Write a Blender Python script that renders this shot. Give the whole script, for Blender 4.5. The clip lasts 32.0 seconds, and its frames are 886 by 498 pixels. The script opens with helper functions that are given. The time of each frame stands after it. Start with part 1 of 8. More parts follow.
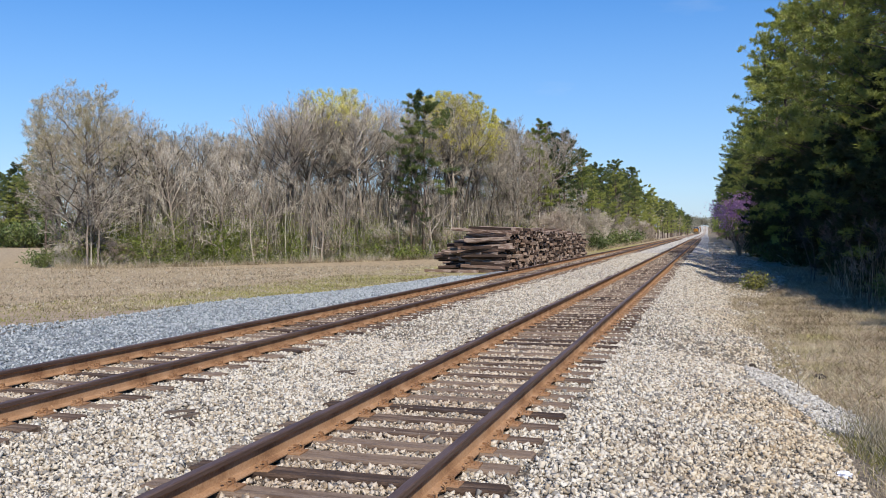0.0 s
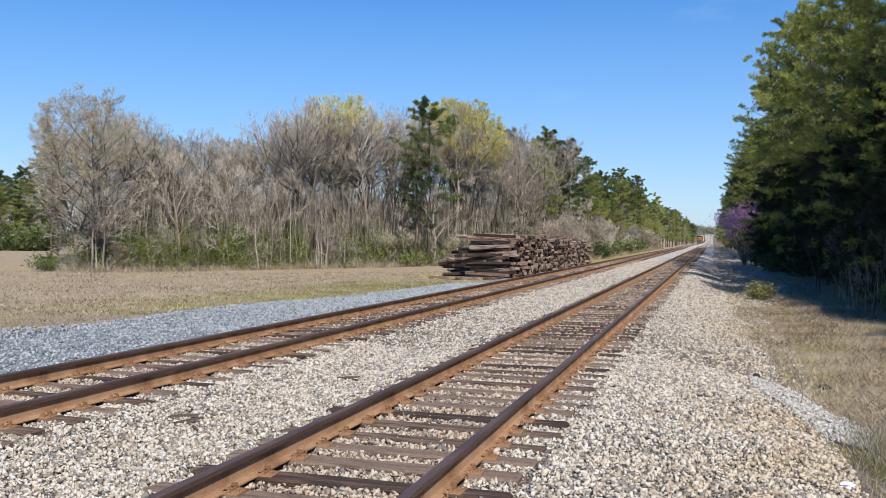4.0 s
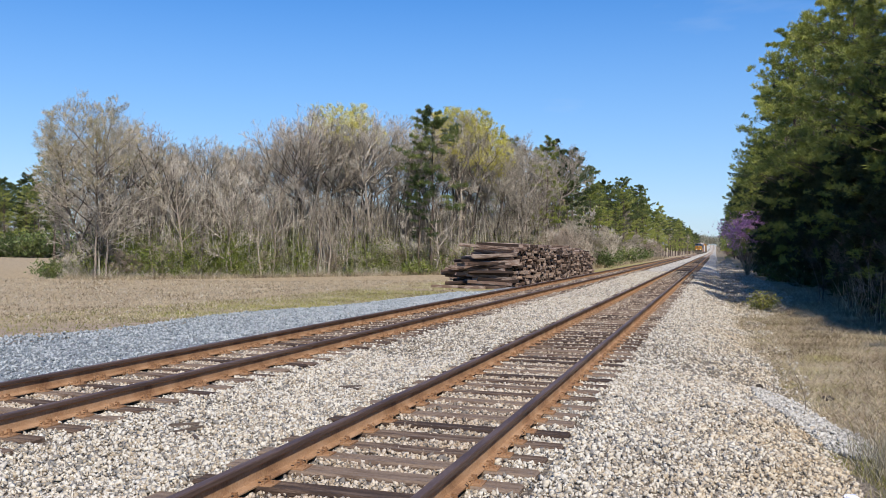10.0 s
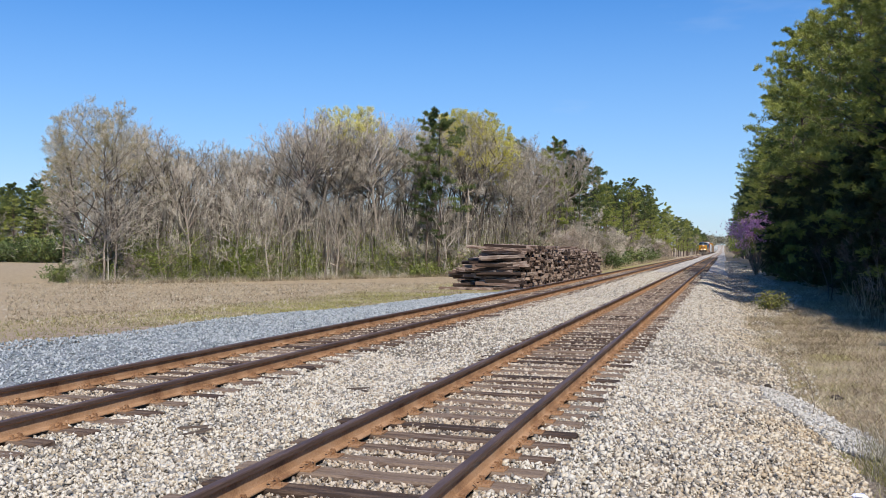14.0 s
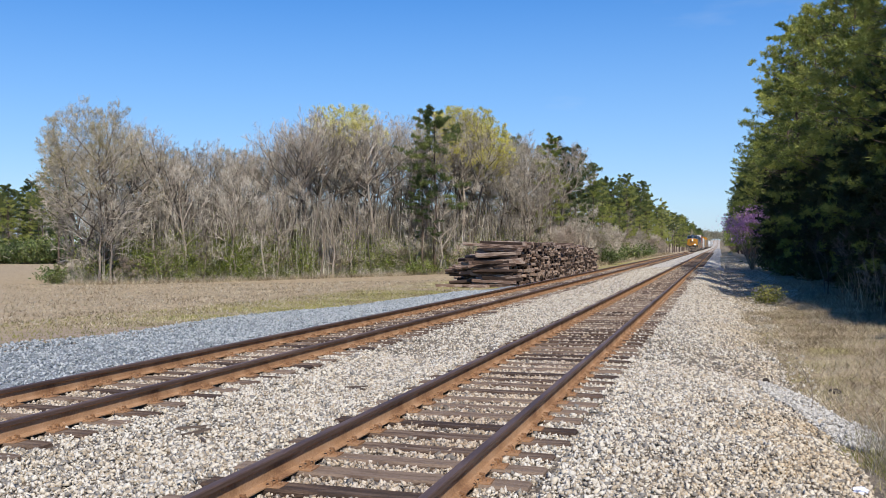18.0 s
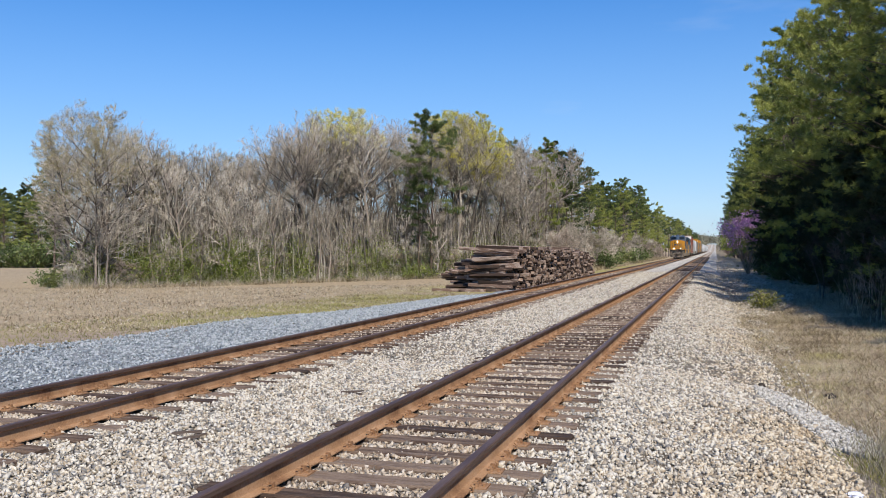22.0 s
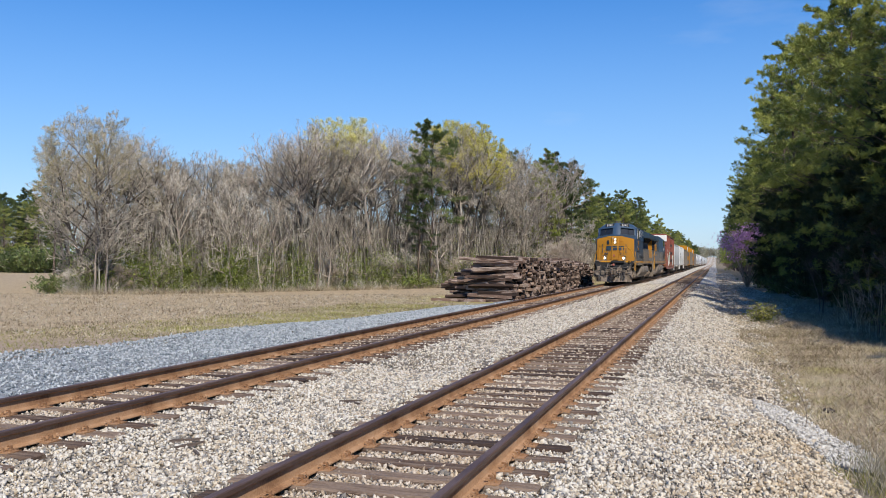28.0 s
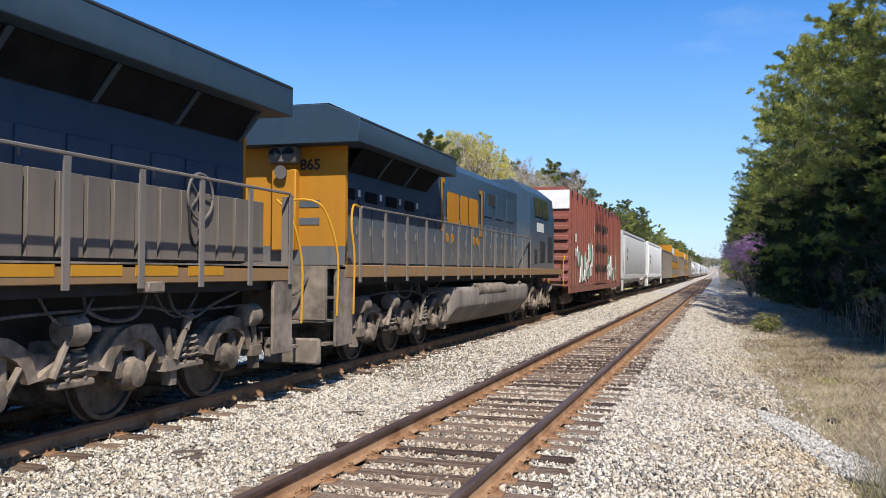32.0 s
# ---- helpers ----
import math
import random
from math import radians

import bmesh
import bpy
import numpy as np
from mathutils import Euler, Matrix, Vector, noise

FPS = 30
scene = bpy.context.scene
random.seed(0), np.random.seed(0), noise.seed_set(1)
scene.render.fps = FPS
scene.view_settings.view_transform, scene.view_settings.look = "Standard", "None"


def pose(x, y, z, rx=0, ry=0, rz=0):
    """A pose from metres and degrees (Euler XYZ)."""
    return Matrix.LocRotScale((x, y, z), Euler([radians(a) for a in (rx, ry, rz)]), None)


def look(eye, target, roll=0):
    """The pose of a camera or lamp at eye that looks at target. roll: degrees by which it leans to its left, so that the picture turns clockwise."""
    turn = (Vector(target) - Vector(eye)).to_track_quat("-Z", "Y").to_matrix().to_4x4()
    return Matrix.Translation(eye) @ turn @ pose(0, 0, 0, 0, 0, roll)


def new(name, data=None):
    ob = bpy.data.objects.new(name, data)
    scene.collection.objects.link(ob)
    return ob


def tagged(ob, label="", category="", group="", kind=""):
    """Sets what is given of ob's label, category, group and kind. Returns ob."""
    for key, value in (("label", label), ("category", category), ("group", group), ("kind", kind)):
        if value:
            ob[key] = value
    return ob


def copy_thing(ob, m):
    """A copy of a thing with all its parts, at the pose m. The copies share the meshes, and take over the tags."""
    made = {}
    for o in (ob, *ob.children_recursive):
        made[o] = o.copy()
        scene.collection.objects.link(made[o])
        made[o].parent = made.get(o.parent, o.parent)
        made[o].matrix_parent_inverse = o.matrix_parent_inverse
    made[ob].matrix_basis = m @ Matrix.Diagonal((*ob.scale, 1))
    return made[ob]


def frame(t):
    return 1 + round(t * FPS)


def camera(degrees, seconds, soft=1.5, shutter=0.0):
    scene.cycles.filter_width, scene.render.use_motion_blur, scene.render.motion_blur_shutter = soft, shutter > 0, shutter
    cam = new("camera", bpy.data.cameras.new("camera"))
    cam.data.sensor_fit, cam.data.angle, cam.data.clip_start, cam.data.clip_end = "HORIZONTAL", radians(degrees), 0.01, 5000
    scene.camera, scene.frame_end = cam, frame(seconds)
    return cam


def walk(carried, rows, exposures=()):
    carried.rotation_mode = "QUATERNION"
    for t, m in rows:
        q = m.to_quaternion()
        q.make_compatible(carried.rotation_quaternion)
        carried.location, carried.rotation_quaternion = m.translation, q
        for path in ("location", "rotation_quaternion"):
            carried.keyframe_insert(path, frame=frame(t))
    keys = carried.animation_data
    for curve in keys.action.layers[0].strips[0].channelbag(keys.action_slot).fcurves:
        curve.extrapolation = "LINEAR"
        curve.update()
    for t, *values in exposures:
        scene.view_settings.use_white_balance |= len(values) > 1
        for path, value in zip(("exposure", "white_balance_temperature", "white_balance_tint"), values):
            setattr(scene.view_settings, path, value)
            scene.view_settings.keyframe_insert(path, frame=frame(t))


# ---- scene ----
cam = camera(52.2, 32.0, soft=0.35)


def aim(x, y, z, turn, tilt, lean):
    """A hand-held camera that looks along +y when turn and tilt are 0."""
    return pose(x, y, z, 0, 0, turn) @ pose(0, 0, 0, 90 + tilt) @ pose(0, 0, 0, 0, 0, lean)


walk(cam, [
    (0, aim(0.000, 0.000, 1.655, 16.30, -1.11, 0.00)),
    (0.5, aim(-0.001, -0.001, 1.653, 16.35, -1.10, 0.01)),
    (1, aim(-0.005, -0.008, 1.653, 16.37, -1.11, 0.14)),
    (1.5, aim(0.002, -0.012, 1.655, 16.43, -1.12, 0.15)),
    (2, aim(-0.000, -0.003, 1.659, 16.48, -1.15, 0.19)),
    (2.5, aim(-0.001, -0.007, 1.652, 16.49, -1.08, 0.29)),
    (3, aim(0.008, -0.011, 1.660, 16.58, -0.95, 0.34)),
    (3.5, aim(0.005, -0.020, 1.657, 16.59, -0.81, 0.42)),
    (5.5, aim(0.015, -0.014, 1.661, 16.60, -0.41, 0.62)),
    (6, aim(0.010, -0.007, 1.662, 16.60, -0.37, 0.67)),
    (6.5, aim(0.015, -0.007, 1.661, 16.61, -0.33, 0.73)),
    (7, aim(0.012, -0.017, 1.664, 16.60, -0.30, 0.76)),
    (7.5, aim(0.016, -0.000, 1.657, 16.64, -0.26, 0.78)),
    (8, aim(0.015, -0.010, 1.661, 16.63, -0.21, 0.90)),
    (8.5, aim(0.010, -0.015, 1.662, 16.63, -0.16, 0.90)),
    (9, aim(0.016, -0.014, 1.665, 16.64, -0.15, 0.82)),
    (9.5, aim(0.015, -0.007, 1.662, 16.71, -0.13, 0.76)),
    (10, aim(0.007, 0.002, 1.664, 16.77, -0.14, 0.73)),
    (10.5, aim(0.010, -0.008, 1.667, 16.82, -0.17, 0.66)),
    (11, aim(0.012, -0.013, 1.664, 16.92, -0.19, 0.62)),
    (11.5, aim(0.006, -0.014, 1.666, 16.93, -0.18, 0.53)),
    (12, aim(0.013, -0.025, 1.670, 17.03, -0.16, 0.43)),
    (12.5, aim(0.011, -0.019, 1.667, 17.09, -0.19, 0.42)),
    (13, aim(0.012, -0.007, 1.664, 17.10, -0.15, 0.33)),
    (13.5, aim(0.015, -0.008, 1.662, 17.11, -0.14, 0.29)),
    (14, aim(0.026, -0.016, 1.662, 17.26, -0.02, 0.31)),
    (14.5, aim(0.052, -0.015, 1.663, 17.80, 0.14, 0.31)),
    (16.5, aim(-0.010, 0.012, 1.659, 17.13, -0.20, 0.00)),
    (17, aim(-0.009, 0.012, 1.653, 17.08, -0.18, -0.06)),
    (17.5, aim(-0.004, -0.000, 1.660, 16.99, -0.19, -0.17)),
    (18, aim(0.001, 0.008, 1.657, 17.00, -0.17, -0.22)),
    (18.5, aim(-0.012, 0.010, 1.662, 16.95, -0.18, -0.25)),
    (19, aim(-0.003, 0.004, 1.664, 16.99, -0.14, -0.35)),
    (19.5, aim(0.002, 0.002, 1.659, 16.99, -0.02, -0.41)),
    (20, aim(0.000, 0.003, 1.661, 16.94, -0.03, -0.44)),
    (20.5, aim(-0.001, 0.006, 1.656, 16.79, -0.02, -0.41)),
    (21, aim(0.004, -0.001, 1.654, 16.76, 0.03, -0.40)),
    (21.5, aim(0.000, -0.007, 1.661, 16.79, 0.08, -0.26)),
    (22, aim(0.006, -0.006, 1.666, 16.77, 0.09, -0.17)),
    (22.5, aim(0.003, -0.006, 1.662, 16.67, 0.12, -0.14)),
    (23, aim(-0.001, -0.007, 1.664, 16.71, 0.14, -0.05)),
    (23.5, aim(0.002, -0.014, 1.662, 16.67, 0.18, -0.11)),
    (24, aim(0.002, -0.019, 1.663, 16.45, 0.31, 0.03)),
    (24.5, aim(0.005, -0.021, 1.667, 16.70, 0.40, 0.08)),
    (25, aim(0.005, -0.023, 1.668, 16.75, 0.38, 0.10)),
    (25.5, aim(0.014, -0.021, 1.672, 16.75, 0.36, 0.13)),
    (27.5, aim(0.015, -0.031, 1.677, 16.77, 0.66, 0.34)),
    (28, aim(0.007, -0.016, 1.674, 16.76, 0.70, 0.47)),
    (28.5, aim(0.012, -0.021, 1.676, 16.76, 0.82, 0.42)),
    (29, aim(0.012, -0.021, 1.674, 16.77, 0.91, 0.44)),
    (29.5, aim(0.011, -0.027, 1.675, 16.76, 1.03, 0.45)),
    (30, aim(0.004, -0.029, 1.678, 16.78, 1.16, 0.51)),
    (30.5, aim(0.003, -0.019, 1.683, 16.79, 1.24, 0.48)),
    (31, aim(0.007, -0.037, 1.678, 16.83, 1.38, 0.48)),
    (31.5, aim(0.001, -0.016, 1.679, 16.87, 1.37, 0.47)),
    (32, aim(0.003, -0.012, 1.679, 16.91, 1.35, 0.37)),
], exposures=[(0, 0.51), (29, 0.50), (30, 0.52), (31, 0.57), (31.5, 0.66), (32, 0.72)])

# ---- daylight ----
SUN = Vector((0.46, -0.71, 1.0)).normalized()
world = bpy.data.worlds.new("sky")
scene.world = world
world.use_nodes = True
wn, wl = world.node_tree.nodes, world.node_tree.links
wn.clear()
sky = wn.new("ShaderNodeTexSky")
sky.sky_type, sky.sun_disc = "NISHITA", False
sky.sun_elevation = math.asin(SUN.z)
sky.sun_rotation = math.atan2(SUN.x, SUN.y)
sky.altitude, sky.air_density, sky.dust_density, sky.ozone_density = 0, 1.0, 0.2, 4.5
sky_bg, sky_out = wn.new("ShaderNodeBackground"), wn.new("ShaderNodeOutputWorld")
sky_bg.inputs["Strength"].default_value = 0.096
# thin wisps of high cloud
w_co, w_map, w_noise, w_ramp, w_mix = (wn.new("ShaderNode" + k) for k in ("TexCoord", "Mapping", "TexNoise", "ValToRGB", "MixRGB"))
w_map.inputs["Scale"].default_value = (2.2, 2.2, 9.0)
w_map.inputs["Rotation"].default_value = (0.15, 0.1, 0.5)
w_noise.inputs["Scale"].default_value, w_noise.inputs["Detail"].default_value = 2.0, 7.0
w_ramp.color_ramp.elements[0].position, w_ramp.color_ramp.elements[0].color = 0.60, (0, 0, 0, 1)
w_ramp.color_ramp.elements[1].position, w_ramp.color_ramp.elements[1].color = 0.95, (0.35, 0.35, 0.35, 1)
w_mix.inputs["Color2"].default_value = (5.0, 5.6, 6.4, 1)
wl.new(w_co.outputs["Generated"], w_map.inputs["Vector"])
wl.new(w_map.outputs["Vector"], w_noise.inputs["Vector"])
wl.new(w_noise.outputs["Fac"], w_ramp.inputs["Fac"])
wl.new(w_ramp.outputs["Color"], w_mix.inputs["Fac"])
deep = wn.new("ShaderNodeHueSaturation")
deep.inputs["Hue"].default_value, deep.inputs["Saturation"].default_value = 0.510, 1.38
deep.inputs["Value"].default_value = 1.10
wl.new(sky.outputs["Color"], deep.inputs["Color"])
# pale blue haze low down
h_sep, h_map, h_mix = wn.new("ShaderNodeSeparateXYZ"), wn.new("ShaderNodeMapRange"), wn.new("ShaderNodeMixRGB")
for key, value in (("From Min", 0.0), ("From Max", 0.40), ("To Min", 0.60), ("To Max", 0.0)):
    h_map.inputs[key].default_value = value
h_map.interpolation_type = "SMOOTHSTEP"
h_mix.inputs["Color2"].default_value = (2.3, 3.85, 6.7, 1)
wl.new(w_co.outputs["Generated"], h_sep.inputs[0])
wl.new(h_sep.outputs["Z"], h_map.inputs["Value"])
wl.new(h_map.outputs[0], h_mix.inputs["Fac"])
wl.new(deep.outputs["Color"], h_mix.inputs["Color1"])
wl.new(h_mix.outputs["Color"], w_mix.inputs["Color1"])
wl.new(w_mix.outputs["Color"], sky_bg.inputs["Color"])
wl.new(sky_bg.outputs["Background"], sky_out.inputs["Surface"])

sun = new("sun", bpy.data.lights.new("sun", "SUN"))
sun.data.energy, sun.data.angle, sun.data.color = 4.2, radians(0.53), (1.0, 0.935, 0.835)
sun.matrix_world = look(SUN * 100, (0, 0, 0))


# ---- tools ----
class Shape:
    """Collects points and faces of one part."""

    def __init__(self):
        self.v, self.f, self.m = [], [], []

    def add(self, pts, faces, slot=0):
        n = len(self.v)
        self.v += [tuple(p) for p in pts]
        self.f += [tuple(n + i for i in f) for f in faces]
        self.m += [slot] * len(faces)
        return self

    def box(self, x0, x1, y0, y1, z0, z1, slot=0):
        p = [(x, y, z) for z in (z0, z1) for y in (y0, y1) for x in (x0, x1)]
        return self.add(p, [(0, 2, 3, 1), (4, 5, 7, 6), (0, 1, 5, 4), (2, 6, 7, 3), (0, 4, 6, 2), (1, 3, 7, 5)], slot)

    def prism(self, axis, poly, c0, c1, slot=0):
        """A polygon, given in the two other axes, drawn out along axis."""
        def place(a, b, c):
            return {"x": (c, a, b), "y": (a, c, b), "z": (a, b, c)}[axis]
        n = len(poly)
        p = [place(a, b, c0) for a, b in poly] + [place(a, b, c1) for a, b in poly]
        f = [tuple(range(n))[::-1], tuple(range(n, 2 * n))]
        f += [(i, (i + 1) % n, n + (i + 1) % n, n + i) for i in range(n)]
        return self.add(p, f, slot)

    def loft(self, rings, slot=0, caps=True):
        """Rings with the same number of points, skinned one to the next."""
        n = len(rings[0])
        f = []
        for k in range(len(rings) - 1):
            f += [(k * n + i, k * n + (i + 1) % n, (k + 1) * n + (i + 1) % n, (k + 1) * n + i) for i in range(n)]
        if caps:
            f += [tuple(range(n))[::-1], tuple(range((len(rings) - 1) * n, len(rings) * n))]
        return self.add([p for r in rings for p in r], f, slot)

    def cyl(self, a, b, r, n=10, r2=None, slot=0):
        a, b = Vector(a), Vector(b)
        d = (b - a).normalized()
        u = d.orthogonal().normalized()
        w = d.cross(u)
        rings = []
        for c, q in ((a, r), (b, r if r2 is None else r2)):
            rings.append([c + (u * math.cos(k * math.tau / n) + w * math.sin(k * math.tau / n)) * q for k in range(n)])
        return self.loft(rings, slot)

    def tube(self, pts, r, n=6, slot=0):
        pts = [Vector(p) for p in pts]
        rings = []
        u = None
        for i, p in enumerate(pts):
            d = (pts[min(i + 1, len(pts) - 1)] - pts[max(i - 1, 0)]).normalized()
            u = d.orthogonal().normalized() if u is None else (u - d * u.dot(d)).normalized()
            w = d.cross(u)
            rings.append([p + (u * math.cos(k * math.tau / n) + w * math.sin(k * math.tau / n)) * r for k in range(n)])
        return self.loft(rings, slot)

    def bend(self, pts, r, n=6, slot=0, fine=4):
        """A tube that runs smoothly through the points."""
        p = [Vector(q) for q in pts]
        p = [p[0] * 2 - p[1], *p, p[-1] * 2 - p[-2]]
        out = []
        for i in range(1, len(p) - 2):
            for k in range(fine):
                t = k / fine
                out.append(0.5 * (2 * p[i] + (p[i + 1] - p[i - 1]) * t + (2 * p[i - 1] - 5 * p[i] + 4 * p[i + 1] - p[i + 2]) * t * t + (3 * p[i] - p[i - 1] - 3 * p[i + 1] + p[i + 2]) * t ** 3))
        return self.tube(out + [p[-2]], r, n, slot)

    def turned(self, centre, axis, profile, n=20, slot=0):
        """A turned solid: profile holds (distance along the axis, radius)."""
        c, d = Vector(centre), Vector(axis).normalized()
        u = d.orthogonal().normalized()
        w = d.cross(u)
        return self.loft([[c + d * h + (u * math.cos(k * math.tau / n) + w * math.sin(k * math.tau / n)) * r for k in range(n)] for h, r in profile], slot)

    def mesh(self, name, mats, bevel=0.0, smooth=True, fix=True):
        me = bpy.data.meshes.new(name)
        me.from_pydata(self.v, [], self.f)
        for m in mats if isinstance(mats, (list, tuple)) else [mats]:
            me.materials.append(m)
        if any(self.m):
            me.polygons.foreach_set("material_index", self.m)
        if fix or bevel:
            bm = bmesh.new()
            bm.from_mesh(me)
            if fix:
                bmesh.ops.recalc_face_normals(bm, faces=bm.faces)
            if bevel:
                edges = [e for e in bm.edges if len(e.link_faces) == 2 and e.calc_face_angle(0) > 0.5]
                bmesh.ops.bevel(bm, geom=edges, offset=bevel, segments=1, affect="EDGES", clamp_overlap=True)
            bm.to_mesh(me)
            bm.free()
        if smooth:
            me.polygons.foreach_set("use_smooth", [True] * len(me.polygons))
            me.set_sharp_from_angle(angle=radians(38))
        return me


def raw_mesh(name, co, faces, mat):
    """A mesh from arrays: co (n, 3), faces (m, 3 or 4)."""
    me = bpy.data.meshes.new(name)
    co, faces = np.asarray(co, dtype=np.float32), np.asarray(faces, dtype=np.int32)
    me.vertices.add(len(co))
    me.vertices.foreach_set("co", co.ravel())
    k = faces.shape[1]
    me.loops.add(faces.size)
    me.loops.foreach_set("vertex_index", faces.ravel())
    me.polygons.add(len(faces))
    me.polygons.foreach_set("loop_start", np.arange(0, faces.size, k, dtype=np.int32))
    me.update(calc_edges=True)
    me.materials.append(mat)
    return me


def thing(name, m, label, category, group="", kind=""):
    """An empty at the base of a thing that carries its parts."""
    ob = new(name)
    ob.empty_display_size = 0.2
    ob.matrix_basis = m
    return tagged(ob, label, category, group, kind)


def part(name, shape, mats, parent, label="", bevel=0.0, smooth=True):
    me = shape if isinstance(shape, bpy.types.Mesh) else shape.mesh(name, mats, bevel, smooth)
    ob = new(name, me)
    ob.parent = parent
    return tagged(ob, label)


def solo(name, shape, mats, label, category, group="", kind="", m=None, bevel=0.0):
    """A thing of one mesh."""
    me = shape if isinstance(shape, bpy.types.Mesh) else shape.mesh(name, mats, bevel)
    ob = new(name, me)
    if m is not None:
        ob.matrix_basis = m
    return tagged(ob, label, category, group, kind)


# ---- materials ----
def material(name, colours, rough=0.7, metal=0.0, scale=3.0, fine=40.0, bump=0.3, depth=0.01, stretch=(1, 1, 1), per="", spread=0.25, spec=0.4):
    """A surface whose colour wanders between the colours at two scales, with a fine relief. per: 'object' or 'island' also shifts its lightness piece by piece."""
    mat = bpy.data.materials.new(name)
    mat.use_nodes = True
    nt = mat.node_tree
    nodes, links = nt.nodes, nt.links
    bsdf = nodes["Principled BSDF"]
    co, mp = nodes.new("ShaderNodeTexCoord"), nodes.new("ShaderNodeMapping")
    mp.inputs["Scale"].default_value = stretch
    links.new(co.outputs["Object"], mp.inputs["Vector"])
    big, small = nodes.new("ShaderNodeTexNoise"), nodes.new("ShaderNodeTexNoise")
    big.inputs["Scale"].default_value, big.inputs["Detail"].default_value = scale, 5
    small.inputs["Scale"].default_value, small.inputs["Detail"].default_value = fine, 4
    for n in (big, small):
        links.new(mp.outputs["Vector"], n.inputs["Vector"])
    add = nodes.new("ShaderNodeMath")
    add.operation = "MULTIPLY_ADD"
    links.new(small.outputs["Fac"], add.inputs[0])
    add.inputs[1].default_value = 0.55
    half = nodes.new("ShaderNodeMath")
    half.operation = "MULTIPLY_ADD"
    links.new(big.outputs["Fac"], half.inputs[0])
    half.inputs[1].default_value, half.inputs[2].default_value = 1.1, -0.33
    links.new(half.outputs[0], add.inputs[2])
    ramp = nodes.new("ShaderNodeValToRGB")
    els = ramp.color_ramp.elements
    for i, c in enumerate(colours):
        e = els[i] if i < 2 else els.new(0.5)
        e.position = 0.25 + 0.5 * i / max(1, len(colours) - 1)
        e.color = (*c, 1)
    last = add.outputs[0]
    if per:
        info = nodes.new("ShaderNodeObjectInfo" if per == "object" else "ShaderNodeNewGeometry")
        mix = nodes.new("ShaderNodeMath")
        mix.operation = "MULTIPLY_ADD"
        links.new(info.outputs["Random" if per == "object" else "Random Per Island"], mix.inputs[0])
        mix.inputs[1].default_value = 2 * spread
        less = nodes.new("ShaderNodeMath")
        less.operation = "SUBTRACT"
        links.new(last, less.inputs[0])
        less.inputs[1].default_value = spread
        links.new(less.outputs[0], mix.inputs[2])
        last = mix.outputs[0]
    links.new(last, ramp.inputs["Fac"])
    links.new(ramp.outputs["Color"], bsdf.inputs["Base Color"])
    bsdf.inputs["Roughness"].default_value = rough
    bsdf.inputs["Metallic"].default_value = metal
    bsdf.inputs["Specular IOR Level"].default_value = spec
    if bump:
        b = nodes.new("ShaderNodeBump")
        b.inputs["Strength"].default_value, b.inputs["Distance"].default_value = bump, depth
        links.new(small.outputs["Fac"], b.inputs["Height"])
        links.new(b.outputs["Normal"], bsdf.inputs["Normal"])
    return mat


def thin(mat, amount=0.35):
    """Lets some light through leaves and blades."""
    mat.node_tree.nodes["Principled BSDF"].inputs["Subsurface Weight"].default_value = 0.0
    nt = mat.node_tree
    bsdf, out = nt.nodes["Principled BSDF"], nt.nodes["Material Output"]
    tr, mix = nt.nodes.new("ShaderNodeBsdfTranslucent"), nt.nodes.new("ShaderNodeMixShader")
    src = bsdf.inputs["Base Color"].links[0].from_socket
    nt.links.new(src, tr.inputs["Color"])
    mix.inputs["Fac"].default_value = amount
    nt.links.new(bsdf.outputs[0], mix.inputs[1])
    nt.links.new(tr.outputs[0], mix.inputs[2])
    nt.links.new(mix.outputs[0], out.inputs["Surface"])
    return mat


def glow(name, colour, strength):
    mat = bpy.data.materials.new(name)
    mat.use_nodes = True
    b = mat.node_tree.nodes["Principled BSDF"]
    b.inputs["Base Color"].default_value = (*colour, 1)
    b.inputs["Emission Color"].default_value = (*colour, 1)
    b.inputs["Emission Strength"].default_value = strength
    return mat


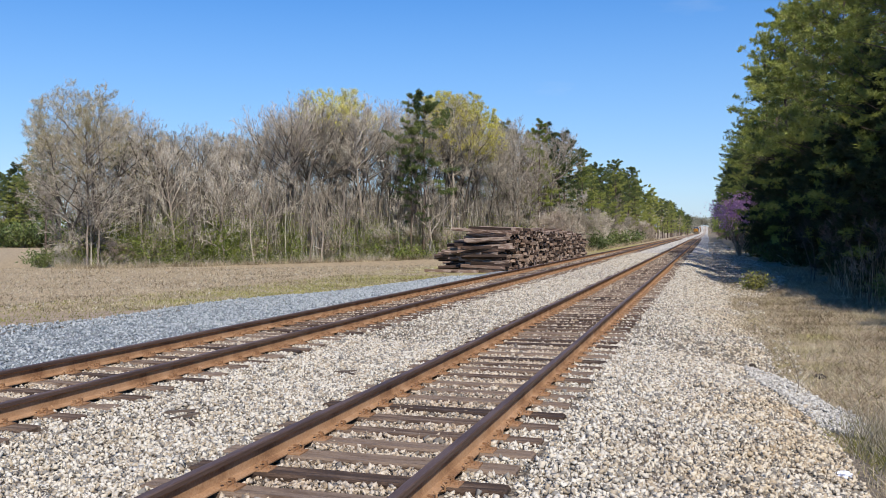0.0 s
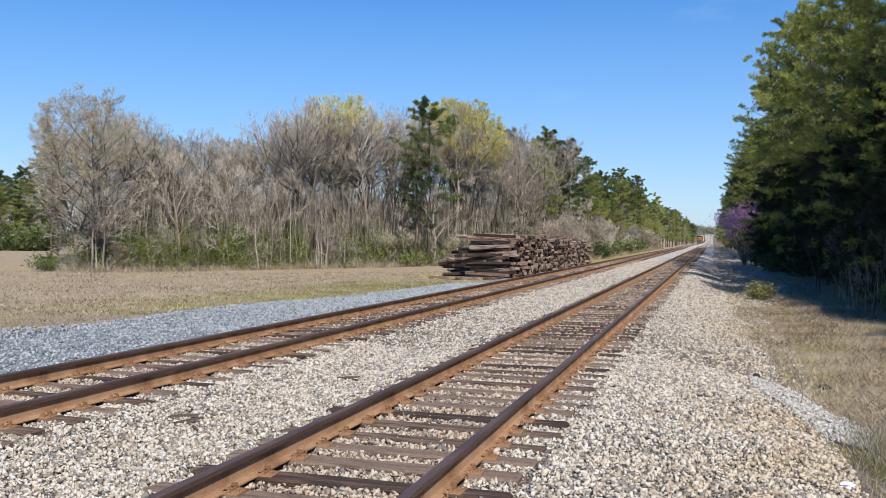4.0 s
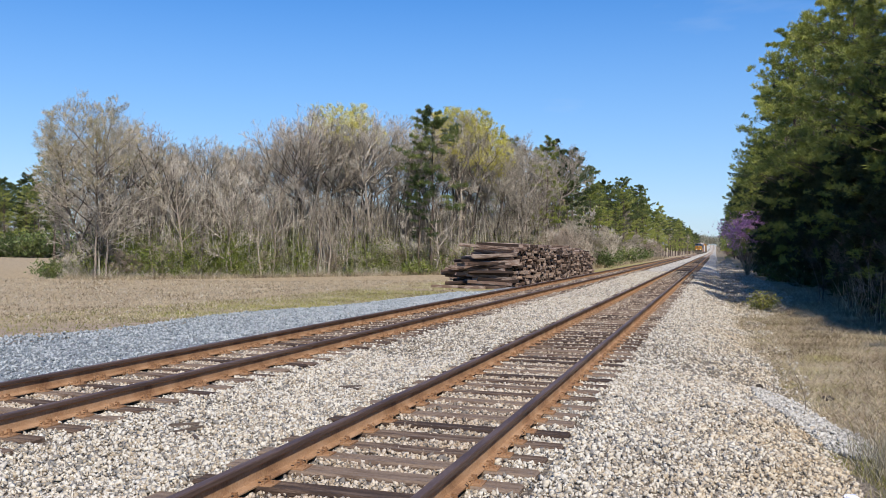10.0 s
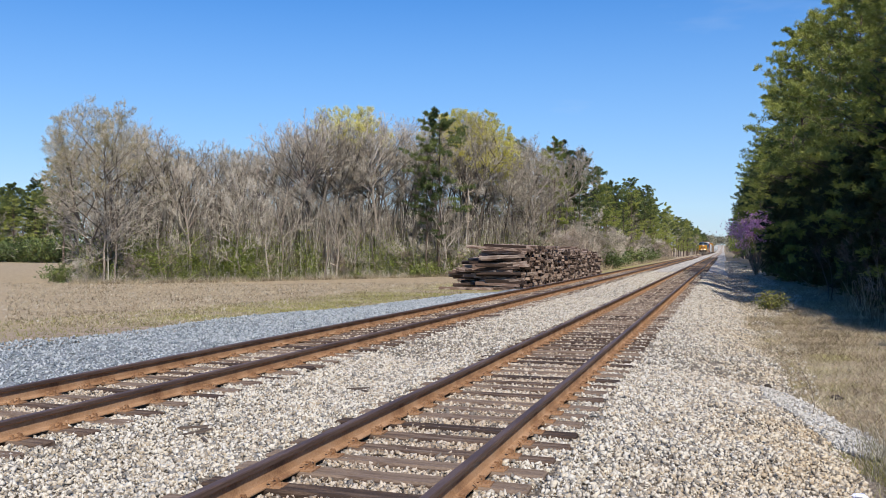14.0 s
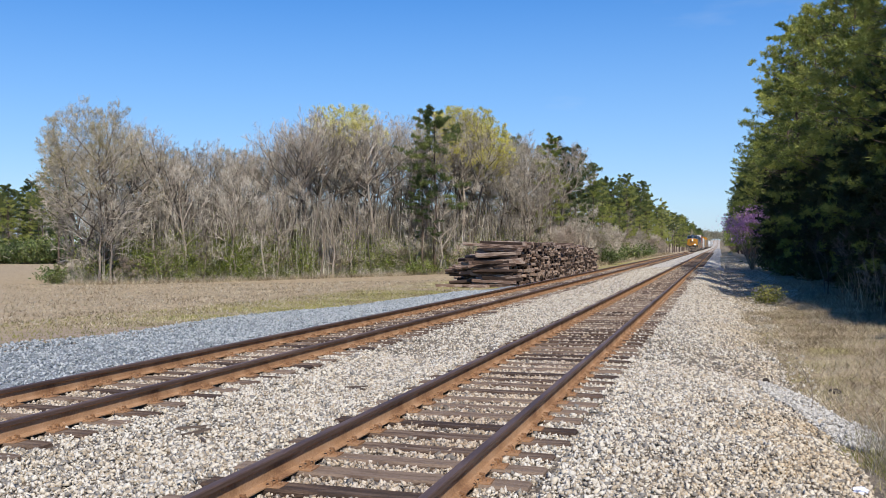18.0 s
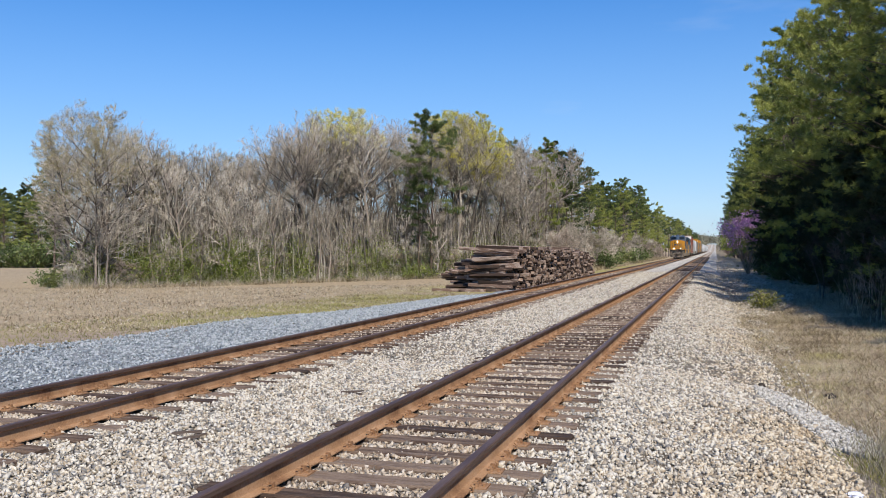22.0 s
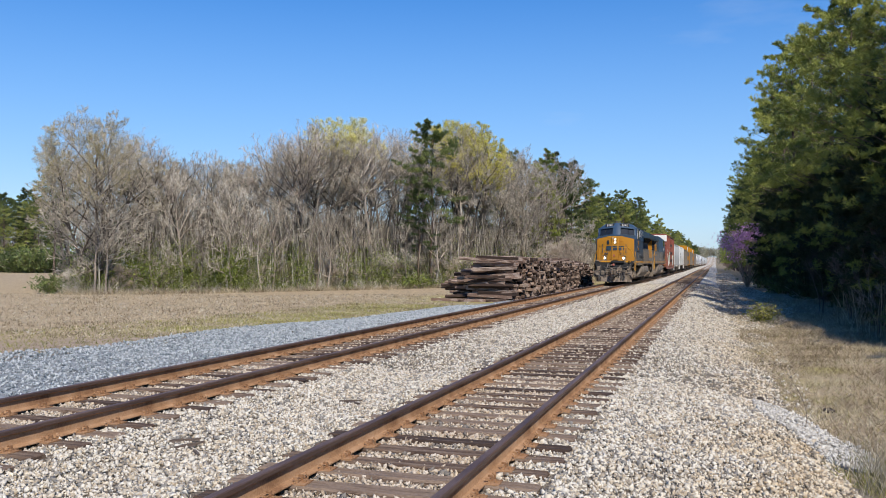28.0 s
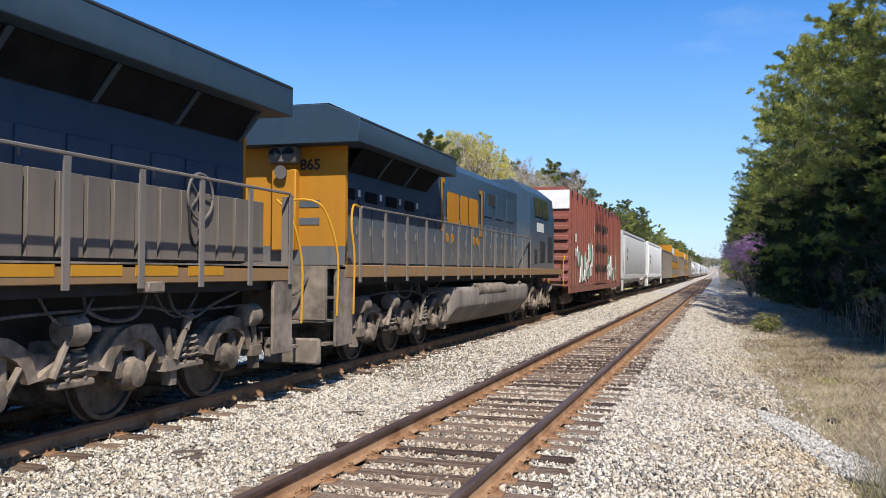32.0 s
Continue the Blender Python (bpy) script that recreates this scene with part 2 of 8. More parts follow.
def stony(name, colours, cell, bump, depth, tint=None):
    """Crushed stone: cells of stone size, each of its own colour, dark joints between them, and patches of dust."""
    mat = bpy.data.materials.new(name)
    mat.use_nodes = True
    nt = mat.node_tree
    nodes, links = nt.nodes, nt.links
    bsdf = nodes["Principled BSDF"]
    co = nodes.new("ShaderNodeTexCoord")
    warp, wadd = nodes.new("ShaderNodeTexNoise"), nodes.new("ShaderNodeMixRGB")
    warp.inputs["Scale"].default_value = cell * 0.8
    wadd.blend_type, wadd.inputs["Fac"].default_value = "ADD", 0.03
    links.new(co.outputs["Object"], warp.inputs["Vector"])
    links.new(co.outputs["Object"], wadd.inputs["Color1"])
    links.new(warp.outputs["Color"], wadd.inputs["Color2"])
    vor = nodes.new("ShaderNodeTexVoronoi")
    edge = nodes.new("ShaderNodeTexVoronoi")
    edge.feature = "DISTANCE_TO_EDGE"
    for v in (vor, edge):
        v.inputs["Scale"].default_value = cell
        links.new(wadd.outputs["Color"], v.inputs["Vector"])
    ramp = nodes.new("ShaderNodeValToRGB")
    els = ramp.color_ramp.elements
    for i, c in enumerate(colours):
        e = els[i] if i < 2 else els.new(0.5)
        e.position = i / max(1, len(colours) - 1)
        e.color = (*c, 1)
    sep = nodes.new("ShaderNodeSeparateColor")
    links.new(vor.outputs["Color"], sep.inputs["Color"])
    links.new(sep.outputs["Red"], ramp.inputs["Fac"])
    joint = nodes.new("ShaderNodeValToRGB")
    joint.color_ramp.elements[0].color = (0.30, 0.28, 0.26, 1)
    joint.color_ramp.elements[1].position = 0.12
    links.new(edge.outputs["Distance"], joint.inputs["Fac"])
    mul = nodes.new("ShaderNodeMixRGB")
    mul.blend_type, mul.inputs["Fac"].default_value = "MULTIPLY", 1.0
    links.new(ramp.outputs["Color"], mul.inputs["Color1"])
    links.new(joint.outputs["Color"], mul.inputs["Color2"])
    patch, pr, dust = nodes.new("ShaderNodeTexNoise"), nodes.new("ShaderNodeValToRGB"), nodes.new("ShaderNodeMixRGB")
    patch.inputs["Scale"].default_value, patch.inputs["Detail"].default_value = 0.5, 6
    links.new(co.outputs["Object"], patch.inputs["Vector"])
    pr.color_ramp.elements[0].position, pr.color_ramp.elements[1].position = 0.48, 0.75
    pr.color_ramp.elements[1].color = (0.5, 0.5, 0.5, 1)
    links.new(patch.outputs["Fac"], pr.inputs["Fac"])
    links.new(pr.outputs["Color"], dust.inputs["Fac"])
    links.new(mul.outputs["Color"], dust.inputs["Color1"])
    dust.inputs["Color2"].default_value = (*(tint or colours[1]), 1)
    links.new(dust.outputs["Color"], bsdf.inputs["Base Color"])
    b = nodes.new("ShaderNodeBump")
    b.inputs["Strength"].default_value, b.inputs["Distance"].default_value = bump, depth
    links.new(edge.outputs["Distance"], b.inputs["Height"])
    links.new(b.outputs["Normal"], bsdf.inputs["Normal"])
    bsdf.inputs["Roughness"].default_value = 0.85
    return mat


def rail_dust(mat, colour, centres, half=1.05, most=0.62):
    """Brown brake and rail dust on the stones that lie between the rails."""
    nt = mat.node_tree
    nodes, links = nt.nodes, nt.links
    bsdf = nodes["Principled BSDF"]
    src = bsdf.inputs["Base Color"].links[0].from_socket
    co, sep, blot = nodes.new("ShaderNodeTexCoord"), nodes.new("ShaderNodeSeparateXYZ"), nodes.new("ShaderNodeTexNoise")
    blot.inputs["Scale"].default_value, blot.inputs["Detail"].default_value = 1.4, 5
    links.new(co.outputs["Object"], sep.inputs[0])
    links.new(co.outputs["Object"], blot.inputs["Vector"])
    total = None
    for c in centres:
        off, size, fall = nodes.new("ShaderNodeMath"), nodes.new("ShaderNodeMath"), nodes.new("ShaderNodeMapRange")
        off.operation, size.operation = "SUBTRACT", "ABSOLUTE"
        links.new(sep.outputs["X"], off.inputs[0])
        off.inputs[1].default_value = c
        links.new(off.outputs[0], size.inputs[0])
        links.new(size.outputs[0], fall.inputs["Value"])
        fall.inputs["From Min"].default_value, fall.inputs["From Max"].default_value = half, half - 0.4
        if total is None:
            total = fall.outputs[0]
        else:
            m = nodes.new("ShaderNodeMath")
            m.operation = "MAXIMUM"
            links.new(total, m.inputs[0])
            links.new(fall.outputs[0], m.inputs[1])
            total = m.outputs[0]
    k = nodes.new("ShaderNodeMath")
    k.operation = "MULTIPLY"
    links.new(total, k.inputs[0])
    links.new(blot.outputs["Fac"], k.inputs[1])
    k2 = nodes.new("ShaderNodeMath")
    k2.operation = "MULTIPLY"
    k2.inputs[1].default_value = 2 * most
    k2.use_clamp = True
    links.new(k.outputs[0], k2.inputs[0])
    mix = nodes.new("ShaderNodeMixRGB")
    mix.blend_type = "MULTIPLY"
    links.new(k2.outputs[0], mix.inputs["Fac"])
    links.new(src, mix.inputs["Color1"])
    mix.inputs["Color2"].default_value = (*colour, 1)
    links.new(mix.outputs["Color"], bsdf.inputs["Base Color"])


STONES = [(0.22, 0.21, 0.20), (0.50, 0.45, 0.39), (0.62, 0.58, 0.52), (0.40, 0.33, 0.25), (0.70, 0.67, 0.62)]
m_ballast = stony("ballast", STONES, 19.0, 0.9, 0.05, (0.62, 0.57, 0.50))
m_stone = material("ballast_stone", [(0.18, 0.17, 0.155), (0.365, 0.29, 0.195), (0.42, 0.385, 0.33), (0.50, 0.44, 0.345), (0.61, 0.575, 0.50)], 0.85, scale=9, fine=120, bump=0.25, depth=0.003, per="island", spread=0.32)
m_bluepiece = material("gravel_piece", [(0.125, 0.147, 0.16), (0.225, 0.255, 0.272), (0.315, 0.345, 0.36), (0.44, 0.455, 0.46)], 0.85, scale=9, fine=120, bump=0.2, depth=0.003, per="island", spread=0.25)
m_bluestone = stony("blue_gravel", [(0.17, 0.185, 0.20), (0.27, 0.29, 0.305), (0.36, 0.38, 0.39), (0.22, 0.24, 0.25)], 13.0, 0.9, 0.07, (0.30, 0.31, 0.31))
m_rust = material("rusty_steel", [(0.17, 0.082, 0.038), (0.295, 0.165, 0.083), (0.39, 0.24, 0.138)], 0.8, 0.15, 2.5, 60, 0.25, 0.004)
m_head = material("worn_rail_head", [(0.055, 0.034, 0.027), (0.105, 0.067, 0.053), (0.165, 0.112, 0.088)], 0.55, 0.3, 2.0, 40, 0.1, 0.002, (4, 0.3, 4))
m_tie = material("weathered_tie", [(0.033, 0.019, 0.012), (0.078, 0.047, 0.03), (0.145, 0.096, 0.064), (0.225, 0.165, 0.12)], 0.85, 0, 1.6, 26, 0.7, 0.012, (1, 7, 7), "object", 0.22)
m_tie_old = material("grey_tie", [(0.04, 0.028, 0.021), (0.08, 0.058, 0.044), (0.15, 0.12, 0.10)], 0.9, 0, 1.6, 26, 0.7, 0.012, (1, 7, 7), "island", 0.25)
m_pile = material("stacked_tie", [(0.028, 0.016, 0.011), (0.09, 0.053, 0.038), (0.19, 0.122, 0.09), (0.42, 0.33, 0.27)], 0.9, 0, 1.5, 22, 0.7, 0.015, (1, 6, 6), "object", 0.40)
m_pile_far = material("stacked_tie_far", [(0.03, 0.018, 0.013), (0.10, 0.062, 0.047), (0.21, 0.145, 0.11), (0.38, 0.30, 0.25)], 0.9, 0, 1.5, 22, 0.7, 0.015, (1, 6, 6), "island", 0.42)
m_bark = material("grey_bark", [(0.16, 0.128, 0.10), (0.30, 0.25, 0.20), (0.48, 0.42, 0.36)], 0.95, 0, 1.2, 18, 0.8, 0.03, (1, 1, 0.25), "object", 0.2)
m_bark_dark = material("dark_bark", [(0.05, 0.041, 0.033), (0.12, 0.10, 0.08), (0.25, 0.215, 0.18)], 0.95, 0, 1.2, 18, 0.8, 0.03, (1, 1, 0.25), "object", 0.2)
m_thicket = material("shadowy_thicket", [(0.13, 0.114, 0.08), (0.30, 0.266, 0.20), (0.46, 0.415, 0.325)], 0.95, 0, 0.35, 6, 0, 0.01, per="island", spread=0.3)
m_palestem = material("pale_stems", [(0.26, 0.235, 0.19), (0.43, 0.395, 0.33), (0.58, 0.54, 0.46)], 0.95, 0, 0.8, 12, 0, per="island", spread=0.25)
m_twig = material("bare_twigs", [(0.17, 0.148, 0.112), (0.375, 0.328, 0.262), (0.62, 0.56, 0.465)], 0.95, 0, 1.6, 9, 0, 0.01, per="object", spread=0.22)
m_bud = thin(material("yellow_green_buds", [(0.48, 0.44, 0.07), (0.66, 0.60, 0.12), (0.76, 0.70, 0.24)], 0.8, 0, 0.5, 9, 0, per="object", spread=0.15))
m_budolive = thin(material("olive_buds", [(0.27, 0.23, 0.085), (0.38, 0.33, 0.14), (0.45, 0.39, 0.20)], 0.8, 0, 0.5, 9, 0, per="object", spread=0.15))
m_redbud = thin(material("reddish_buds", [(0.36, 0.27, 0.22), (0.50, 0.39, 0.32), (0.60, 0.48, 0.40)], 0.8, 0, 0.5, 9, 0, per="object", spread=0.15))
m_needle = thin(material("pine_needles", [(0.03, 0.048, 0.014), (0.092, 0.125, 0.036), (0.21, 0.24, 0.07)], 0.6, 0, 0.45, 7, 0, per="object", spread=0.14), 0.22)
# lit copy of the needles: sunlight is put into this yellow-green
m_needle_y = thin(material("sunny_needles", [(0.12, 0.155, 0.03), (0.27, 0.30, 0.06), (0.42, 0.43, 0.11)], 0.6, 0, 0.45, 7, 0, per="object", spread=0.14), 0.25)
# cedar's own dark green, deepened to hold the near wood's shade
m_cedar = thin(material("shade_toned_cedar", [(0.014, 0.021, 0.008), (0.038, 0.052, 0.017), (0.08, 0.10, 0.032)], 0.7, 0, 0.45, 7, 0, per="object", spread=0.14), 0.12)
m_pinebark = material("pine_bark", [(0.05, 0.035, 0.028), (0.12, 0.085, 0.065), (0.19, 0.14, 0.11)], 0.95, 0, 1.5, 16, 0.9, 0.03, (1, 1, 0.4))
m_blossom = thin(material("pink_blossom", [(0.45, 0.20, 0.42), (0.62, 0.34, 0.57), (0.72, 0.48, 0.66)], 0.7, 0, 1.5, 12, 0), 0.5)
m_shrub = thin(material("green_shrub", [(0.09, 0.115, 0.025), (0.18, 0.22, 0.045), (0.30, 0.33, 0.08)], 0.7, 0, 1.0, 10, 0, per="island", spread=0.25))
m_straw = thin(material("dry_grass", [(0.13, 0.098, 0.058), (0.33, 0.265, 0.17), (0.60, 0.52, 0.37)], 0.85, 0, 0.6, 10, 0, per="island", spread=0.25), 0.3)
m_greengrass = thin(material("green_grass", [(0.11, 0.12, 0.025), (0.22, 0.22, 0.05), (0.34, 0.31, 0.10)], 0.8, 0, 0.6, 10, 0, per="island", spread=0.25), 0.3)


def stone_gap_shade(mat):
    """Paints dark brown shade between loose stones into the bed colour; weaker farther along."""
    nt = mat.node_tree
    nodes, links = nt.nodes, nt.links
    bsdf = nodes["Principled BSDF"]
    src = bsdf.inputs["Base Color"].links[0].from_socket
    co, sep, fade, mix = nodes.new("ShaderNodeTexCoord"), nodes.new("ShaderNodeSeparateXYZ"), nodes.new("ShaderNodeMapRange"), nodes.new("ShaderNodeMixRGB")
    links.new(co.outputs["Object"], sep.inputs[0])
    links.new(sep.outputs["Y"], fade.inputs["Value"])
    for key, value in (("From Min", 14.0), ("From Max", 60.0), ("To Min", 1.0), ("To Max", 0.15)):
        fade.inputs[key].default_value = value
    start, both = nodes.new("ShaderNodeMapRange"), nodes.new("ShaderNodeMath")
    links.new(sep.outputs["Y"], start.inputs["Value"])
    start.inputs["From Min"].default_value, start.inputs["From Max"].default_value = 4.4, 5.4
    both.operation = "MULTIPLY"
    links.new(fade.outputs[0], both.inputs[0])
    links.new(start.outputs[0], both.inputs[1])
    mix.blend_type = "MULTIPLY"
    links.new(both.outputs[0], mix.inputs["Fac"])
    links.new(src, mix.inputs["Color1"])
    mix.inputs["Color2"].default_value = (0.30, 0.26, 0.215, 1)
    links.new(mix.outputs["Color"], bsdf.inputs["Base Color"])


def soiled(mat):
    """Tan earth washed over the shoulder stones in wide blots."""
    nt = mat.node_tree
    nodes, links = nt.nodes, nt.links
    bsdf = nodes["Principled BSDF"]
    src = bsdf.inputs["Base Color"].links[0].from_socket
    co, sep, edge, blot, tone, mul, mix = (nodes.new("ShaderNode" + k) for k in ("TexCoord", "SeparateXYZ", "MapRange", "TexNoise", "MapRange", "Math", "MixRGB"))
    links.new(co.outputs["Object"], sep.inputs[0])
    links.new(sep.outputs["X"], edge.inputs["Value"])
    edge.inputs["From Min"].default_value, edge.inputs["From Max"].default_value = -0.9, 0.6
    blot.inputs["Scale"].default_value, blot.inputs["Detail"].default_value = 0.9, 5
    links.new(co.outputs["Object"], blot.inputs["Vector"])
    links.new(blot.outputs["Fac"], tone.inputs["Value"])
    tone.inputs["From Min"].default_value, tone.inputs["From Max"].default_value = 0.42, 0.62
    mul.operation = "MULTIPLY"
    links.new(edge.outputs[0], mul.inputs[0])
    links.new(tone.outputs[0], mul.inputs[1])
    mix.blend_type = "MULTIPLY"
    links.new(mul.outputs[0], mix.inputs["Fac"])
    links.new(src, mix.inputs["Color1"])
    mix.inputs["Color2"].default_value = (0.94, 0.86, 0.74, 1)
    links.new(mix.outputs["Color"], bsdf.inputs["Base Color"])


stone_gap_shade(m_ballast)
soiled(m_stone)
m_spill = material("pale_spilled_stone", [(0.23, 0.217, 0.195), (0.37, 0.35, 0.315), (0.445, 0.425, 0.385), (0.53, 0.51, 0.465)], 0.85, scale=9, fine=120, bump=0.25, depth=0.003, per="island", spread=0.3)
for m_ in (m_ballast, m_stone):
    rail_dust(m_, (0.66, 0.50, 0.37), (-2.635, -7.285), most=0.4)


# ---- the lie of the land ----
NEAR_X, FAR_X = -2.635, -7.285      # centres of the two tracks
GAUGE = 0.755                       # rail centre from track centre


def rise(y):
    """The line climbs a long hill far off."""
    return 0.0 if y < 640 else 1.5e-5 * (min(y, 1450) - 640) ** 2


def between(v, pairs):
    return float(np.interp(v, [p[0] for p in pairs], [p[1] for p in pairs]))


def bumps(x, y, s, h, seed=0.0):
    return h * noise.noise((x * s + seed, y * s - seed, seed))


def land(x, y):
    z = between(x, [(-60, -0.95), (-30, -0.9), (-18, -0.72), (-11, -0.66), (-9.5, -0.75), (0, -0.75), (0.7, -0.66), (2.5, -0.62), (4.5, -0.62), (9, -0.35), (30, 0.2)])
    z += bumps(x, y, 0.25, 0.05) + bumps(x, y, 1.3, 0.02, 5.0)
    if 0.4 < x < 6:
        z += bumps(x * 0.4, y, 0.8, 0.10, 9.0)
    return z + rise(y)


BED = [(-11.2, -0.86), (-10.4, -0.62), (-9.2, -0.30), (-8.75, -0.24), (-8.6, -0.228), (-6.0, -0.226), (-5.9, -0.225), (-5.4, -0.27), (-4.95, -0.30), (-4.5, -0.27),
       (-4.05, -0.225), (-3.92, -0.226), (-1.35, -0.226), (-1.2, -0.225), (-0.85, -0.25), (0.2, -0.46), (0.8, -0.62), (1.3, -0.74), (1.9, -0.95)]


def bed(x, y):
    wide = x if x < -1 else x + 0.25 * noise.noise((y * 0.35, 3.0, 1.0)) + between(y, [(0, -0.55), (13, -0.45), (20, 0.0), (40, 0.35), (60, 0.6)]) * min(1, (x + 1) / 1.5)
    z = between(wide, BED)
    rough = 0.012 if (-8.6 < x < -6 or -3.95 < x < -1.3) else 0.035
    z += bumps(x, y, 1.1, rough, 2.0) + bumps(x, y, 4.0, rough * 0.45, 7.0)
    if x > -0.6:
        z += bumps(0.3 * x, y, 0.55, 0.09 * min(1, (x + 0.6)), 4.0)
    return z + rise(y)


def sheet(xs, ys, height):
    co = np.array([(x, y, height(x, y)) for y in ys for x in xs])
    n = len(xs)
    k = np.arange(len(ys) - 1)[:, None] * n + np.arange(n - 1)[None, :]
    return co, np.stack([k, k + 1, k + n + 1, k + n], -1).reshape(-1, 4)


def steps(*spans):
    """Even steps from span to span: (start, end, step)."""
    out = []
    for a, b, s in spans:
        out += list(np.arange(a, b - 1e-6, s))
    return out + [spans[-1][1]]


def ground_material():
    mat = bpy.data.materials.new("fields_and_verges")
    mat.use_nodes = True
    nt = mat.node_tree
    nodes, links = nt.nodes, nt.links
    bsdf = nodes["Principled BSDF"]
    co, sep = nodes.new("ShaderNodeTexCoord"), nodes.new("ShaderNodeSeparateXYZ")
    links.new(co.outputs["Object"], sep.inputs[0])

    def tex(scale, detail=6, stretch=None):
        n = nodes.new("ShaderNodeTexNoise")
        n.inputs["Scale"].default_value, n.inputs["Detail"].default_value = scale, detail
        if stretch:
            mp = nodes.new("ShaderNodeMapping")
            mp.inputs["Scale"].default_value = stretch
            mp.inputs["Rotation"].default_value = (0, 0, radians(-40))
            links.new(co.outputs["Object"], mp.inputs["Vector"])
            links.new(mp.outputs["Vector"], n.inputs["Vector"])
        else:
            links.new(co.outputs["Object"], n.inputs["Vector"])
        return n.outputs["Fac"]

    def ramp(src, *stops):
        r = nodes.new("ShaderNodeValToRGB")
        for i, (p, c) in enumerate(stops):
            e = r.color_ramp.elements[i] if i < 2 else r.color_ramp.elements.new(p)
            e.position, e.color = p, (*c, 1)
        links.new(src, r.inputs["Fac"])
        return r.outputs["Color"]

    def mix(fac, a, b):
        m = nodes.new("ShaderNodeMixRGB")
        links.new(fac, m.inputs["Fac"])
        links.new(a, m.inputs["Color1"])
        links.new(b, m.inputs["Color2"])
        return m.outputs["Color"]

    def calc(op, a, b, c=None):
        m = nodes.new("ShaderNodeMath")
        m.operation = op
        for i, v in enumerate((a, b, c)):
            if v is None:
                continue
            if isinstance(v, (int, float)):
                m.inputs[i].default_value = v
            else:
                links.new(v, m.inputs[i])
        return m.outputs[0]

    grain = tex(9.0, 8)
    straw = ramp(grain, (0.30, (0.12, 0.085, 0.05)), (0.70, (0.40, 0.32, 0.205)), (0.5, (0.26, 0.20, 0.125)))
    soil = ramp(tex(5.0, 8), (0.30, (0.11, 0.08, 0.05)), (0.70, (0.30, 0.225, 0.145)))
    green = ramp(tex(7.0, 8), (0.3, (0.14, 0.135, 0.03)), (0.7, (0.36, 0.31, 0.095)))
    stubble = ramp(tex(3.2, 9, (3.5, 0.5, 1)), (0.34, (0.17, 0.125, 0.07)), (0.68, (0.44, 0.345, 0.215)), (0.5, (0.30, 0.23, 0.14)))
    # verge by the line: straw with bare soil and green patches
    verge = mix(ramp(tex(0.7, 5), (0.5, (0, 0, 0)), (0.62, (0.8, 0.8, 0.8))), straw, soil)
    verge = mix(ramp(tex(0.55, 5), (0.56, (0, 0, 0)), (0.7, (0.7, 0.7, 0.7))), verge, green)
    # left of the line: a greener margin, then stubble
    wander = calc("MULTIPLY_ADD", tex(0.12, 4), 9.0, -4.5)
    xs = calc("ADD", sep.outputs["X"], wander)
    far = calc("SUBTRACT", xs, calc("MULTIPLY", sep.outputs["Y"], 0.05))
    margin = mix(ramp(tex(0.35, 6), (0.36, (0, 0, 0)), (0.54, (1, 1, 1))), straw, green)
    f_field = calc("MULTIPLY_ADD", far, -0.28, -5.2)
    f_field_c = nodes.new("ShaderNodeClamp")
    links.new(f_field, f_field_c.inputs[0])
    # a strip of bare brown soil between the grass and the gravel pad
    bare = []
    for axis, slope, lift in (("Y", -0.2, 5.4), ("X", 0.7, 14.6)):
        c = nodes.new("ShaderNodeClamp")
        links.new(calc("MULTIPLY_ADD", calc("ADD", sep.outputs[axis], calc("MULTIPLY", wander, 0.3)), slope, lift), c.inputs[0])
        bare.append(c.outputs[0])
    dirt = ramp(tex(6.0, 8), (0.30, (0.15, 0.108, 0.075)), (0.70, (0.37, 0.285, 0.205)))
    margin = mix(calc("MULTIPLY", bare[0], bare[1]), margin, dirt)
    left = mix(f_field_c.outputs[0], margin, stubble)
    f_left = nodes.new("ShaderNodeClamp")
    links.new(calc("MULTIPLY_ADD", sep.outputs["X"], -1.0, -8.0), f_left.inputs[0])
    col = mix(f_left.outputs[0], verge, left)
    links.new(col, bsdf.inputs["Base Color"])
    bsdf.inputs["Roughness"].default_value = 0.95
    b = nodes.new("ShaderNodeBump")
    b.inputs["Strength"].default_value, b.inputs["Distance"].default_value = 0.9, 0.06
    links.new(grain, b.inputs["Height"])
    links.new(b.outputs["Normal"], bsdf.inputs["Normal"])
    return mat


m_ground = ground_material()
gx = steps((-3000, -400, 400), (-400, -100, 50), (-100, -30, 5), (-30, -9, 0.9), (-9, 0.3, 3.1), (0.3, 8, 0.22), (8, 30, 2.5), (30, 100, 10), (100, 400, 60), (400, 3000, 400))
gy = steps((-800, -80, 120), (-80, 0, 20), (0, 6, 2), (6, 45, 0.3), (45, 120, 2), (120, 700, 20), (700, 1600, 60), (1600, 3400, 300))
co, fa = sheet(gx, gy, land)
me = raw_mesh("ground", co, fa, m_ground)
me.polygons.foreach_set("use_smooth", [True] * len(me.polygons))
solo("ground", me, None, "tan stubble field and dry grass verges beside the railway", "ground", kind="structure")

bx = steps((-11.2, -9.2, 0.25), (-9.2, -5.9, 0.12), (-5.9, -4.0, 0.1), (-4.0, -1.2, 0.12), (-1.2, 1.9, 0.1))
by = steps((-60, 0, 10), (0, 5, 1), (5, 26, 0.11), (26, 60, 0.3), (60, 140, 1.5), (140, 700, 20), (700, 1500, 50))
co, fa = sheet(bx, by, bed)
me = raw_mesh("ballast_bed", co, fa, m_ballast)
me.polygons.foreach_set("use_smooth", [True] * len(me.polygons))
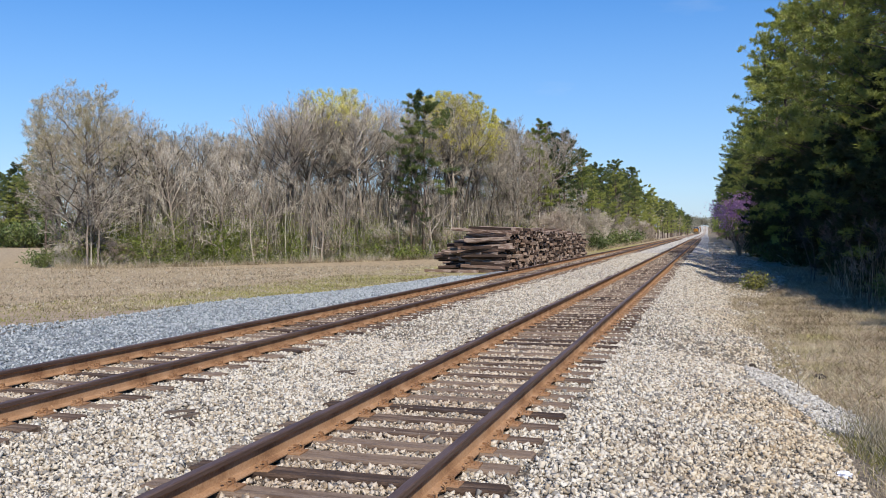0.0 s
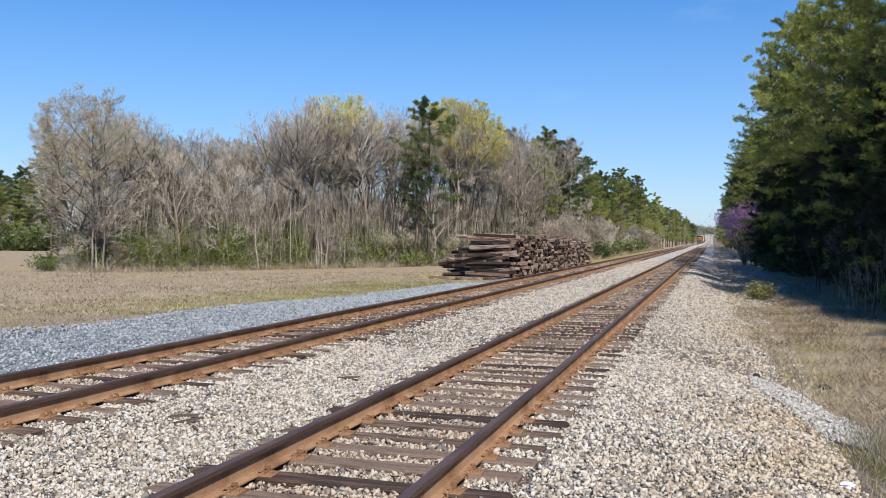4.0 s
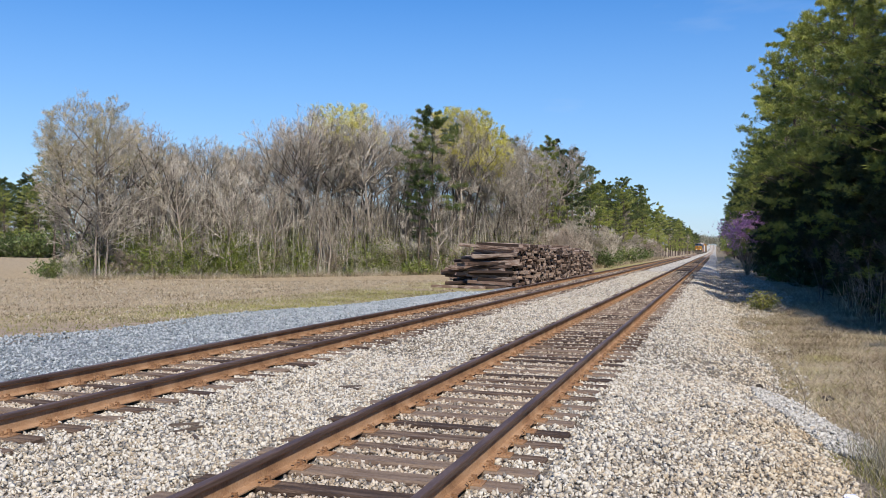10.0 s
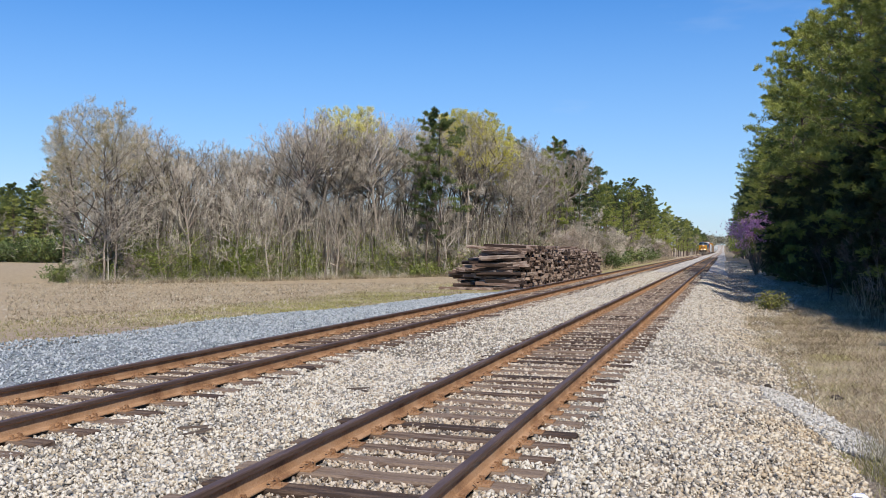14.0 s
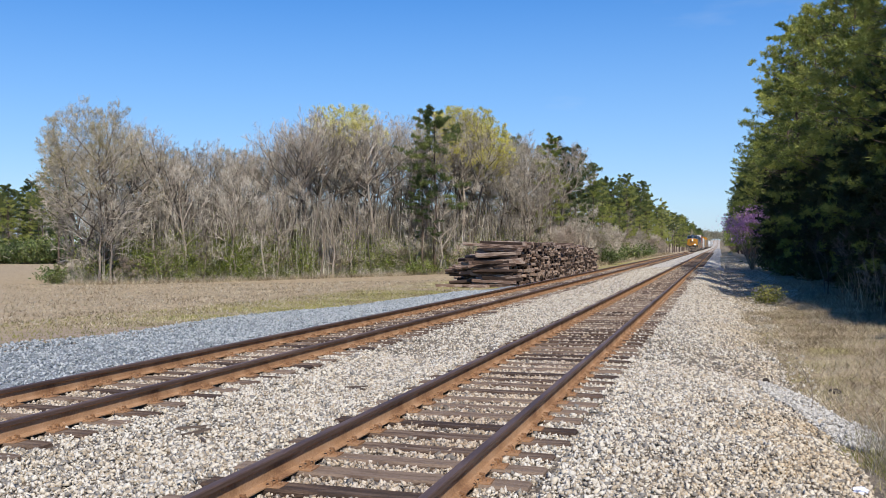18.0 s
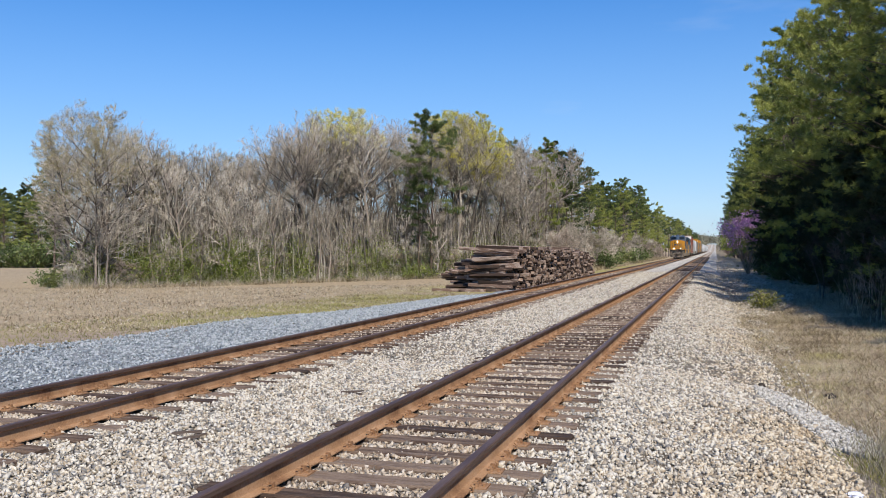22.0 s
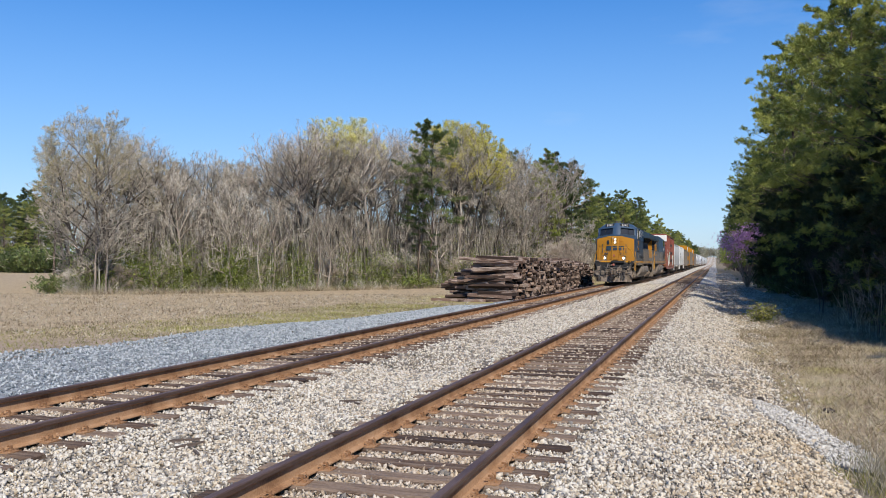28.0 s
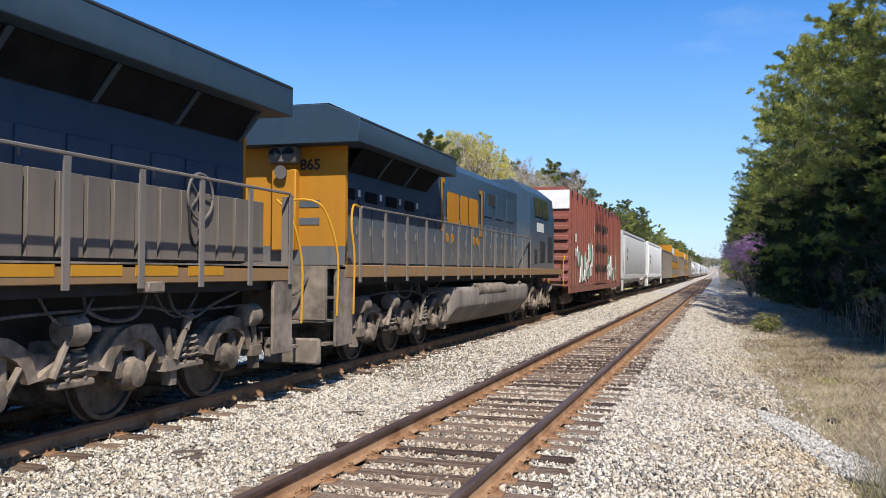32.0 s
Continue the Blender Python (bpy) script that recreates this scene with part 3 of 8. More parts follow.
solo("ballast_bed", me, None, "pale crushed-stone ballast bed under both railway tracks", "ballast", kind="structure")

# a pad of bluish gravel beside the far track
PAD = [(2, -17.6), (17, -16.1), (19, -15.3), (25, -15.0), (30, -13.9), (35, -12.8), (40, -12.4), (48, -11.9), (60, -11.3)]


def pad(u, y):
    edge = between(y, PAD) + 0.5 * noise.noise((y * 0.5, 0.0, 3.0)) + 0.25 * noise.noise((y * 2.1, 0.0, 8.0))
    x = -9.7 + (edge + 9.7) * u
    z = land(x, y) + between(u, [(0, 0.06), (0.8, 0.05), (1.0, -0.06)]) + bumps(x, y, 2.0, 0.03, 1.0)
    return (x, y, z)


us, ys = np.linspace(0, 1, 26), steps((2, 45, 0.35), (45, 60, 1.0))
co = np.array([pad(u, y) for y in ys for u in us])
k = np.arange(len(ys) - 1)[:, None] * len(us) + np.arange(len(us) - 1)[None, :]
me = raw_mesh("gravel_pad", co, np.stack([k, k + len(us), k + len(us) + 1, k + 1], -1).reshape(-1, 4), m_bluestone)
me.polygons.foreach_set("use_smooth", [True] * len(me.polygons))
solo("gravel_pad", me, None, "bluish grey gravel pad beside the far track", "gravel", kind="structure")


# ---- the two tracks ----
RAIL = [(-0.076, -0.186), (0.076, -0.186), (0.076, -0.176), (0.02, -0.158), (0.0095, -0.14), (0.0095, -0.055), (0.022, -0.047), (0.037, -0.042),
        (0.037, -0.010), (0.030, -0.002), (0.012, 0.0), (-0.012, 0.0), (-0.030, -0.002), (-0.037, -0.010), (-0.037, -0.042), (-0.022, -0.047),
        (-0.0095, -0.055), (-0.0095, -0.14), (-0.02, -0.158), (-0.076, -0.176)]
TIE_Y_NEAR = [5.79, 6.30, 6.87, 7.37, 7.88, 8.46, 9.00, 9.60, 10.12, 10.58, 11.22, 11.78]
TIE_Y_FAR = [7.05, 7.60, 8.14, 8.68, 9.28, 9.92, 10.42, 11.06, 11.60, 12.12, 12.74, 13.05, 13.64, 14.30]


def rail_shape():
    s = Shape()
    ys = steps((-60, 640, 175), (640, 1500, 40))
    n = len(RAIL)
    rings = [[(x, y, z + rise(y)) for x, z in RAIL] for y in ys]
    s.loft(rings)
    s.m = [1 if 7 <= (i % n) <= 13 and i < n * (len(ys) - 1) else 0 for i in range(len(s.f))]
    return s


def tie_mesh(rng, name, mat):
    """A worn beam, split and rounded at its ends."""
    s = Shape()
    length, w, h = rng.uniform(2.5, 2.66) / 2, rng.uniform(0.108, 0.122), 0.17
    rings = []
    for x in (-length, -length + 0.02, -0.9, -0.2, 0.5, length - 0.02, length):
        e = 0.012 if abs(x) > length - 0.01 else 0.0
        j = [rng.uniform(-0.006, 0.006) for _ in range(6)]
        rings.append([(x, -w + e + j[0], -h), (x, -w + e + j[1], -0.018 - e), (x, -w + 0.02 + e, -e + j[2] * 0.6), (x, j[5], -0.004 - e),
                      (x, w - 0.02 - e, -e + j[3] * 0.6), (x, w - e + j[4], -0.018 - e), (x, w - e, -h)])
    s.loft(rings)
    return s.mesh(name, mat, smooth=False)


def plate_mesh():
    s = Shape()
    s.box(-0.18, 0.18, -0.095, 0.095, -0.004, 0.012)
    for sx in (-1, 1):
        s.box(sx * 0.083 - 0.012, sx * 0.083 + 0.012, -0.09, 0.09, 0.012, 0.024)
        for y in (-0.055, 0.05):
            x = sx * 0.098
            s.box(x - 0.011, x + 0.011, y - 0.011, y + 0.011, 0.01, 0.045)
            s.box(x - 0.02 - sx * 0.016, x + 0.02 - sx * 0.016, y - 0.014, y + 0.014, 0.042, 0.056)
        s.box(sx * 0.15 - 0.012, sx * 0.15 + 0.012, -0.03, -0.005, 0.01, 0.035)
    return s.mesh("tie_plate", m_rust, smooth=False)


def anchor_mesh():
    """A spring clip that grips the rail foot beside a tie."""
    s = Shape()
    s.tube([(-0.10, 0, -0.165), (-0.06, 0, -0.20), (0.05, 0, -0.205), (0.095, 0, -0.19), (0.10, 0, -0.155), (0.075, 0, -0.135)], 0.011, 5)
    return s.mesh("rail_anchor", m_rust, smooth=False)


def build_track(cx, first, label, rng, near_count, plate_count):
    track = thing("railway_track", pose(cx, 0, 0), label, "track", group="railway tracks", kind="structure")
    rail = rail_shape().mesh("rail", [m_rust, m_head])
    for sx in (-GAUGE, GAUGE):
        ob = part("rail", rail, None, track, "rusty steel rail with a dark worn head")
        ob.location = (sx, 0, 0)
    meshes = [tie_mesh(rng, "tie", m_tie) for _ in range(9)]
    plate, anchor = plate_mesh(), anchor_mesh()
    ys = list(first)
    while ys[-1] < 240:
        ys.append(ys[-1] + rng.gauss(0.548, 0.035))
    back = [first[0] - 0.55 * k for k in range(1, 9)]
    rest = Shape()
    for i, y in enumerate(back + ys):
        turn = rng.gauss(0, 0.7)
        if i < near_count:
            ob = part("tie", rng.choice(meshes), None, track)
            ob.matrix_basis = pose(rng.gauss(0, 0.03), y, -0.187 + rng.gauss(0, 0.004), rng.gauss(0, 0.8), 0, turn)
        else:
            q = rng.gauss(0, 0.04)
            rest.box(-1.3 + q, 1.3 + q, y - 0.115, y + 0.115, -0.33, -0.19)
        if i < plate_count:
            for sx in (-GAUGE, GAUGE):
                ob = part("tie_plate", plate, None, track)
                ob.matrix_basis = pose(sx, y, -0.19, 0, 0, rng.gauss(0, 1))
    part("far_ties", rest.mesh("far_ties", m_tie_old, smooth=False, fix=False), None, track)["kind"] = "stuff"
    clips = Shape()
    base = [tuple(v.co) for v in anchor.vertices]
    face = [tuple(p.vertices) for p in anchor.polygons]
    for y in (back + ys)[:70]:
        for sx in (-GAUGE, GAUGE):
            if rng.random() < 0.6:
                dy = rng.choice((-0.15, 0.15))
                clips.add([(a + sx, b + y + dy, c) for a, b, c in base], face)
    part("rail_anchors", clips.mesh("rail_anchors", m_rust, smooth=False, fix=False), None, track)["kind"] = "stuff"
    return back + ys


rng = random.Random(7)
ties_near = build_track(NEAR_X, TIE_Y_NEAR, "rusty railway track on dark weathered wooden ties", rng, 230, 90)
ties_far = build_track(FAR_X, TIE_Y_FAR, "rusty railway track on worn wooden ties used by the train", rng, 230, 90)


# ---- loose stones ----
def scatter_stones(name, count, size, xr, yr, mat, seed, shape, height, label):
    r = np.random.default_rng(seed)
    a, b = yr
    y = np.sqrt(r.uniform(a * a, b * b, count)) if a > 0 else r.uniform(a, b, count)
    x = r.uniform(0, 1, count)
    lo, hi = xr(y)
    x = lo + (hi - lo) * x
    keep = np.ones(count, bool)
    for cx, ties in ((NEAR_X, np.array(ties_near)), (FAR_X, np.array(ties_far))):
        d = x - cx
        for sx in (-GAUGE, GAUGE):
            keep &= np.abs(d - sx) > 0.10
        j = np.clip(np.searchsorted(ties, y), 1, len(ties) - 1)
        off = np.minimum(np.abs(ties[j] - y), np.abs(ties[j - 1] - y))
        on = (np.abs(d) < 1.33) & (off < 0.125)
        keep &= ~(on & (r.uniform(0, 1, count) > 0.05))
    x, y = x[keep], y[keep]
    n = len(x)
    z = np.array([height(p, q) for p, q in zip(x, y)])
    if shape == "block":
        v = np.array([(a, b, c) for a in (-1, 1) for b in (-1, 1) for c in (-1, 1)], float) * 0.74
        f = np.array([(0, 1, 3), (0, 3, 2), (4, 6, 7), (4, 7, 5), (0, 4, 5), (0, 5, 1), (2, 3, 7), (2, 7, 6), (0, 2, 6), (0, 6, 4), (1, 5, 7), (1, 7, 3)])
    else:
        v = np.array([(1, 0, 0), (-1, 0, 0), (0, 1, 0), (0, -1, 0), (0, 0, 1), (0, 0, -1)], float)
        f = np.array([(0, 2, 4), (2, 1, 4), (1, 3, 4), (3, 0, 4), (2, 0, 5), (1, 2, 5), (3, 1, 5), (0, 3, 5)])
    k = len(v)
    p = v[None] * r.uniform(0.55, 1.3, (n, k, 1)) * (np.array(size)[0] + (size[1] - size[0]) * r.uniform(0, 1, (n, 1, 1)) ** 1.6) * r.uniform(0.62, 1.45, (n, 1, 3))
    for keep_part in (0.25, 0.5):
        cut = r.normal(size=(n, 1, 3))
        cut /= np.linalg.norm(cut, axis=2, keepdims=True)
        reach = (p * cut).sum(2, keepdims=True)
        p = p - cut * np.maximum(0, reach - keep_part * reach.max(1, keepdims=True))
    q = r.normal(size=(n, 4))
    q /= np.linalg.norm(q, axis=1)[:, None]
    w, i, j, l = q.T
    rot = np.stack([1 - 2 * (j * j + l * l), 2 * (i * j - w * l), 2 * (i * l + w * j), 2 * (i * j + w * l), 1 - 2 * (i * i + l * l), 2 * (j * l - w * i),
                    2 * (i * l - w * j), 2 * (j * l + w * i), 1 - 2 * (i * i + j * j)], -1).reshape(n, 3, 3)
    p = np.einsum("nij,nkj->nki", rot, p) + np.stack([x, y, z + r.uniform(-0.012, 0.022, n)], -1)[:, None]
    me = raw_mesh(name, p.reshape(-1, 3), (f[None] + (np.arange(n) * k)[:, None, None]).reshape(-1, 3), mat)
    return solo(name, me, None, label, "gravel", kind="stuff")


scatter_stones("ballast_stones", 140000, (0.012, 0.031), lambda y: (np.maximum(-9.6, -0.93 * y - 0.2), np.minimum(1.35, 0.22 * y + 0.2)), (5.0, 15.0), m_stone, 3, "block", bed,
               "loose pale grey and tan crushed stones of the ballast")
scatter_stones("ballast_stones", 24000, (0.02, 0.045), lambda y: (-9.6 + 0 * y, 0.9 + 0 * y), (-4.0, 5.0), m_stone, 8, "oct", bed,
               "loose pale crushed stones of the ballast at the near end of the ballast")
scatter_stones("ballast_stones", 100000, (0.021, 0.046), lambda y: (-9.9 + 0 * y, 1.1 + 0 * y), (15.0, 36.0), m_stone, 4, "oct", bed,
               "loose pale crushed stones of the ballast farther along the track")
scatter_stones("ballast_stones", 52000, (0.034, 0.062), lambda y: (-9.9 + 0 * y, 1.3 + 0 * y), (36.0, 80.0), m_stone, 6, "oct", bed,
               "pale crushed ballast stones far along the track")
scatter_stones("shoulder_stones", 15000, (0.04, 0.075), lambda y: (0.4 + 0 * y, np.interp(y, [32, 38, 48, 70, 95], [1.6, 2.9, 3.7, 3.5, 3.0])), (33.0, 95.0), m_stone, 7, "oct", lambda x, y: max(land(x, y), bed(x, y)) + 0.01,
               "pale stones heaped along the shoulder below the dark wood")
scatter_stones("shoulder_stones", 9000, (0.07, 0.12), lambda y: (0.2 + 0 * y, 3.0 + 0 * y), (95.0, 190.0), m_stone, 9, "oct", lambda x, y: max(land(x, y), bed(x, y)) + 0.02,
               "pale stones of the shoulder in the far stretch")
scatter_stones("gravel_stones", 44000, (0.025, 0.06), lambda y: (np.interp(y, [p[0] for p in PAD], [p[1] for p in PAD]) - 0.3, -9.4 + 0 * y), (12.0, 44.0), m_bluepiece, 5, "oct", lambda x, y: land(x, y) + 0.06,
               "loose bluish grey gravel of the pad")


# ---- stack of old ties beside the far track ----
def build_pile():
    r = random.Random(21)
    pile = thing("timber_pile", pose(-10.6, 50, -0.66), "long stack of discarded dark wooden railway ties, uneven", "tie pile")

    def beam(length):
        s = Shape()
        w, h = 0.112, 0.081
        rings = []
        for x in (0, 0.02, length * 0.4, length - 0.02, length):
            e = 0.012 if x in (0, length) else 0
            rings.append([(-x, -w + e + r.uniform(-0.01, 0.01), -h + e), (-x, -w + e, h - e + r.uniform(-0.01, 0.01)), (-x, w - e, h - e + r.uniform(-0.01, 0.01)), (-x, w - e + r.uniform(-0.01, 0.01), -h + e)])
        s.loft(rings)
        return s.mesh("stacked_tie", m_pile, smooth=False)

    kinds = [beam(q) for q in (2.35, 2.5, 2.6, 2.6, 2.7, 3.2)]
    rest = Shape()
    count = 0
    y = 0.0
    while y < 32:
        top = between(y, [(0, 14.2), (3, 15.4), (9, 15.0), (12, 13.8), (18, 14.4), (27, 13.0), (30, 11), (32, 5)]) + r.uniform(-0.9, 0.9)
        for layer in range(int(top)):
            z = 0.09 + layer * 0.166
            dx = r.gauss(0, 0.13)
            z += r.gauss(0, 0.02)
            spread = between(layer, [(0, 0.9), (5, 0.6), (10, 0.3), (15, 0.0)]) if y < 4 else 0
            shift = -r.uniform(0, spread) if y < 4 else 0.0
            yaw, roll = r.gauss(0, 2.6), r.gauss(0, 9)
            if y < 2.2:
                yaw += r.gauss(0, 6.5)
                dx += r.gauss(0, 0.12)
            if count < 290 and (y < 3.2 or (r.random() < 0.16)):
                ob = part("stacked_tie", r.choice(kinds), None, pile)
                ob.matrix_basis = pose(dx + shift, y + r.gauss(0, 0.02), z, roll, r.gauss(0, 2.4), yaw)
                count += 1
            else:
                a = r.uniform(2.4, 2.75)
                c, s = math.cos(radians(roll * 1.6)), math.sin(radians(roll * 1.6))
                ring = [(-0.108, -0.079), (-0.108, 0.079), (0.108, 0.079), (0.108, -0.079)]
                rest.loft([[(x, y + p * c - q * s, z + p * s + q * c) for p, q in ring] for x in (dx - a, dx)])
            if y < 3.0 and layer < 10 and r.random() < 0.45:
                ob = part("stacked_tie", r.choice(kinds), None, pile)
                ob.matrix_basis = pose(dx + shift - 0.9 - r.uniform(0, 0.5) * (1 - layer / 10), y + r.gauss(0, 0.03), z + 0.01, roll, r.gauss(0, 1.5), yaw)
                count += 1
        y += 0.247
    part("stacked_timber", rest.mesh("stacked_timber", m_pile_far, smooth=False, fix=True), None, pile)["kind"] = "stuff"
    # two beams lie loose at the foot
    for i, (x, y, yaw, ln) in enumerate(((-0.3, -0.5, 8, 4), (-1.4, -0.9, -4, 5))):
        ob = solo("loose_tie", kinds[ln], None, "old wooden tie lying loose at the foot of the stack", "railway tie", group="loose ties", m=pose(-10.9 + x, 50 + y, -0.58, 0, 0, yaw))


build_pile()


# ---- trees ----
class Wood:
    """Collects tapered limbs and thin blades as arrays."""

    def __init__(self):
        self.co, self.fa, self.n = [], [], 0

    def limb(self, pts, radii, sides=4):
        pts = [np.array(p, float) for p in pts]
        u = None
        rings = []
        for i, p in enumerate(pts):
            d = pts[min(i + 1, len(pts) - 1)] - pts[max(i - 1, 0)]
            d /= np.linalg.norm(d) + 1e-9
            if u is None:
                u = np.cross(d, (0.31, 0.87, 0.22))
            u = u - d * u.dot(d)
            u /= np.linalg.norm(u) + 1e-9
            w = np.cross(d, u)
            a = np.arange(sides) * math.tau / sides
            rings.append(p + (np.cos(a)[:, None] * u + np.sin(a)[:, None] * w) * radii[i])
        self.co.append(np.concatenate(rings))
        k = np.arange(sides)
        for i in range(len(pts) - 1):
            a, b = self.n + i * sides + k, self.n + i * sides + (k + 1) % sides
            self.fa.append(np.stack([a, b, b + sides], -1))
            self.fa.append(np.stack([a, b + sides, a + sides], -1))
        self.n += sides * len(pts)

    def blades(self, base, tip, width, rng):
        """Thin triangles from base to tip (arrays of points)."""
        base, tip = np.asarray(base, float), np.asarray(tip, float)
        d = tip - base
        s = np.cross(d, rng.normal(size=d.shape))
        s /= np.linalg.norm(s, axis=1)[:, None] + 1e-9
        n = len(base)
        self.co.append(np.stack([base - s * width / 2, base + s * width / 2, tip], 1).reshape(-1, 3))
        self.fa.append(self.n + np.arange(3 * n).reshape(n, 3))
        self.n += 3 * n

    def mesh(self, name, mat):
        return raw_mesh(name, np.concatenate(self.co), np.concatenate(self.fa), mat)


def unit(v):
    return v / (np.linalg.norm(v) + 1e-9)


def bare_tree(seed, height, label, buds=None, twigs=4, lean=0.0, low=0.3, wide=1.0, category="tree", group="bare woodland trees", bark=None, limbs=12, high=0.62, stems=1, droop=0.0, fine=None):
    """A leafless hardwood: one or more stems, upswept limbs that divide three times within an egg-shaped crown, fans of twigs, and buds on some."""
    rng = np.random.default_rng(seed)
    tree = thing("bare_tree", pose(0, 0, 0), label, category, group)
    wood, haze, bud = Wood(), Wood(), Wood()
    centre = np.array([lean * 0.5 * height, 0, height * (low + 1.0) * 0.5])
    radii = np.array([0.25 * wide, 0.25 * wide, (1.0 - low) * 0.5]) * height
    base, way, reach_of = [], [], []

    def room(p, d):
        """How far one can go from p along d inside the crown."""
        u, v = (p - centre) / radii, d / radii
        qa, qb, qc = v.dot(v), u.dot(v), u.dot(u) - 1
        return (-qb + math.sqrt(max(0.0, qb * qb - qa * qc))) / qa

    def bent(p, d, length, n, up, loose):
        pts = [p]
        for _ in range(n):
            d = unit(d + rng.normal(0, loose, 3) + (0, 0, up))
            pts.append(pts[-1] + d * length / n)
        return pts

    def at(pts, u):
        k = min(len(pts) - 2, int(u * (len(pts) - 1)))
        d = pts[k + 1] - pts[k]
        return pts[k] + d * (u * (len(pts) - 1) - k), unit(d)

    def aside(d, angle, turn):
        """A way that leaves d by angle, turned about it."""
        u = unit(np.cross(d, (0.2, 0.9, 0.31)))
        w = np.cross(d, u)
        return unit(d * math.cos(angle) + (u * math.cos(turn) + w * math.sin(turn)) * math.sin(angle))

    def divide(p, d, length, rad, level):
        up = (0.05, 0.07, 0.09)[level] - droop * (0.12, 0.18, 0.2)[level]
        pts = bent(p, d, length, 4 - level, up, 0.11)
        n = len(pts)
        (wood if level == 0 else haze).limb(pts, [rad * (1 - 0.75 * i / (n - 1)) for i in range(n)], 4 if level == 0 else 3)
        count = (6, 5, 0)[level]
        for i in range(count):
            u = 0.22 + 0.78 * (i + rng.uniform(0.2, 0.9)) / count
            q, e = at(pts, min(u, 0.99))
            e = aside(e, rng.uniform(0.35, 0.85), i * 2.4 + rng.uniform(-0.5, 0.5))
            ln = length * rng.uniform(0.34, 0.55) * (1.2 - 0.5 * u)
            ln = max(0.25, min(ln, room(q, e) * 0.9 + 0.1))
            divide(q, e, ln, max(0.009, rad * 0.55 * (1.1 - 0.6 * u)), level + 1)
        if level == 2:
            for i in range(twigs):
                q, e = at(pts, rng.uniform(0.15, 0.99))
                base.append(q)
                way.append(e)
                reach_of.append(length)

    for k in range(stems):
        a = k * math.tau / max(1, stems) + 0.7
        splay = 0.0 if stems == 1 else 0.24
        d = unit(np.array([lean + splay * math.cos(a), splay * math.sin(a), 1.0]))
        stem = bent(np.array((0.15 * math.cos(a), 0.15 * math.sin(a), 0.0)) * (stems > 1), d, height * 0.80, 10, 0.05, 0.07)
        r0 = 0.0145 * height / stems ** 0.4
        wood.limb(stem, [r0 * 1.35] + [r0 * (1 - 0.88 * i / 10) for i in range(1, 11)], 6)
        n = max(4, limbs // stems)
        for i in range(n):
            f = (i + rng.uniform(0, 1)) / n
            t = min(0.97, low / 0.8 + (1 - low / 0.8) * f)
            p = at(stem, t)[0]
            a2 = i * 2.4 + rng.normal(0, 0.4) + k
            tilt = 1.15 - 0.75 * f + 0.25 * droop
            d = unit(np.array([math.cos(a2) * math.sin(tilt), math.sin(a2) * math.sin(tilt), math.cos(tilt)]))
            length = max(0.06 * height, room(p, d) * rng.uniform(0.72, 0.98))
            divide(p, d, length, r0 * (1 - 0.75 * t) * 0.62 + 0.012, 0)
    base, way, span = np.array(base), np.array(way), np.array(reach_of)[:, None]
    way = way + rng.normal(0, 0.42, way.shape) + (0, 0, 0.16 - droop * 0.35)
    way /= np.linalg.norm(way, axis=1)[:, None]
    tip = base + way * rng.uniform(0.45, 1.0, (len(base), 1)) * np.clip(span * 0.9, 0.35, 0.05 * height)
    haze.blades(base, tip, 0.026, rng)
    q = base + (tip - base) * rng.uniform(0.3, 0.95, (len(base), 1))
    w2 = way + rng.normal(0, 0.45, way.shape)
    w2 /= np.linalg.norm(w2, axis=1)[:, None]
    haze.blades(q, q + w2 * rng.uniform(0.15, 0.5, (len(base), 1)) * (0.25 + 0.02 * height), 0.02, rng)
    part("trunk", wood.mesh("trunk", bark or m_bark), None, tree)
    part("crown", haze.mesh("twigs", fine or m_twig), None, tree)
    if buds:
        rich = buds in (m_bud, m_budolive)
        top = tip[:, 2] > height * (high if rich else 0.35) * (1 + 0.12 * rng.normal(0, 1, len(tip)))
        b = np.concatenate([base[top] + (tip - base)[top] * rng.uniform(0.3, 1.1, (top.sum(), 1)) for _ in range((11 if high < 0.7 else 9) if buds is m_bud else 3 if rich else 2)])
        b = b + rng.normal(0, 0.05, b.shape)
        bud.blades(b, b + rng.normal(0, 0.055 if rich else 0.04, b.shape), 0.062 if buds is m_bud else 0.035, rng)
        part("spring_growth", bud.mesh("spring_growth", buds), None, tree)
    return tree


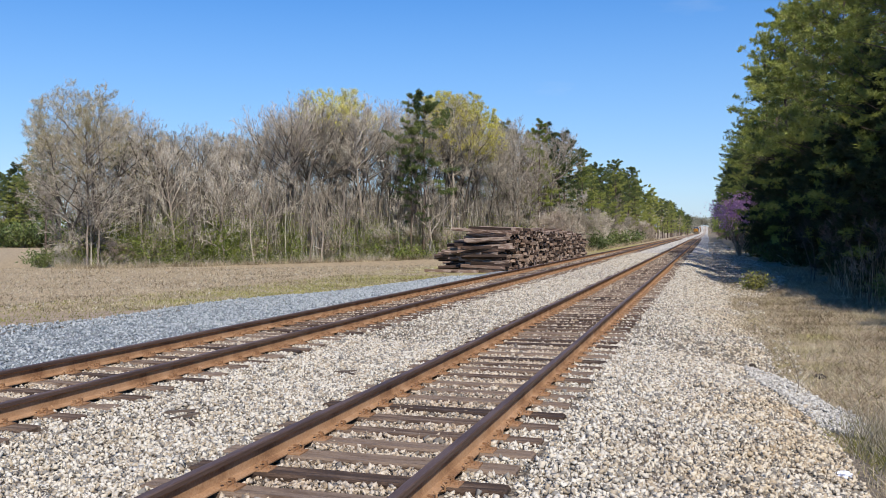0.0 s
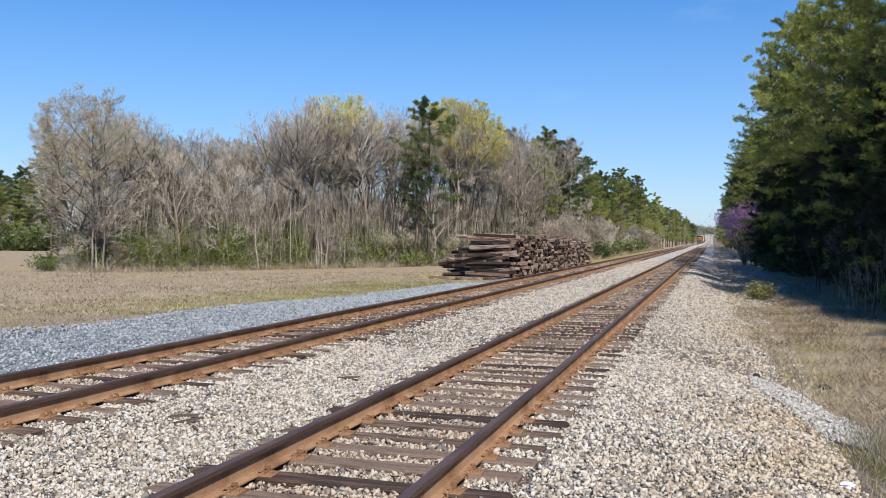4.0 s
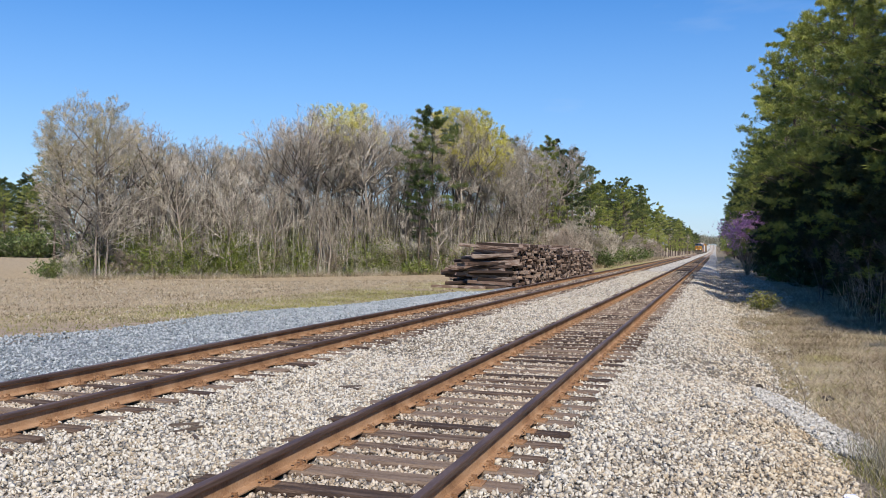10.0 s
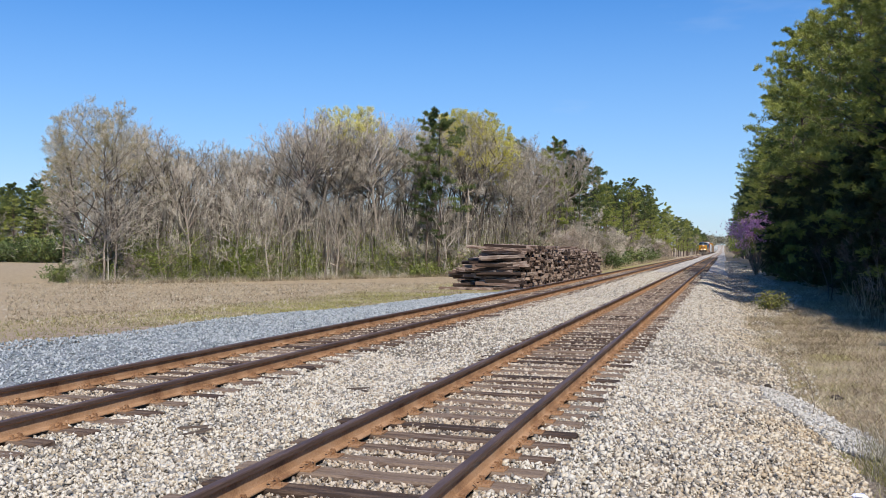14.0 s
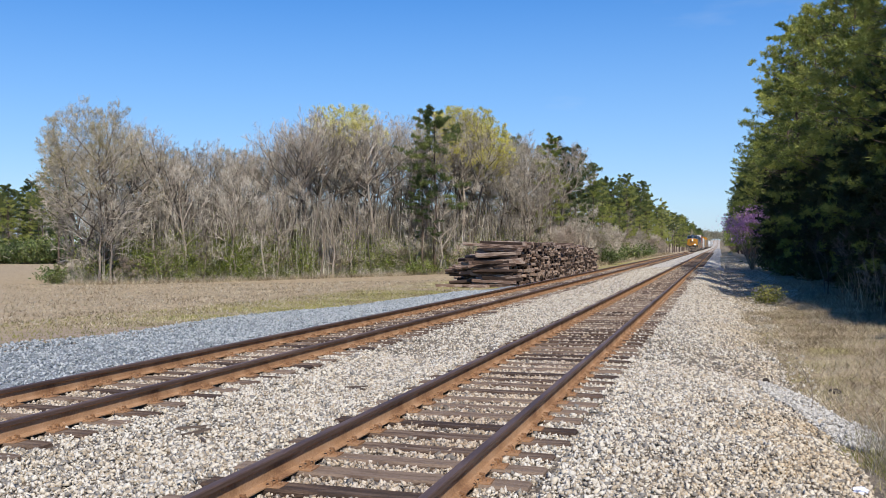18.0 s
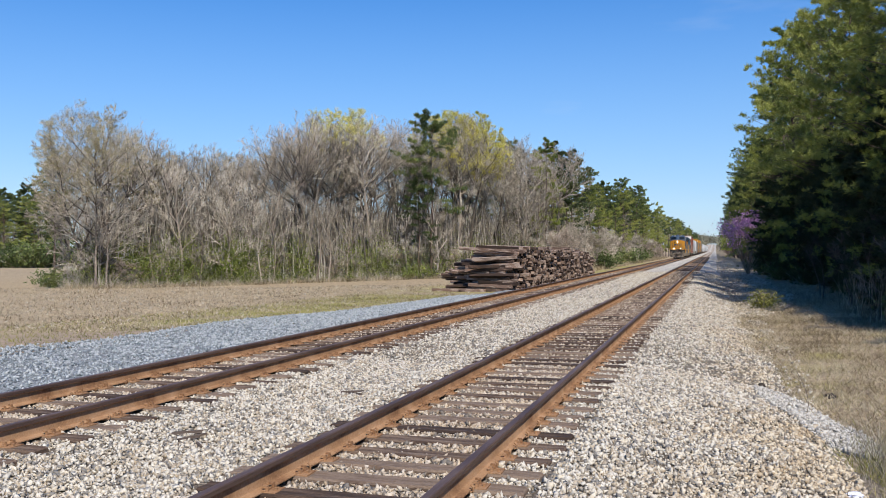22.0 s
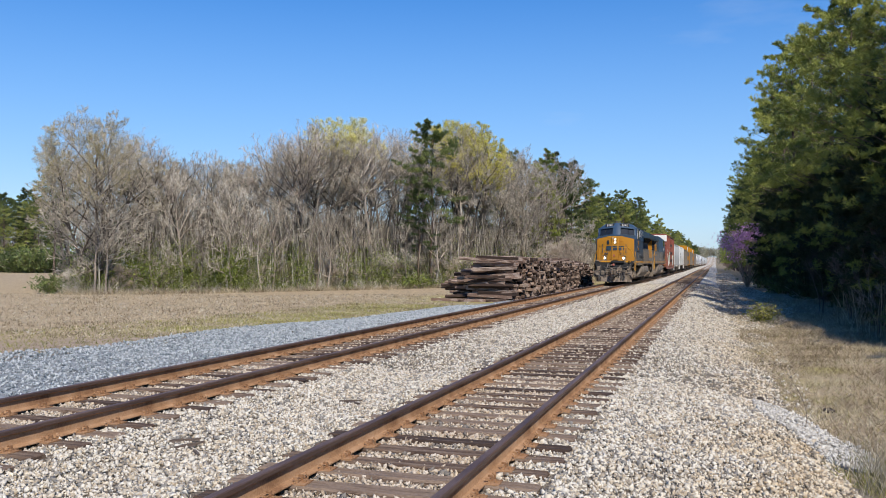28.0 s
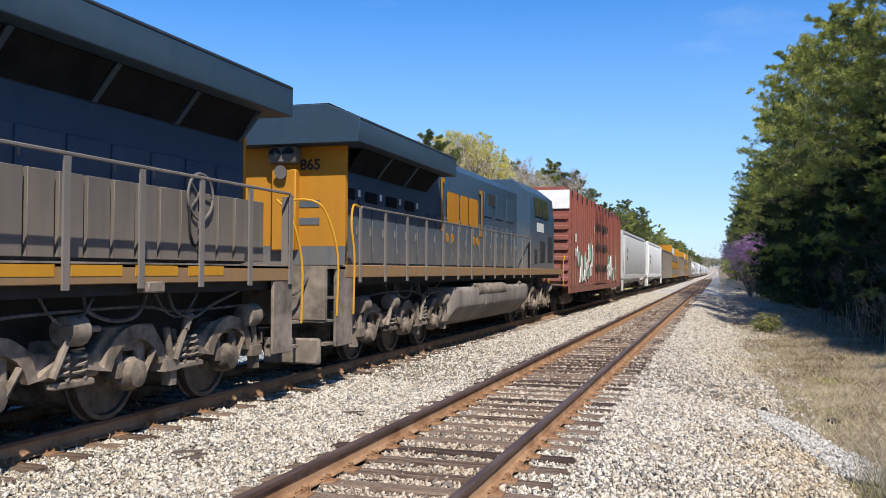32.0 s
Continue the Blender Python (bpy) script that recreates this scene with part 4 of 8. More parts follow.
def pine_tree(seed, height, label, base=0.3, branches=90, tufts=8, blades=7, needle=0.28, width=0.03, reach=0.2, mat=None, group="pines along the line", name="pine_tree"):
    """A pine: a straight trunk, whorls of limbs and tufts of needles, with gaps between the limbs."""
    rng = np.random.default_rng(seed)
    tree = thing(name, pose(0, 0, 0), label, "pine tree", group)
    wood, leaf = Wood(), Wood()
    pts = [np.array((0.02 * height * noise.noise((seed, k * 0.4, 0)), 0.02 * height * noise.noise((seed, k * 0.4, 9)), height * k / 8)) for k in range(9)]
    r0 = 0.011 * height
    wood.limb(pts, [r0 * (1 - 0.93 * k / 8) for k in range(9)], 7)
    cen, way = [], []
    for i in range(branches):
        t = base + (1 - base) * rng.uniform(0, 1) ** 0.85
        k = min(7, int(t * 8))
        p = pts[k] + (pts[k + 1] - pts[k]) * (t * 8 - k)
        a = rng.uniform(0, math.tau)
        s = (t - base) / (1 - base)
        length = height * reach * (0.35 + 0.75 * math.sin(math.pi * min(1.0, 0.18 + 0.82 * s))) * rng.uniform(0.4, 1.15)
        d = unit(np.array([math.cos(a), math.sin(a), -0.10 + 0.6 * s]))
        q, limb = p, [p]
        for j in range(3):
            d = unit(d + rng.normal(0, 0.14, 3) + (0, 0, 0.08))
            q = q + d * length / 3
            limb.append(q)
        wood.limb(limb, [0.010 + 0.02 * length / 3, 0.012 + 0.008 * length / 3, 0.009, 0.006], 3)
        # side shoots that carry the pads of needles on the outer half of the limb
        heads = [limb[3]]
        flat_side = unit(np.cross(d, (0, 0, 1)))
        for j, u in enumerate((0.42, 0.56, 0.70, 0.84) if length > 1.2 else (0.6, 0.85)):
            m = min(2, int(u * 2.999))
            c = limb[m] + (limb[m + 1] - limb[m]) * (u * 3 - m)
            e = unit(d * 0.8 + flat_side * (1 if j % 2 else -1) * rng.uniform(0.5, 1.1) + rng.normal(0, 0.15, 3) + (0, 0, 0.15))
            h = c + e * length * rng.uniform(0.2, 0.34) * (1.3 - u)
            wood.limb([c, h], [0.009, 0.004], 3)
            heads.append(h)
        size = np.clip(0.13 * length, 0.16, 0.40) * rng.uniform(0.75, 1.2)
        for j in range(tufts):
            side = unit(rng.normal(0, 1, 3)) * (1, 1, 0.55)
            cen.append(heads[j % len(heads)] + side * size * rng.uniform(0.15, 1.0))
            way.append(unit(side * 0.9 + d * 0.5 + (0, 0, 0.45)))
    cen, way = np.array(cen).repeat(blades, 0), np.array(way).repeat(blades, 0)
    out = way + rng.normal(0, 0.62, way.shape)
    out /= np.linalg.norm(out, axis=1)[:, None]
    cen = cen + rng.normal(0, needle * 0.15, cen.shape)
    leaf.blades(cen, cen + out * needle * rng.uniform(0.6, 1.2, (len(cen), 1)), width, rng)
    part("trunk", wood.mesh("trunk", m_pinebark), None, tree)
    part("crown", leaf.mesh("needles", mat or m_needle), None, tree)
    return tree


def shrub(seed, height, label, mat, count=500, name="shrub", group="shrubs at the wood's edge", leaf_size=0.12, low=0.25, open_=0.6, loose=0.13):
    """A bush of thin stems with small leaves."""
    rng = np.random.default_rng(seed)
    bush = thing(name, pose(0, 0, 0), label, "shrub", group)
    wood, leaf = Wood(), Wood()
    cen = []
    for _ in range(26):
        a = rng.uniform(0, math.tau)
        d = unit(np.array([math.cos(a) * open_, math.sin(a) * open_, 1.0]) + rng.normal(0, open_ / 3, 3))
        q, pts = np.zeros(3), [np.zeros(3)]
        for _ in range(3):
            d = unit(d + rng.normal(0, 0.2, 3))
            q = q + d * height / 3 * rng.uniform(0.6, 1.0)
            pts.append(q)
        wood.limb(pts, [0.02, 0.014, 0.009, 0.004], 3)
        for _ in range(count // 26):
            u = rng.uniform(low, 1.0)
            m = min(2, int(u * 3))
            cen.append(pts[m] + (pts[m + 1] - pts[m]) * (u * 3 - m) + rng.normal(0, loose * height, 3) * (1, 1, 0.6))
    cen = np.array(cen)
    cen[:, 2] = np.abs(cen[:, 2])
    leaf.blades(cen, cen + rng.normal(0, leaf_size, cen.shape), leaf_size, rng)
    part("woody_base", wood.mesh("woody_base", m_twig), None, bush)
    part("foliage", leaf.mesh("foliage", mat), None, bush)
    return bush


class Grove:
    """Plants kinds of trees: the first of each kind is the model, the rest are copies."""

    def __init__(self):
        self.used = set()

    def put(self, model, x, y, size=1.0, turn=0.0, z=None):
        m = pose(x, y, (land(x, y) if z is None else z) - 0.05, 0, 0, turn) @ Matrix.Scale(size, 4)
        if model not in self.used:
            self.used.add(model)
            model.matrix_basis = m
            return model
        scale = model.scale.copy()
        model.scale = (1, 1, 1)
        ob = copy_thing(model, m)
        model.scale = scale
        return ob


grove = Grove()
rt = random.Random(5)


def spot(bearing, distance):
    """A place by its bearing in degrees (clockwise from +y) and its distance ahead on the line of 17 degrees to the left."""
    b = radians(bearing + 17.1)
    side = math.tan(b) * distance
    c, s = math.cos(radians(17.1)), math.sin(radians(17.1))
    return side * c - distance * s, side * s + distance * c


EDGE = [(-42, 63.5), (-37.8, 63.4), (-34, 66), (-29.4, 69), (-25, 73.5), (-20.2, 77.5), (-16.7, 80), (-13.7, 84), (-11.2, 88), (-9.4, 94)]
TALL = [(-42, 8.0), (-39, 12.0), (-37.6, 13.4), (-35.5, 12.4), (-34.2, 11.2), (-32.3, 12.3), (-29.7, 11.6), (-28.0, 12.8), (-26.0, 14.0), (-23.8, 15.2),
        (-22.0, 15.2), (-20.0, 14.8), (-17.5, 14.8), (-15.4, 16.5), (-13.8, 14.8), (-11.3, 15.0), (-9.4, 14.0)]
big = [bare_tree(11, 13, "bare grey-brown hardwood tree at the field's edge", low=0.46, wide=1.0, bark=m_bark_dark),
       bare_tree(12, 14, "bare dark-limbed hardwood tree with an upswept crown", low=0.46, wide=1.15, bark=m_bark_dark, stems=2, limbs=13),
       bare_tree(13, 13, "bare hardwood tree with reddish spring buds", m_redbud, low=0.48, wide=1.05, bark=m_bark_dark),
       bare_tree(14, 14, "tall hardwood tree with yellow-green spring buds", m_bud, low=0.45, wide=1.25, bark=m_bark_dark, stems=2, limbs=14, high=0.80),
       bare_tree(15, 12, "bare hardwood tree with low spreading pale limbs", twigs=6, low=0.14, wide=1.3, limbs=11, lean=0.06),
       bare_tree(16, 13, "bare hardwood tree with pale bark in the wood", low=0.50, wide=0.9),
       bare_tree(18, 14, "forked bare hardwood tree with dark stems", low=0.45, wide=1.0, bark=m_bark_dark, stems=3, limbs=14)]
TALL_OF = (13, 14, 13, 14, 12, 13, 14)
corner_tree = bare_tree(17, 13.9, "full round bare tree with olive buds and low drooping limbs", m_budolive, twigs=7, low=0.04, wide=1.35, limbs=60, high=0.50, droop=0.25, stems=3, bark=m_bark_dark)
fan_tree = bare_tree(19, 13, "round grey many-stemmed bare tree behind the stacked ties", twigs=6, low=0.10, wide=1.45, limbs=36, stems=5)
gold_tree = bare_tree(20, 15, "tall tree in full yellow-green spring growth", m_bud, low=0.5, wide=1.15, bark=m_bark_dark, stems=2, limbs=18, high=0.60)
lean_ones = [bare_tree(31, 11, "slim bare tree deeper in the wood", twigs=5, low=0.4, wide=0.85, bark=m_bark_dark, limbs=10),
             bare_tree(32, 11, "slim bare tree with olive buds deeper in the wood", m_budolive, twigs=5, low=0.4, wide=0.85, limbs=10)]
slim = [bare_tree(35, 7, "thin pale sapling at the wood's edge", twigs=2, low=0.40, wide=0.6, limbs=7),
        bare_tree(36, 8, "thin dark sapling at the wood's edge", twigs=2, low=0.45, wide=0.55, limbs=7, bark=m_bark_dark)]
x, y = spot(-37.9, between(-37.9, EDGE) + 1.6)
grove.put(corner_tree, x, y, 0.955, 40)
x, y = spot(-12.0, between(-12.0, EDGE) + 2.5)
grove.put(fan_tree, x, y, 1.02, 15)
col = -38.9
while col < -9.6:
    e, h = between(col, EDGE), between(col, TALL)
    for row, off in enumerate((1.0, 4.5, 8.5, 13.0, 19.0)):
        if row > 2 and rt.random() < 0.2:
            continue
        b = col + rt.uniform(-0.45, 0.45)
        x, y = spot(b, e + off + rt.uniform(-1.2, 1.2))
        if row == 0:
            model = rt.choice((*slim, *slim, big[4]))
            want = (7, 8, 12)[(slim + [big[4]]).index(model)] * rt.uniform(0.7, 1.05) * (0.75 if model is big[4] else 1.0)
        elif row < 3:
            model = rt.choice((big[0], big[1], big[2], big[5], big[2], big[6], big[6]))
            want = h * rt.uniform(0.86, 1.0)
            if abs(b + 12.0) < 1.9 and row == 1:
                want *= 0.7
        else:
            model = rt.choice(lean_ones)
            want = h * rt.uniform(0.88, 1.0)
        height = TALL_OF[big.index(model)] if model in big else (7, 8)[slim.index(model)] if model in slim else 11
        grove.put(model, x, y, want / height, rt.uniform(0, 360))
    col += 1.0
# pale leaning limbs at the edge, and the budding crowns that stand above the rest
for b, off, h, k in ((-30.2, 0.6, 8.6, 4), (-27.4, 0.8, 7.6, 4), (-24.9, 8, 15.2, 6), (-23.8, 8, 15.5, 3), (-22.9, 9, 15.6, 3), (-21.6, 8, 15.2, 2), (-25.6, 6, 14.6, 2), (-20.4, 8, 15.0, 6), (-19.3, 7, 15.2, 1),
                     (-10.9, 9, 14.8, 0)):
    x, y = spot(b, between(b, EDGE) + off)
    grove.put(big[k], x, y, h / TALL_OF[k], rt.uniform(0, 360))
for b, off, h in ((-15.5, 6, 15.9), (-16.2, 8, 15.8), (-15.0, 9, 15.5)):
    x, y = spot(b, between(b, EDGE) + off)
    grove.put(gold_tree, x, y, h / 15, rt.uniform(0, 360))

# pines: within the wood, and in the far stretch on both sides of the line
pine = [pine_tree(41, 15, "tall dark green pine with an open crown", 0.36, 62, 44, 9, 0.26, 0.045, 0.22),
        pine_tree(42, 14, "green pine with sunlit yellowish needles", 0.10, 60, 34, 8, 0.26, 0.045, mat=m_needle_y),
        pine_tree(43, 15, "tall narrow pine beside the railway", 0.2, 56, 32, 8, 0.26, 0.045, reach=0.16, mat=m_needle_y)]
for b, off, h, k in ((-17.5, 0.5, 14.2, 0), (-18.3, 0.3, 8.4, 0), (-10.6, 12, 13, 1), (-9.9, 14, 14.5, 0), (-40.0, 16, 10.5, 0), (-35.3, 9, 9.5, 0)):
    x, y = spot(b, between(b, EDGE) + off)
    grove.put(pine[k], x, y, h / (15, 14, 15)[k], rt.uniform(0, 360))
y = 92.0
while y < 660:
    for row in range(2 if y < 260 else 1):
        x = -15.0 - row * 5 - rt.uniform(0, 3.5) + between(y, [(90, -1.0), (200, 0.5), (640, 3)])
        r = rt.random()
        if row == 0 and y < 150 and r < 0.35:
            grove.put(rt.choice(lean_ones), x, y, rt.uniform(0.6, 1.0), rt.uniform(0, 360))
        elif r < 0.22:
            grove.put(rt.choice(lean_ones), x, y, rt.uniform(0.8, 1.15), rt.uniform(0, 360))
        else:
            grove.put(rt.choice(pine), x, y, rt.uniform(0.72, 1.02), rt.uniform(0, 360))
    y += between(y, [(90, 3.6), (250, 5), (640, 9)])

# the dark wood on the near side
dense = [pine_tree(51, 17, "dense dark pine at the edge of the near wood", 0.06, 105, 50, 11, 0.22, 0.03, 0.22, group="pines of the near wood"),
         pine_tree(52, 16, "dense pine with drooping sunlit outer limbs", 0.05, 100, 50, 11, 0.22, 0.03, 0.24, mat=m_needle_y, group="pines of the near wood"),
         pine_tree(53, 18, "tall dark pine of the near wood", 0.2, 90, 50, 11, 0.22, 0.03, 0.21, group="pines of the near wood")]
# unseen pines right of the view are added here to shade the visible wood
for x, y, h, k in ((12.6, 12.5, 16, 0), (11.8, 19, 16, 2), (10.2, 25, 14, 1), (9.2, 31, 17, 0), (7.4, 36, 14.5, 1), (11.5, 38, 19, 2), (7.6, 42, 17, 1), (9.0, 46, 18, 0), (6.9, 48, 10, 1),
                   (6.9, 52, 16, 1), (6.6, 58, 17, 1), (10.5, 56, 18, 2), (6.2, 65, 17, 1), (8.8, 69, 18, 2), (5.7, 74, 18.5, 1), (5.6, 82, 17, 0), (8.4, 88, 18, 0), (5.2, 92, 18, 1), (13, 48, 18, 0),
                   (14, 62, 18, 2), (12, 78, 18, 0), (12.5, 29, 17, 0), (13.5, 36, 17, 2), (16, 44, 18, 0), (17, 56, 18, 0), (14.5, 22, 18, 0), (16.5, 28, 19, 2), (16, 15, 17, 0), (18, 36, 18, 2),
                   (14.2, 31.5, 17, 0), (11.4, 33.5, 15, 0), (15, 40, 18, 2), (12.6, 43, 17, 0), (11, 51, 17, 0), (19, 22, 18, 2), (10.6, 29, 12, 0)):
    grove.put(dense[k], x, y, h / (17, 16, 18)[k], rt.uniform(0, 360))
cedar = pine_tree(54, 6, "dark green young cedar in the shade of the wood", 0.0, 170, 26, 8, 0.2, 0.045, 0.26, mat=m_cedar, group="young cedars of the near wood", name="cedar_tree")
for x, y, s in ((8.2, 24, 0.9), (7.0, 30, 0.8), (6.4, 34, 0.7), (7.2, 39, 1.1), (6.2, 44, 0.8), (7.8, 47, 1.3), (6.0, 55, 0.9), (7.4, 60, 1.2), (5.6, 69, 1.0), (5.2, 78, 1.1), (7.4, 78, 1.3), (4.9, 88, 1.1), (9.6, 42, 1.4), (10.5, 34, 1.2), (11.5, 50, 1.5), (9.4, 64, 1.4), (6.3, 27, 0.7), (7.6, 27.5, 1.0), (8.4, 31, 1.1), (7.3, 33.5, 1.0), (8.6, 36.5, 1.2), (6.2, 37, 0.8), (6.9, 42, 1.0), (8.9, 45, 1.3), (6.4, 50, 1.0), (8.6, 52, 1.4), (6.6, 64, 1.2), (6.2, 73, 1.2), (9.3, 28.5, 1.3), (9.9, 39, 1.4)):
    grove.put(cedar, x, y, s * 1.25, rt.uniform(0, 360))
y = 102.0
while y < 660:
    x = between(y, [(100, 5.2), (200, 4.6), (640, 5.5)]) + rt.uniform(0, 1.8)
    grove.put(rt.choice(pine), x, y, rt.uniform(0.95, 1.15), rt.uniform(0, 360))
    if y < 300:
        grove.put(rt.choice(pine), x + 4, y + 2, rt.uniform(1.0, 1.2), rt.uniform(0, 360))
    y += between(y, [(100, 4.5), (250, 6), (640, 10)])

# woods beyond the field
for i in range(64):
    b = rt.uniform(-46, -39.6)
    d = 150 + rt.uniform(0, 30)
    x, y = spot(b, d)
    grove.put(rt.choice((pine[0], pine[1], pine[0], pine[1], lean_ones[0], pine[2])), x, y, rt.uniform(0.6, 0.95), rt.uniform(0, 360))

# leafless brush under the trees, and along the line
thorn = [bare_tree(33, 4.2, "bare tangled bush under the trees", twigs=5, low=0.04, wide=1.5, category="shrub", group="bare bushes of the wood", stems=4, limbs=20),
         bare_tree(34, 3.6, "bare bush with reddish spring shoots", m_redbud, twigs=5, low=0.04, wide=1.6, category="shrub", group="bare bushes of the wood", stems=4, limbs=20)]
for i in range(74):
    b = -39.4 + i * 0.405 + rt.uniform(-0.3, 0.3)
    x, y = spot(b, between(b, EDGE) + rt.uniform(0.2, 5.5))
    grove.put(rt.choice(thorn), x, y, rt.uniform(0.35, 0.8), rt.uniform(0, 360))
y = 88.0
while y < 260:
    grove.put(rt.choice(thorn), -13.9 - rt.uniform(0, 2.2), y, rt.uniform(0.7, 1.4), rt.uniform(0, 360))
    y += between(y, [(88, 2.6), (260, 6)])

# shrubs
green_shrub = shrub(61, 1.7, "bright green leafy shrub at the edge of the wood", m_shrub)
holly = shrub(62, 2.0, "dark green evergreen bush beside the railway", m_needle, 900)
for b, off, s in ((-18.4, 0.2, 1.1), (-19.0, 0.4, 0.8), (-17.6, 0.8, 0.8), (-22.8, 0.6, 0.6), (-29, 0.6, 0.6), (-33, 0.8, 0.7), (-27, 0.7, 0.5)):
    x, y = spot(b, between(b, EDGE) + off - 0.6)
    grove.put(green_shrub, x, y, s, rt.uniform(0, 360))
for x, y, s in ((-13.0, 112, 1.3), (-13.4, 152, 1.6), (-14.4, 132, 1.5), (-14.8, 96, 1.3), (-14.6, 122, 1.6), (-14.2, 170, 1.8), (-14.5, 190, 1.8), (-15.2, 142, 1.8), (5.6, 30, 0.7), (6.1, 40, 0.9), (5.2, 60, 1.0), (4.8, 72, 1.1), (4.4, 90, 1.4)):
    grove.put(holly, x, y, s, rt.uniform(0, 360))
for i in range(26):
    x, y = spot(-46.5 + i * 0.29 + rt.uniform(-0.15, 0.15), 146 + rt.uniform(0, 8))
    grove.put(rt.choice((holly, green_shrub, holly)), x, y, rt.uniform(1.6, 3.0), rt.uniform(0, 360))
x, y = spot(-40.3, 64)
grove.put(holly, x, y, 0.9, 30)
redbud = shrub(63, 3.4, "small redbud tree in pink blossom under the pines", m_blossom, 3200, "redbud_tree", "", 0.06, 0.78, 0.25, 0.06)
redbud.matrix_basis = pose(2.7, 84, -0.55) @ Matrix.Scale(1.9, 4)
redbud["category"] = "tree"


# brush along the edge of the wood: thin stems, tall dry grass, fallen twigs
def brush(name, seed, count, place, height, mat, label, width=0.03, lean=0.25):
    rng = np.random.default_rng(seed)
    pts = np.array([place(rng) for _ in range(count)])
    base = np.array([(p[0], p[1], land(p[0], p[1]) - 0.03) for p in pts])
    h = rng.uniform(height[0], height[1], (count, 1))
    tip = base + np.concatenate([rng.normal(0, lean, (count, 2)), np.ones((count, 1))], 1) * h
    w = Wood()
    w.blades(base, tip, width, rng)
    return solo(name, w.mesh(name, mat), None, label, "undergrowth", kind="stuff")


def by_wood(near, far, first=-39.6):
    def place(rng):
        b = rng.uniform(first, -9.6)
        return spot(b, between(b, EDGE) + rng.uniform(near, far))
    return place


def leafy_understorey():
    """Small new leaves on the saplings, in loose drifts under the trees."""
    rng = np.random.default_rng(79)
    w, cen = Wood(), []
    for _ in range(1900):
        b = rng.uniform(-39.0, -9.8)
        drift = 0.5 + noise.noise((b * 0.35, 2.0, 0.5))
        if rng.uniform() > drift + 0.15:
            continue
        x, y = spot(b, between(b, EDGE) + rng.uniform(0.0, 5.0))
        h = rng.uniform(1.0, 4.2)
        c = rng.normal(0, 1, (70, 3)) * (0.42, 0.42, h * 0.26) + (x, y, land(x, y) + h * 0.55)
        cen.append(c[c[:, 2] > land(x, y)])
    cen = np.concatenate(cen)
    w.blades(cen, cen + rng.normal(0, 0.09, cen.shape), 0.09, rng)
    solo("leafy_understorey", w.mesh("leafy_understorey", m_shrub), None, "drifts of small new green leaves under the bare trees", "undergrowth", kind="stuff")


brush("saplings", 71, 1000, by_wood(0.4, 9, -38.4), (2.5, 8.0), m_palestem, "thin pale saplings and stems in the wood", 0.06, 0.11)
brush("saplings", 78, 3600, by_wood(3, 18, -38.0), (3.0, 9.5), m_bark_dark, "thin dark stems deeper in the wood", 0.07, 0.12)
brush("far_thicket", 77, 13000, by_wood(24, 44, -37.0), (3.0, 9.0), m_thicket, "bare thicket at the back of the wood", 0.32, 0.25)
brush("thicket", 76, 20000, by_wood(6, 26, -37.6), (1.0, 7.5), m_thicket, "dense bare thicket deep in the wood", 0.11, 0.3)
brush("undergrowth", 72, 14000, by_wood(-0.6, 7), (0.2, 1.3), m_twig, "tangled bare undergrowth at the wood's edge", 0.022, 0.7)
brush("undergrowth_green", 73, 9000, by_wood(0.3, 7), (0.2, 1.6), m_shrub, "new green leaves in the undergrowth", 0.03, 0.7)
leafy_understorey()
brush("tall_dry_grass", 74, 7000, by_wood(-1.6, 0.4), (0.15, 0.55), m_straw, "tall dry grass along the wood's edge", 0.03, 0.4)
brush("trackside_grass", 75, 5000, lambda r: (-12.6 - r.uniform(0, 3), r.uniform(88, 260)), (0.2, 0.9), m_straw, "tall tan grass beside the far track", 0.05, 0.4)


def far_woods():
    """Woods that close the view where the line climbs out of sight, and along the horizon."""
    rng = np.random.default_rng(91)
    w = Wood()
    spots = [(x, y) for y in np.arange(700, 1500, 16) for x in (-13 - rng.uniform(0, 5), -24, 6 + rng.uniform(0, 5), 17)]
    spots += [(rng.uniform(-70, 90), rng.uniform(1380, 1480)) for _ in range(110)]
    spots += [(x, 420 + rng.uniform(0, 60)) for x in np.arange(-700, -40, 9)]
    spots += [(x, 300 + rng.uniform(0, 60)) for x in np.arange(24, 300, 9)]
    for x, y in spots:
        h = rng.uniform(11, 16)
        z = land(x, y)
        c = np.array((x, y, z)) + rng.normal(0, 1, (170, 3)) * (h * 0.15, h * 0.15, h * 0.20) + (0, 0, h * 0.55)
        c[:, 2] = np.maximum(c[:, 2], z)
        w.blades(c, c + rng.normal(0, 1.0, c.shape), 1.1, rng)
    solo("distant_woods", w.mesh("distant_woods", m_farwood), None, "hazy green and brown woods in the far distance", "woods", kind="stuff")


m_farwood = material("far_woodland", [(0.12, 0.13, 0.08), (0.21, 0.20, 0.14), (0.27, 0.24, 0.19)], 0.9, 0, 0.02, 0.4, 0, per="island", spread=0.2)
far_woods()


# ---- grass and litter on the verge ----
def verge_place(rng):
    y = math.sqrt(rng.uniform(7.5 ** 2, 42 ** 2))
    return (rng.uniform(between(y, [(8, 1.3), (12, 1.55), (15, 1.2), (20, 0.75), (30, 0.45), (45, 0.4)]), 0.235 * y + 0.6), y)


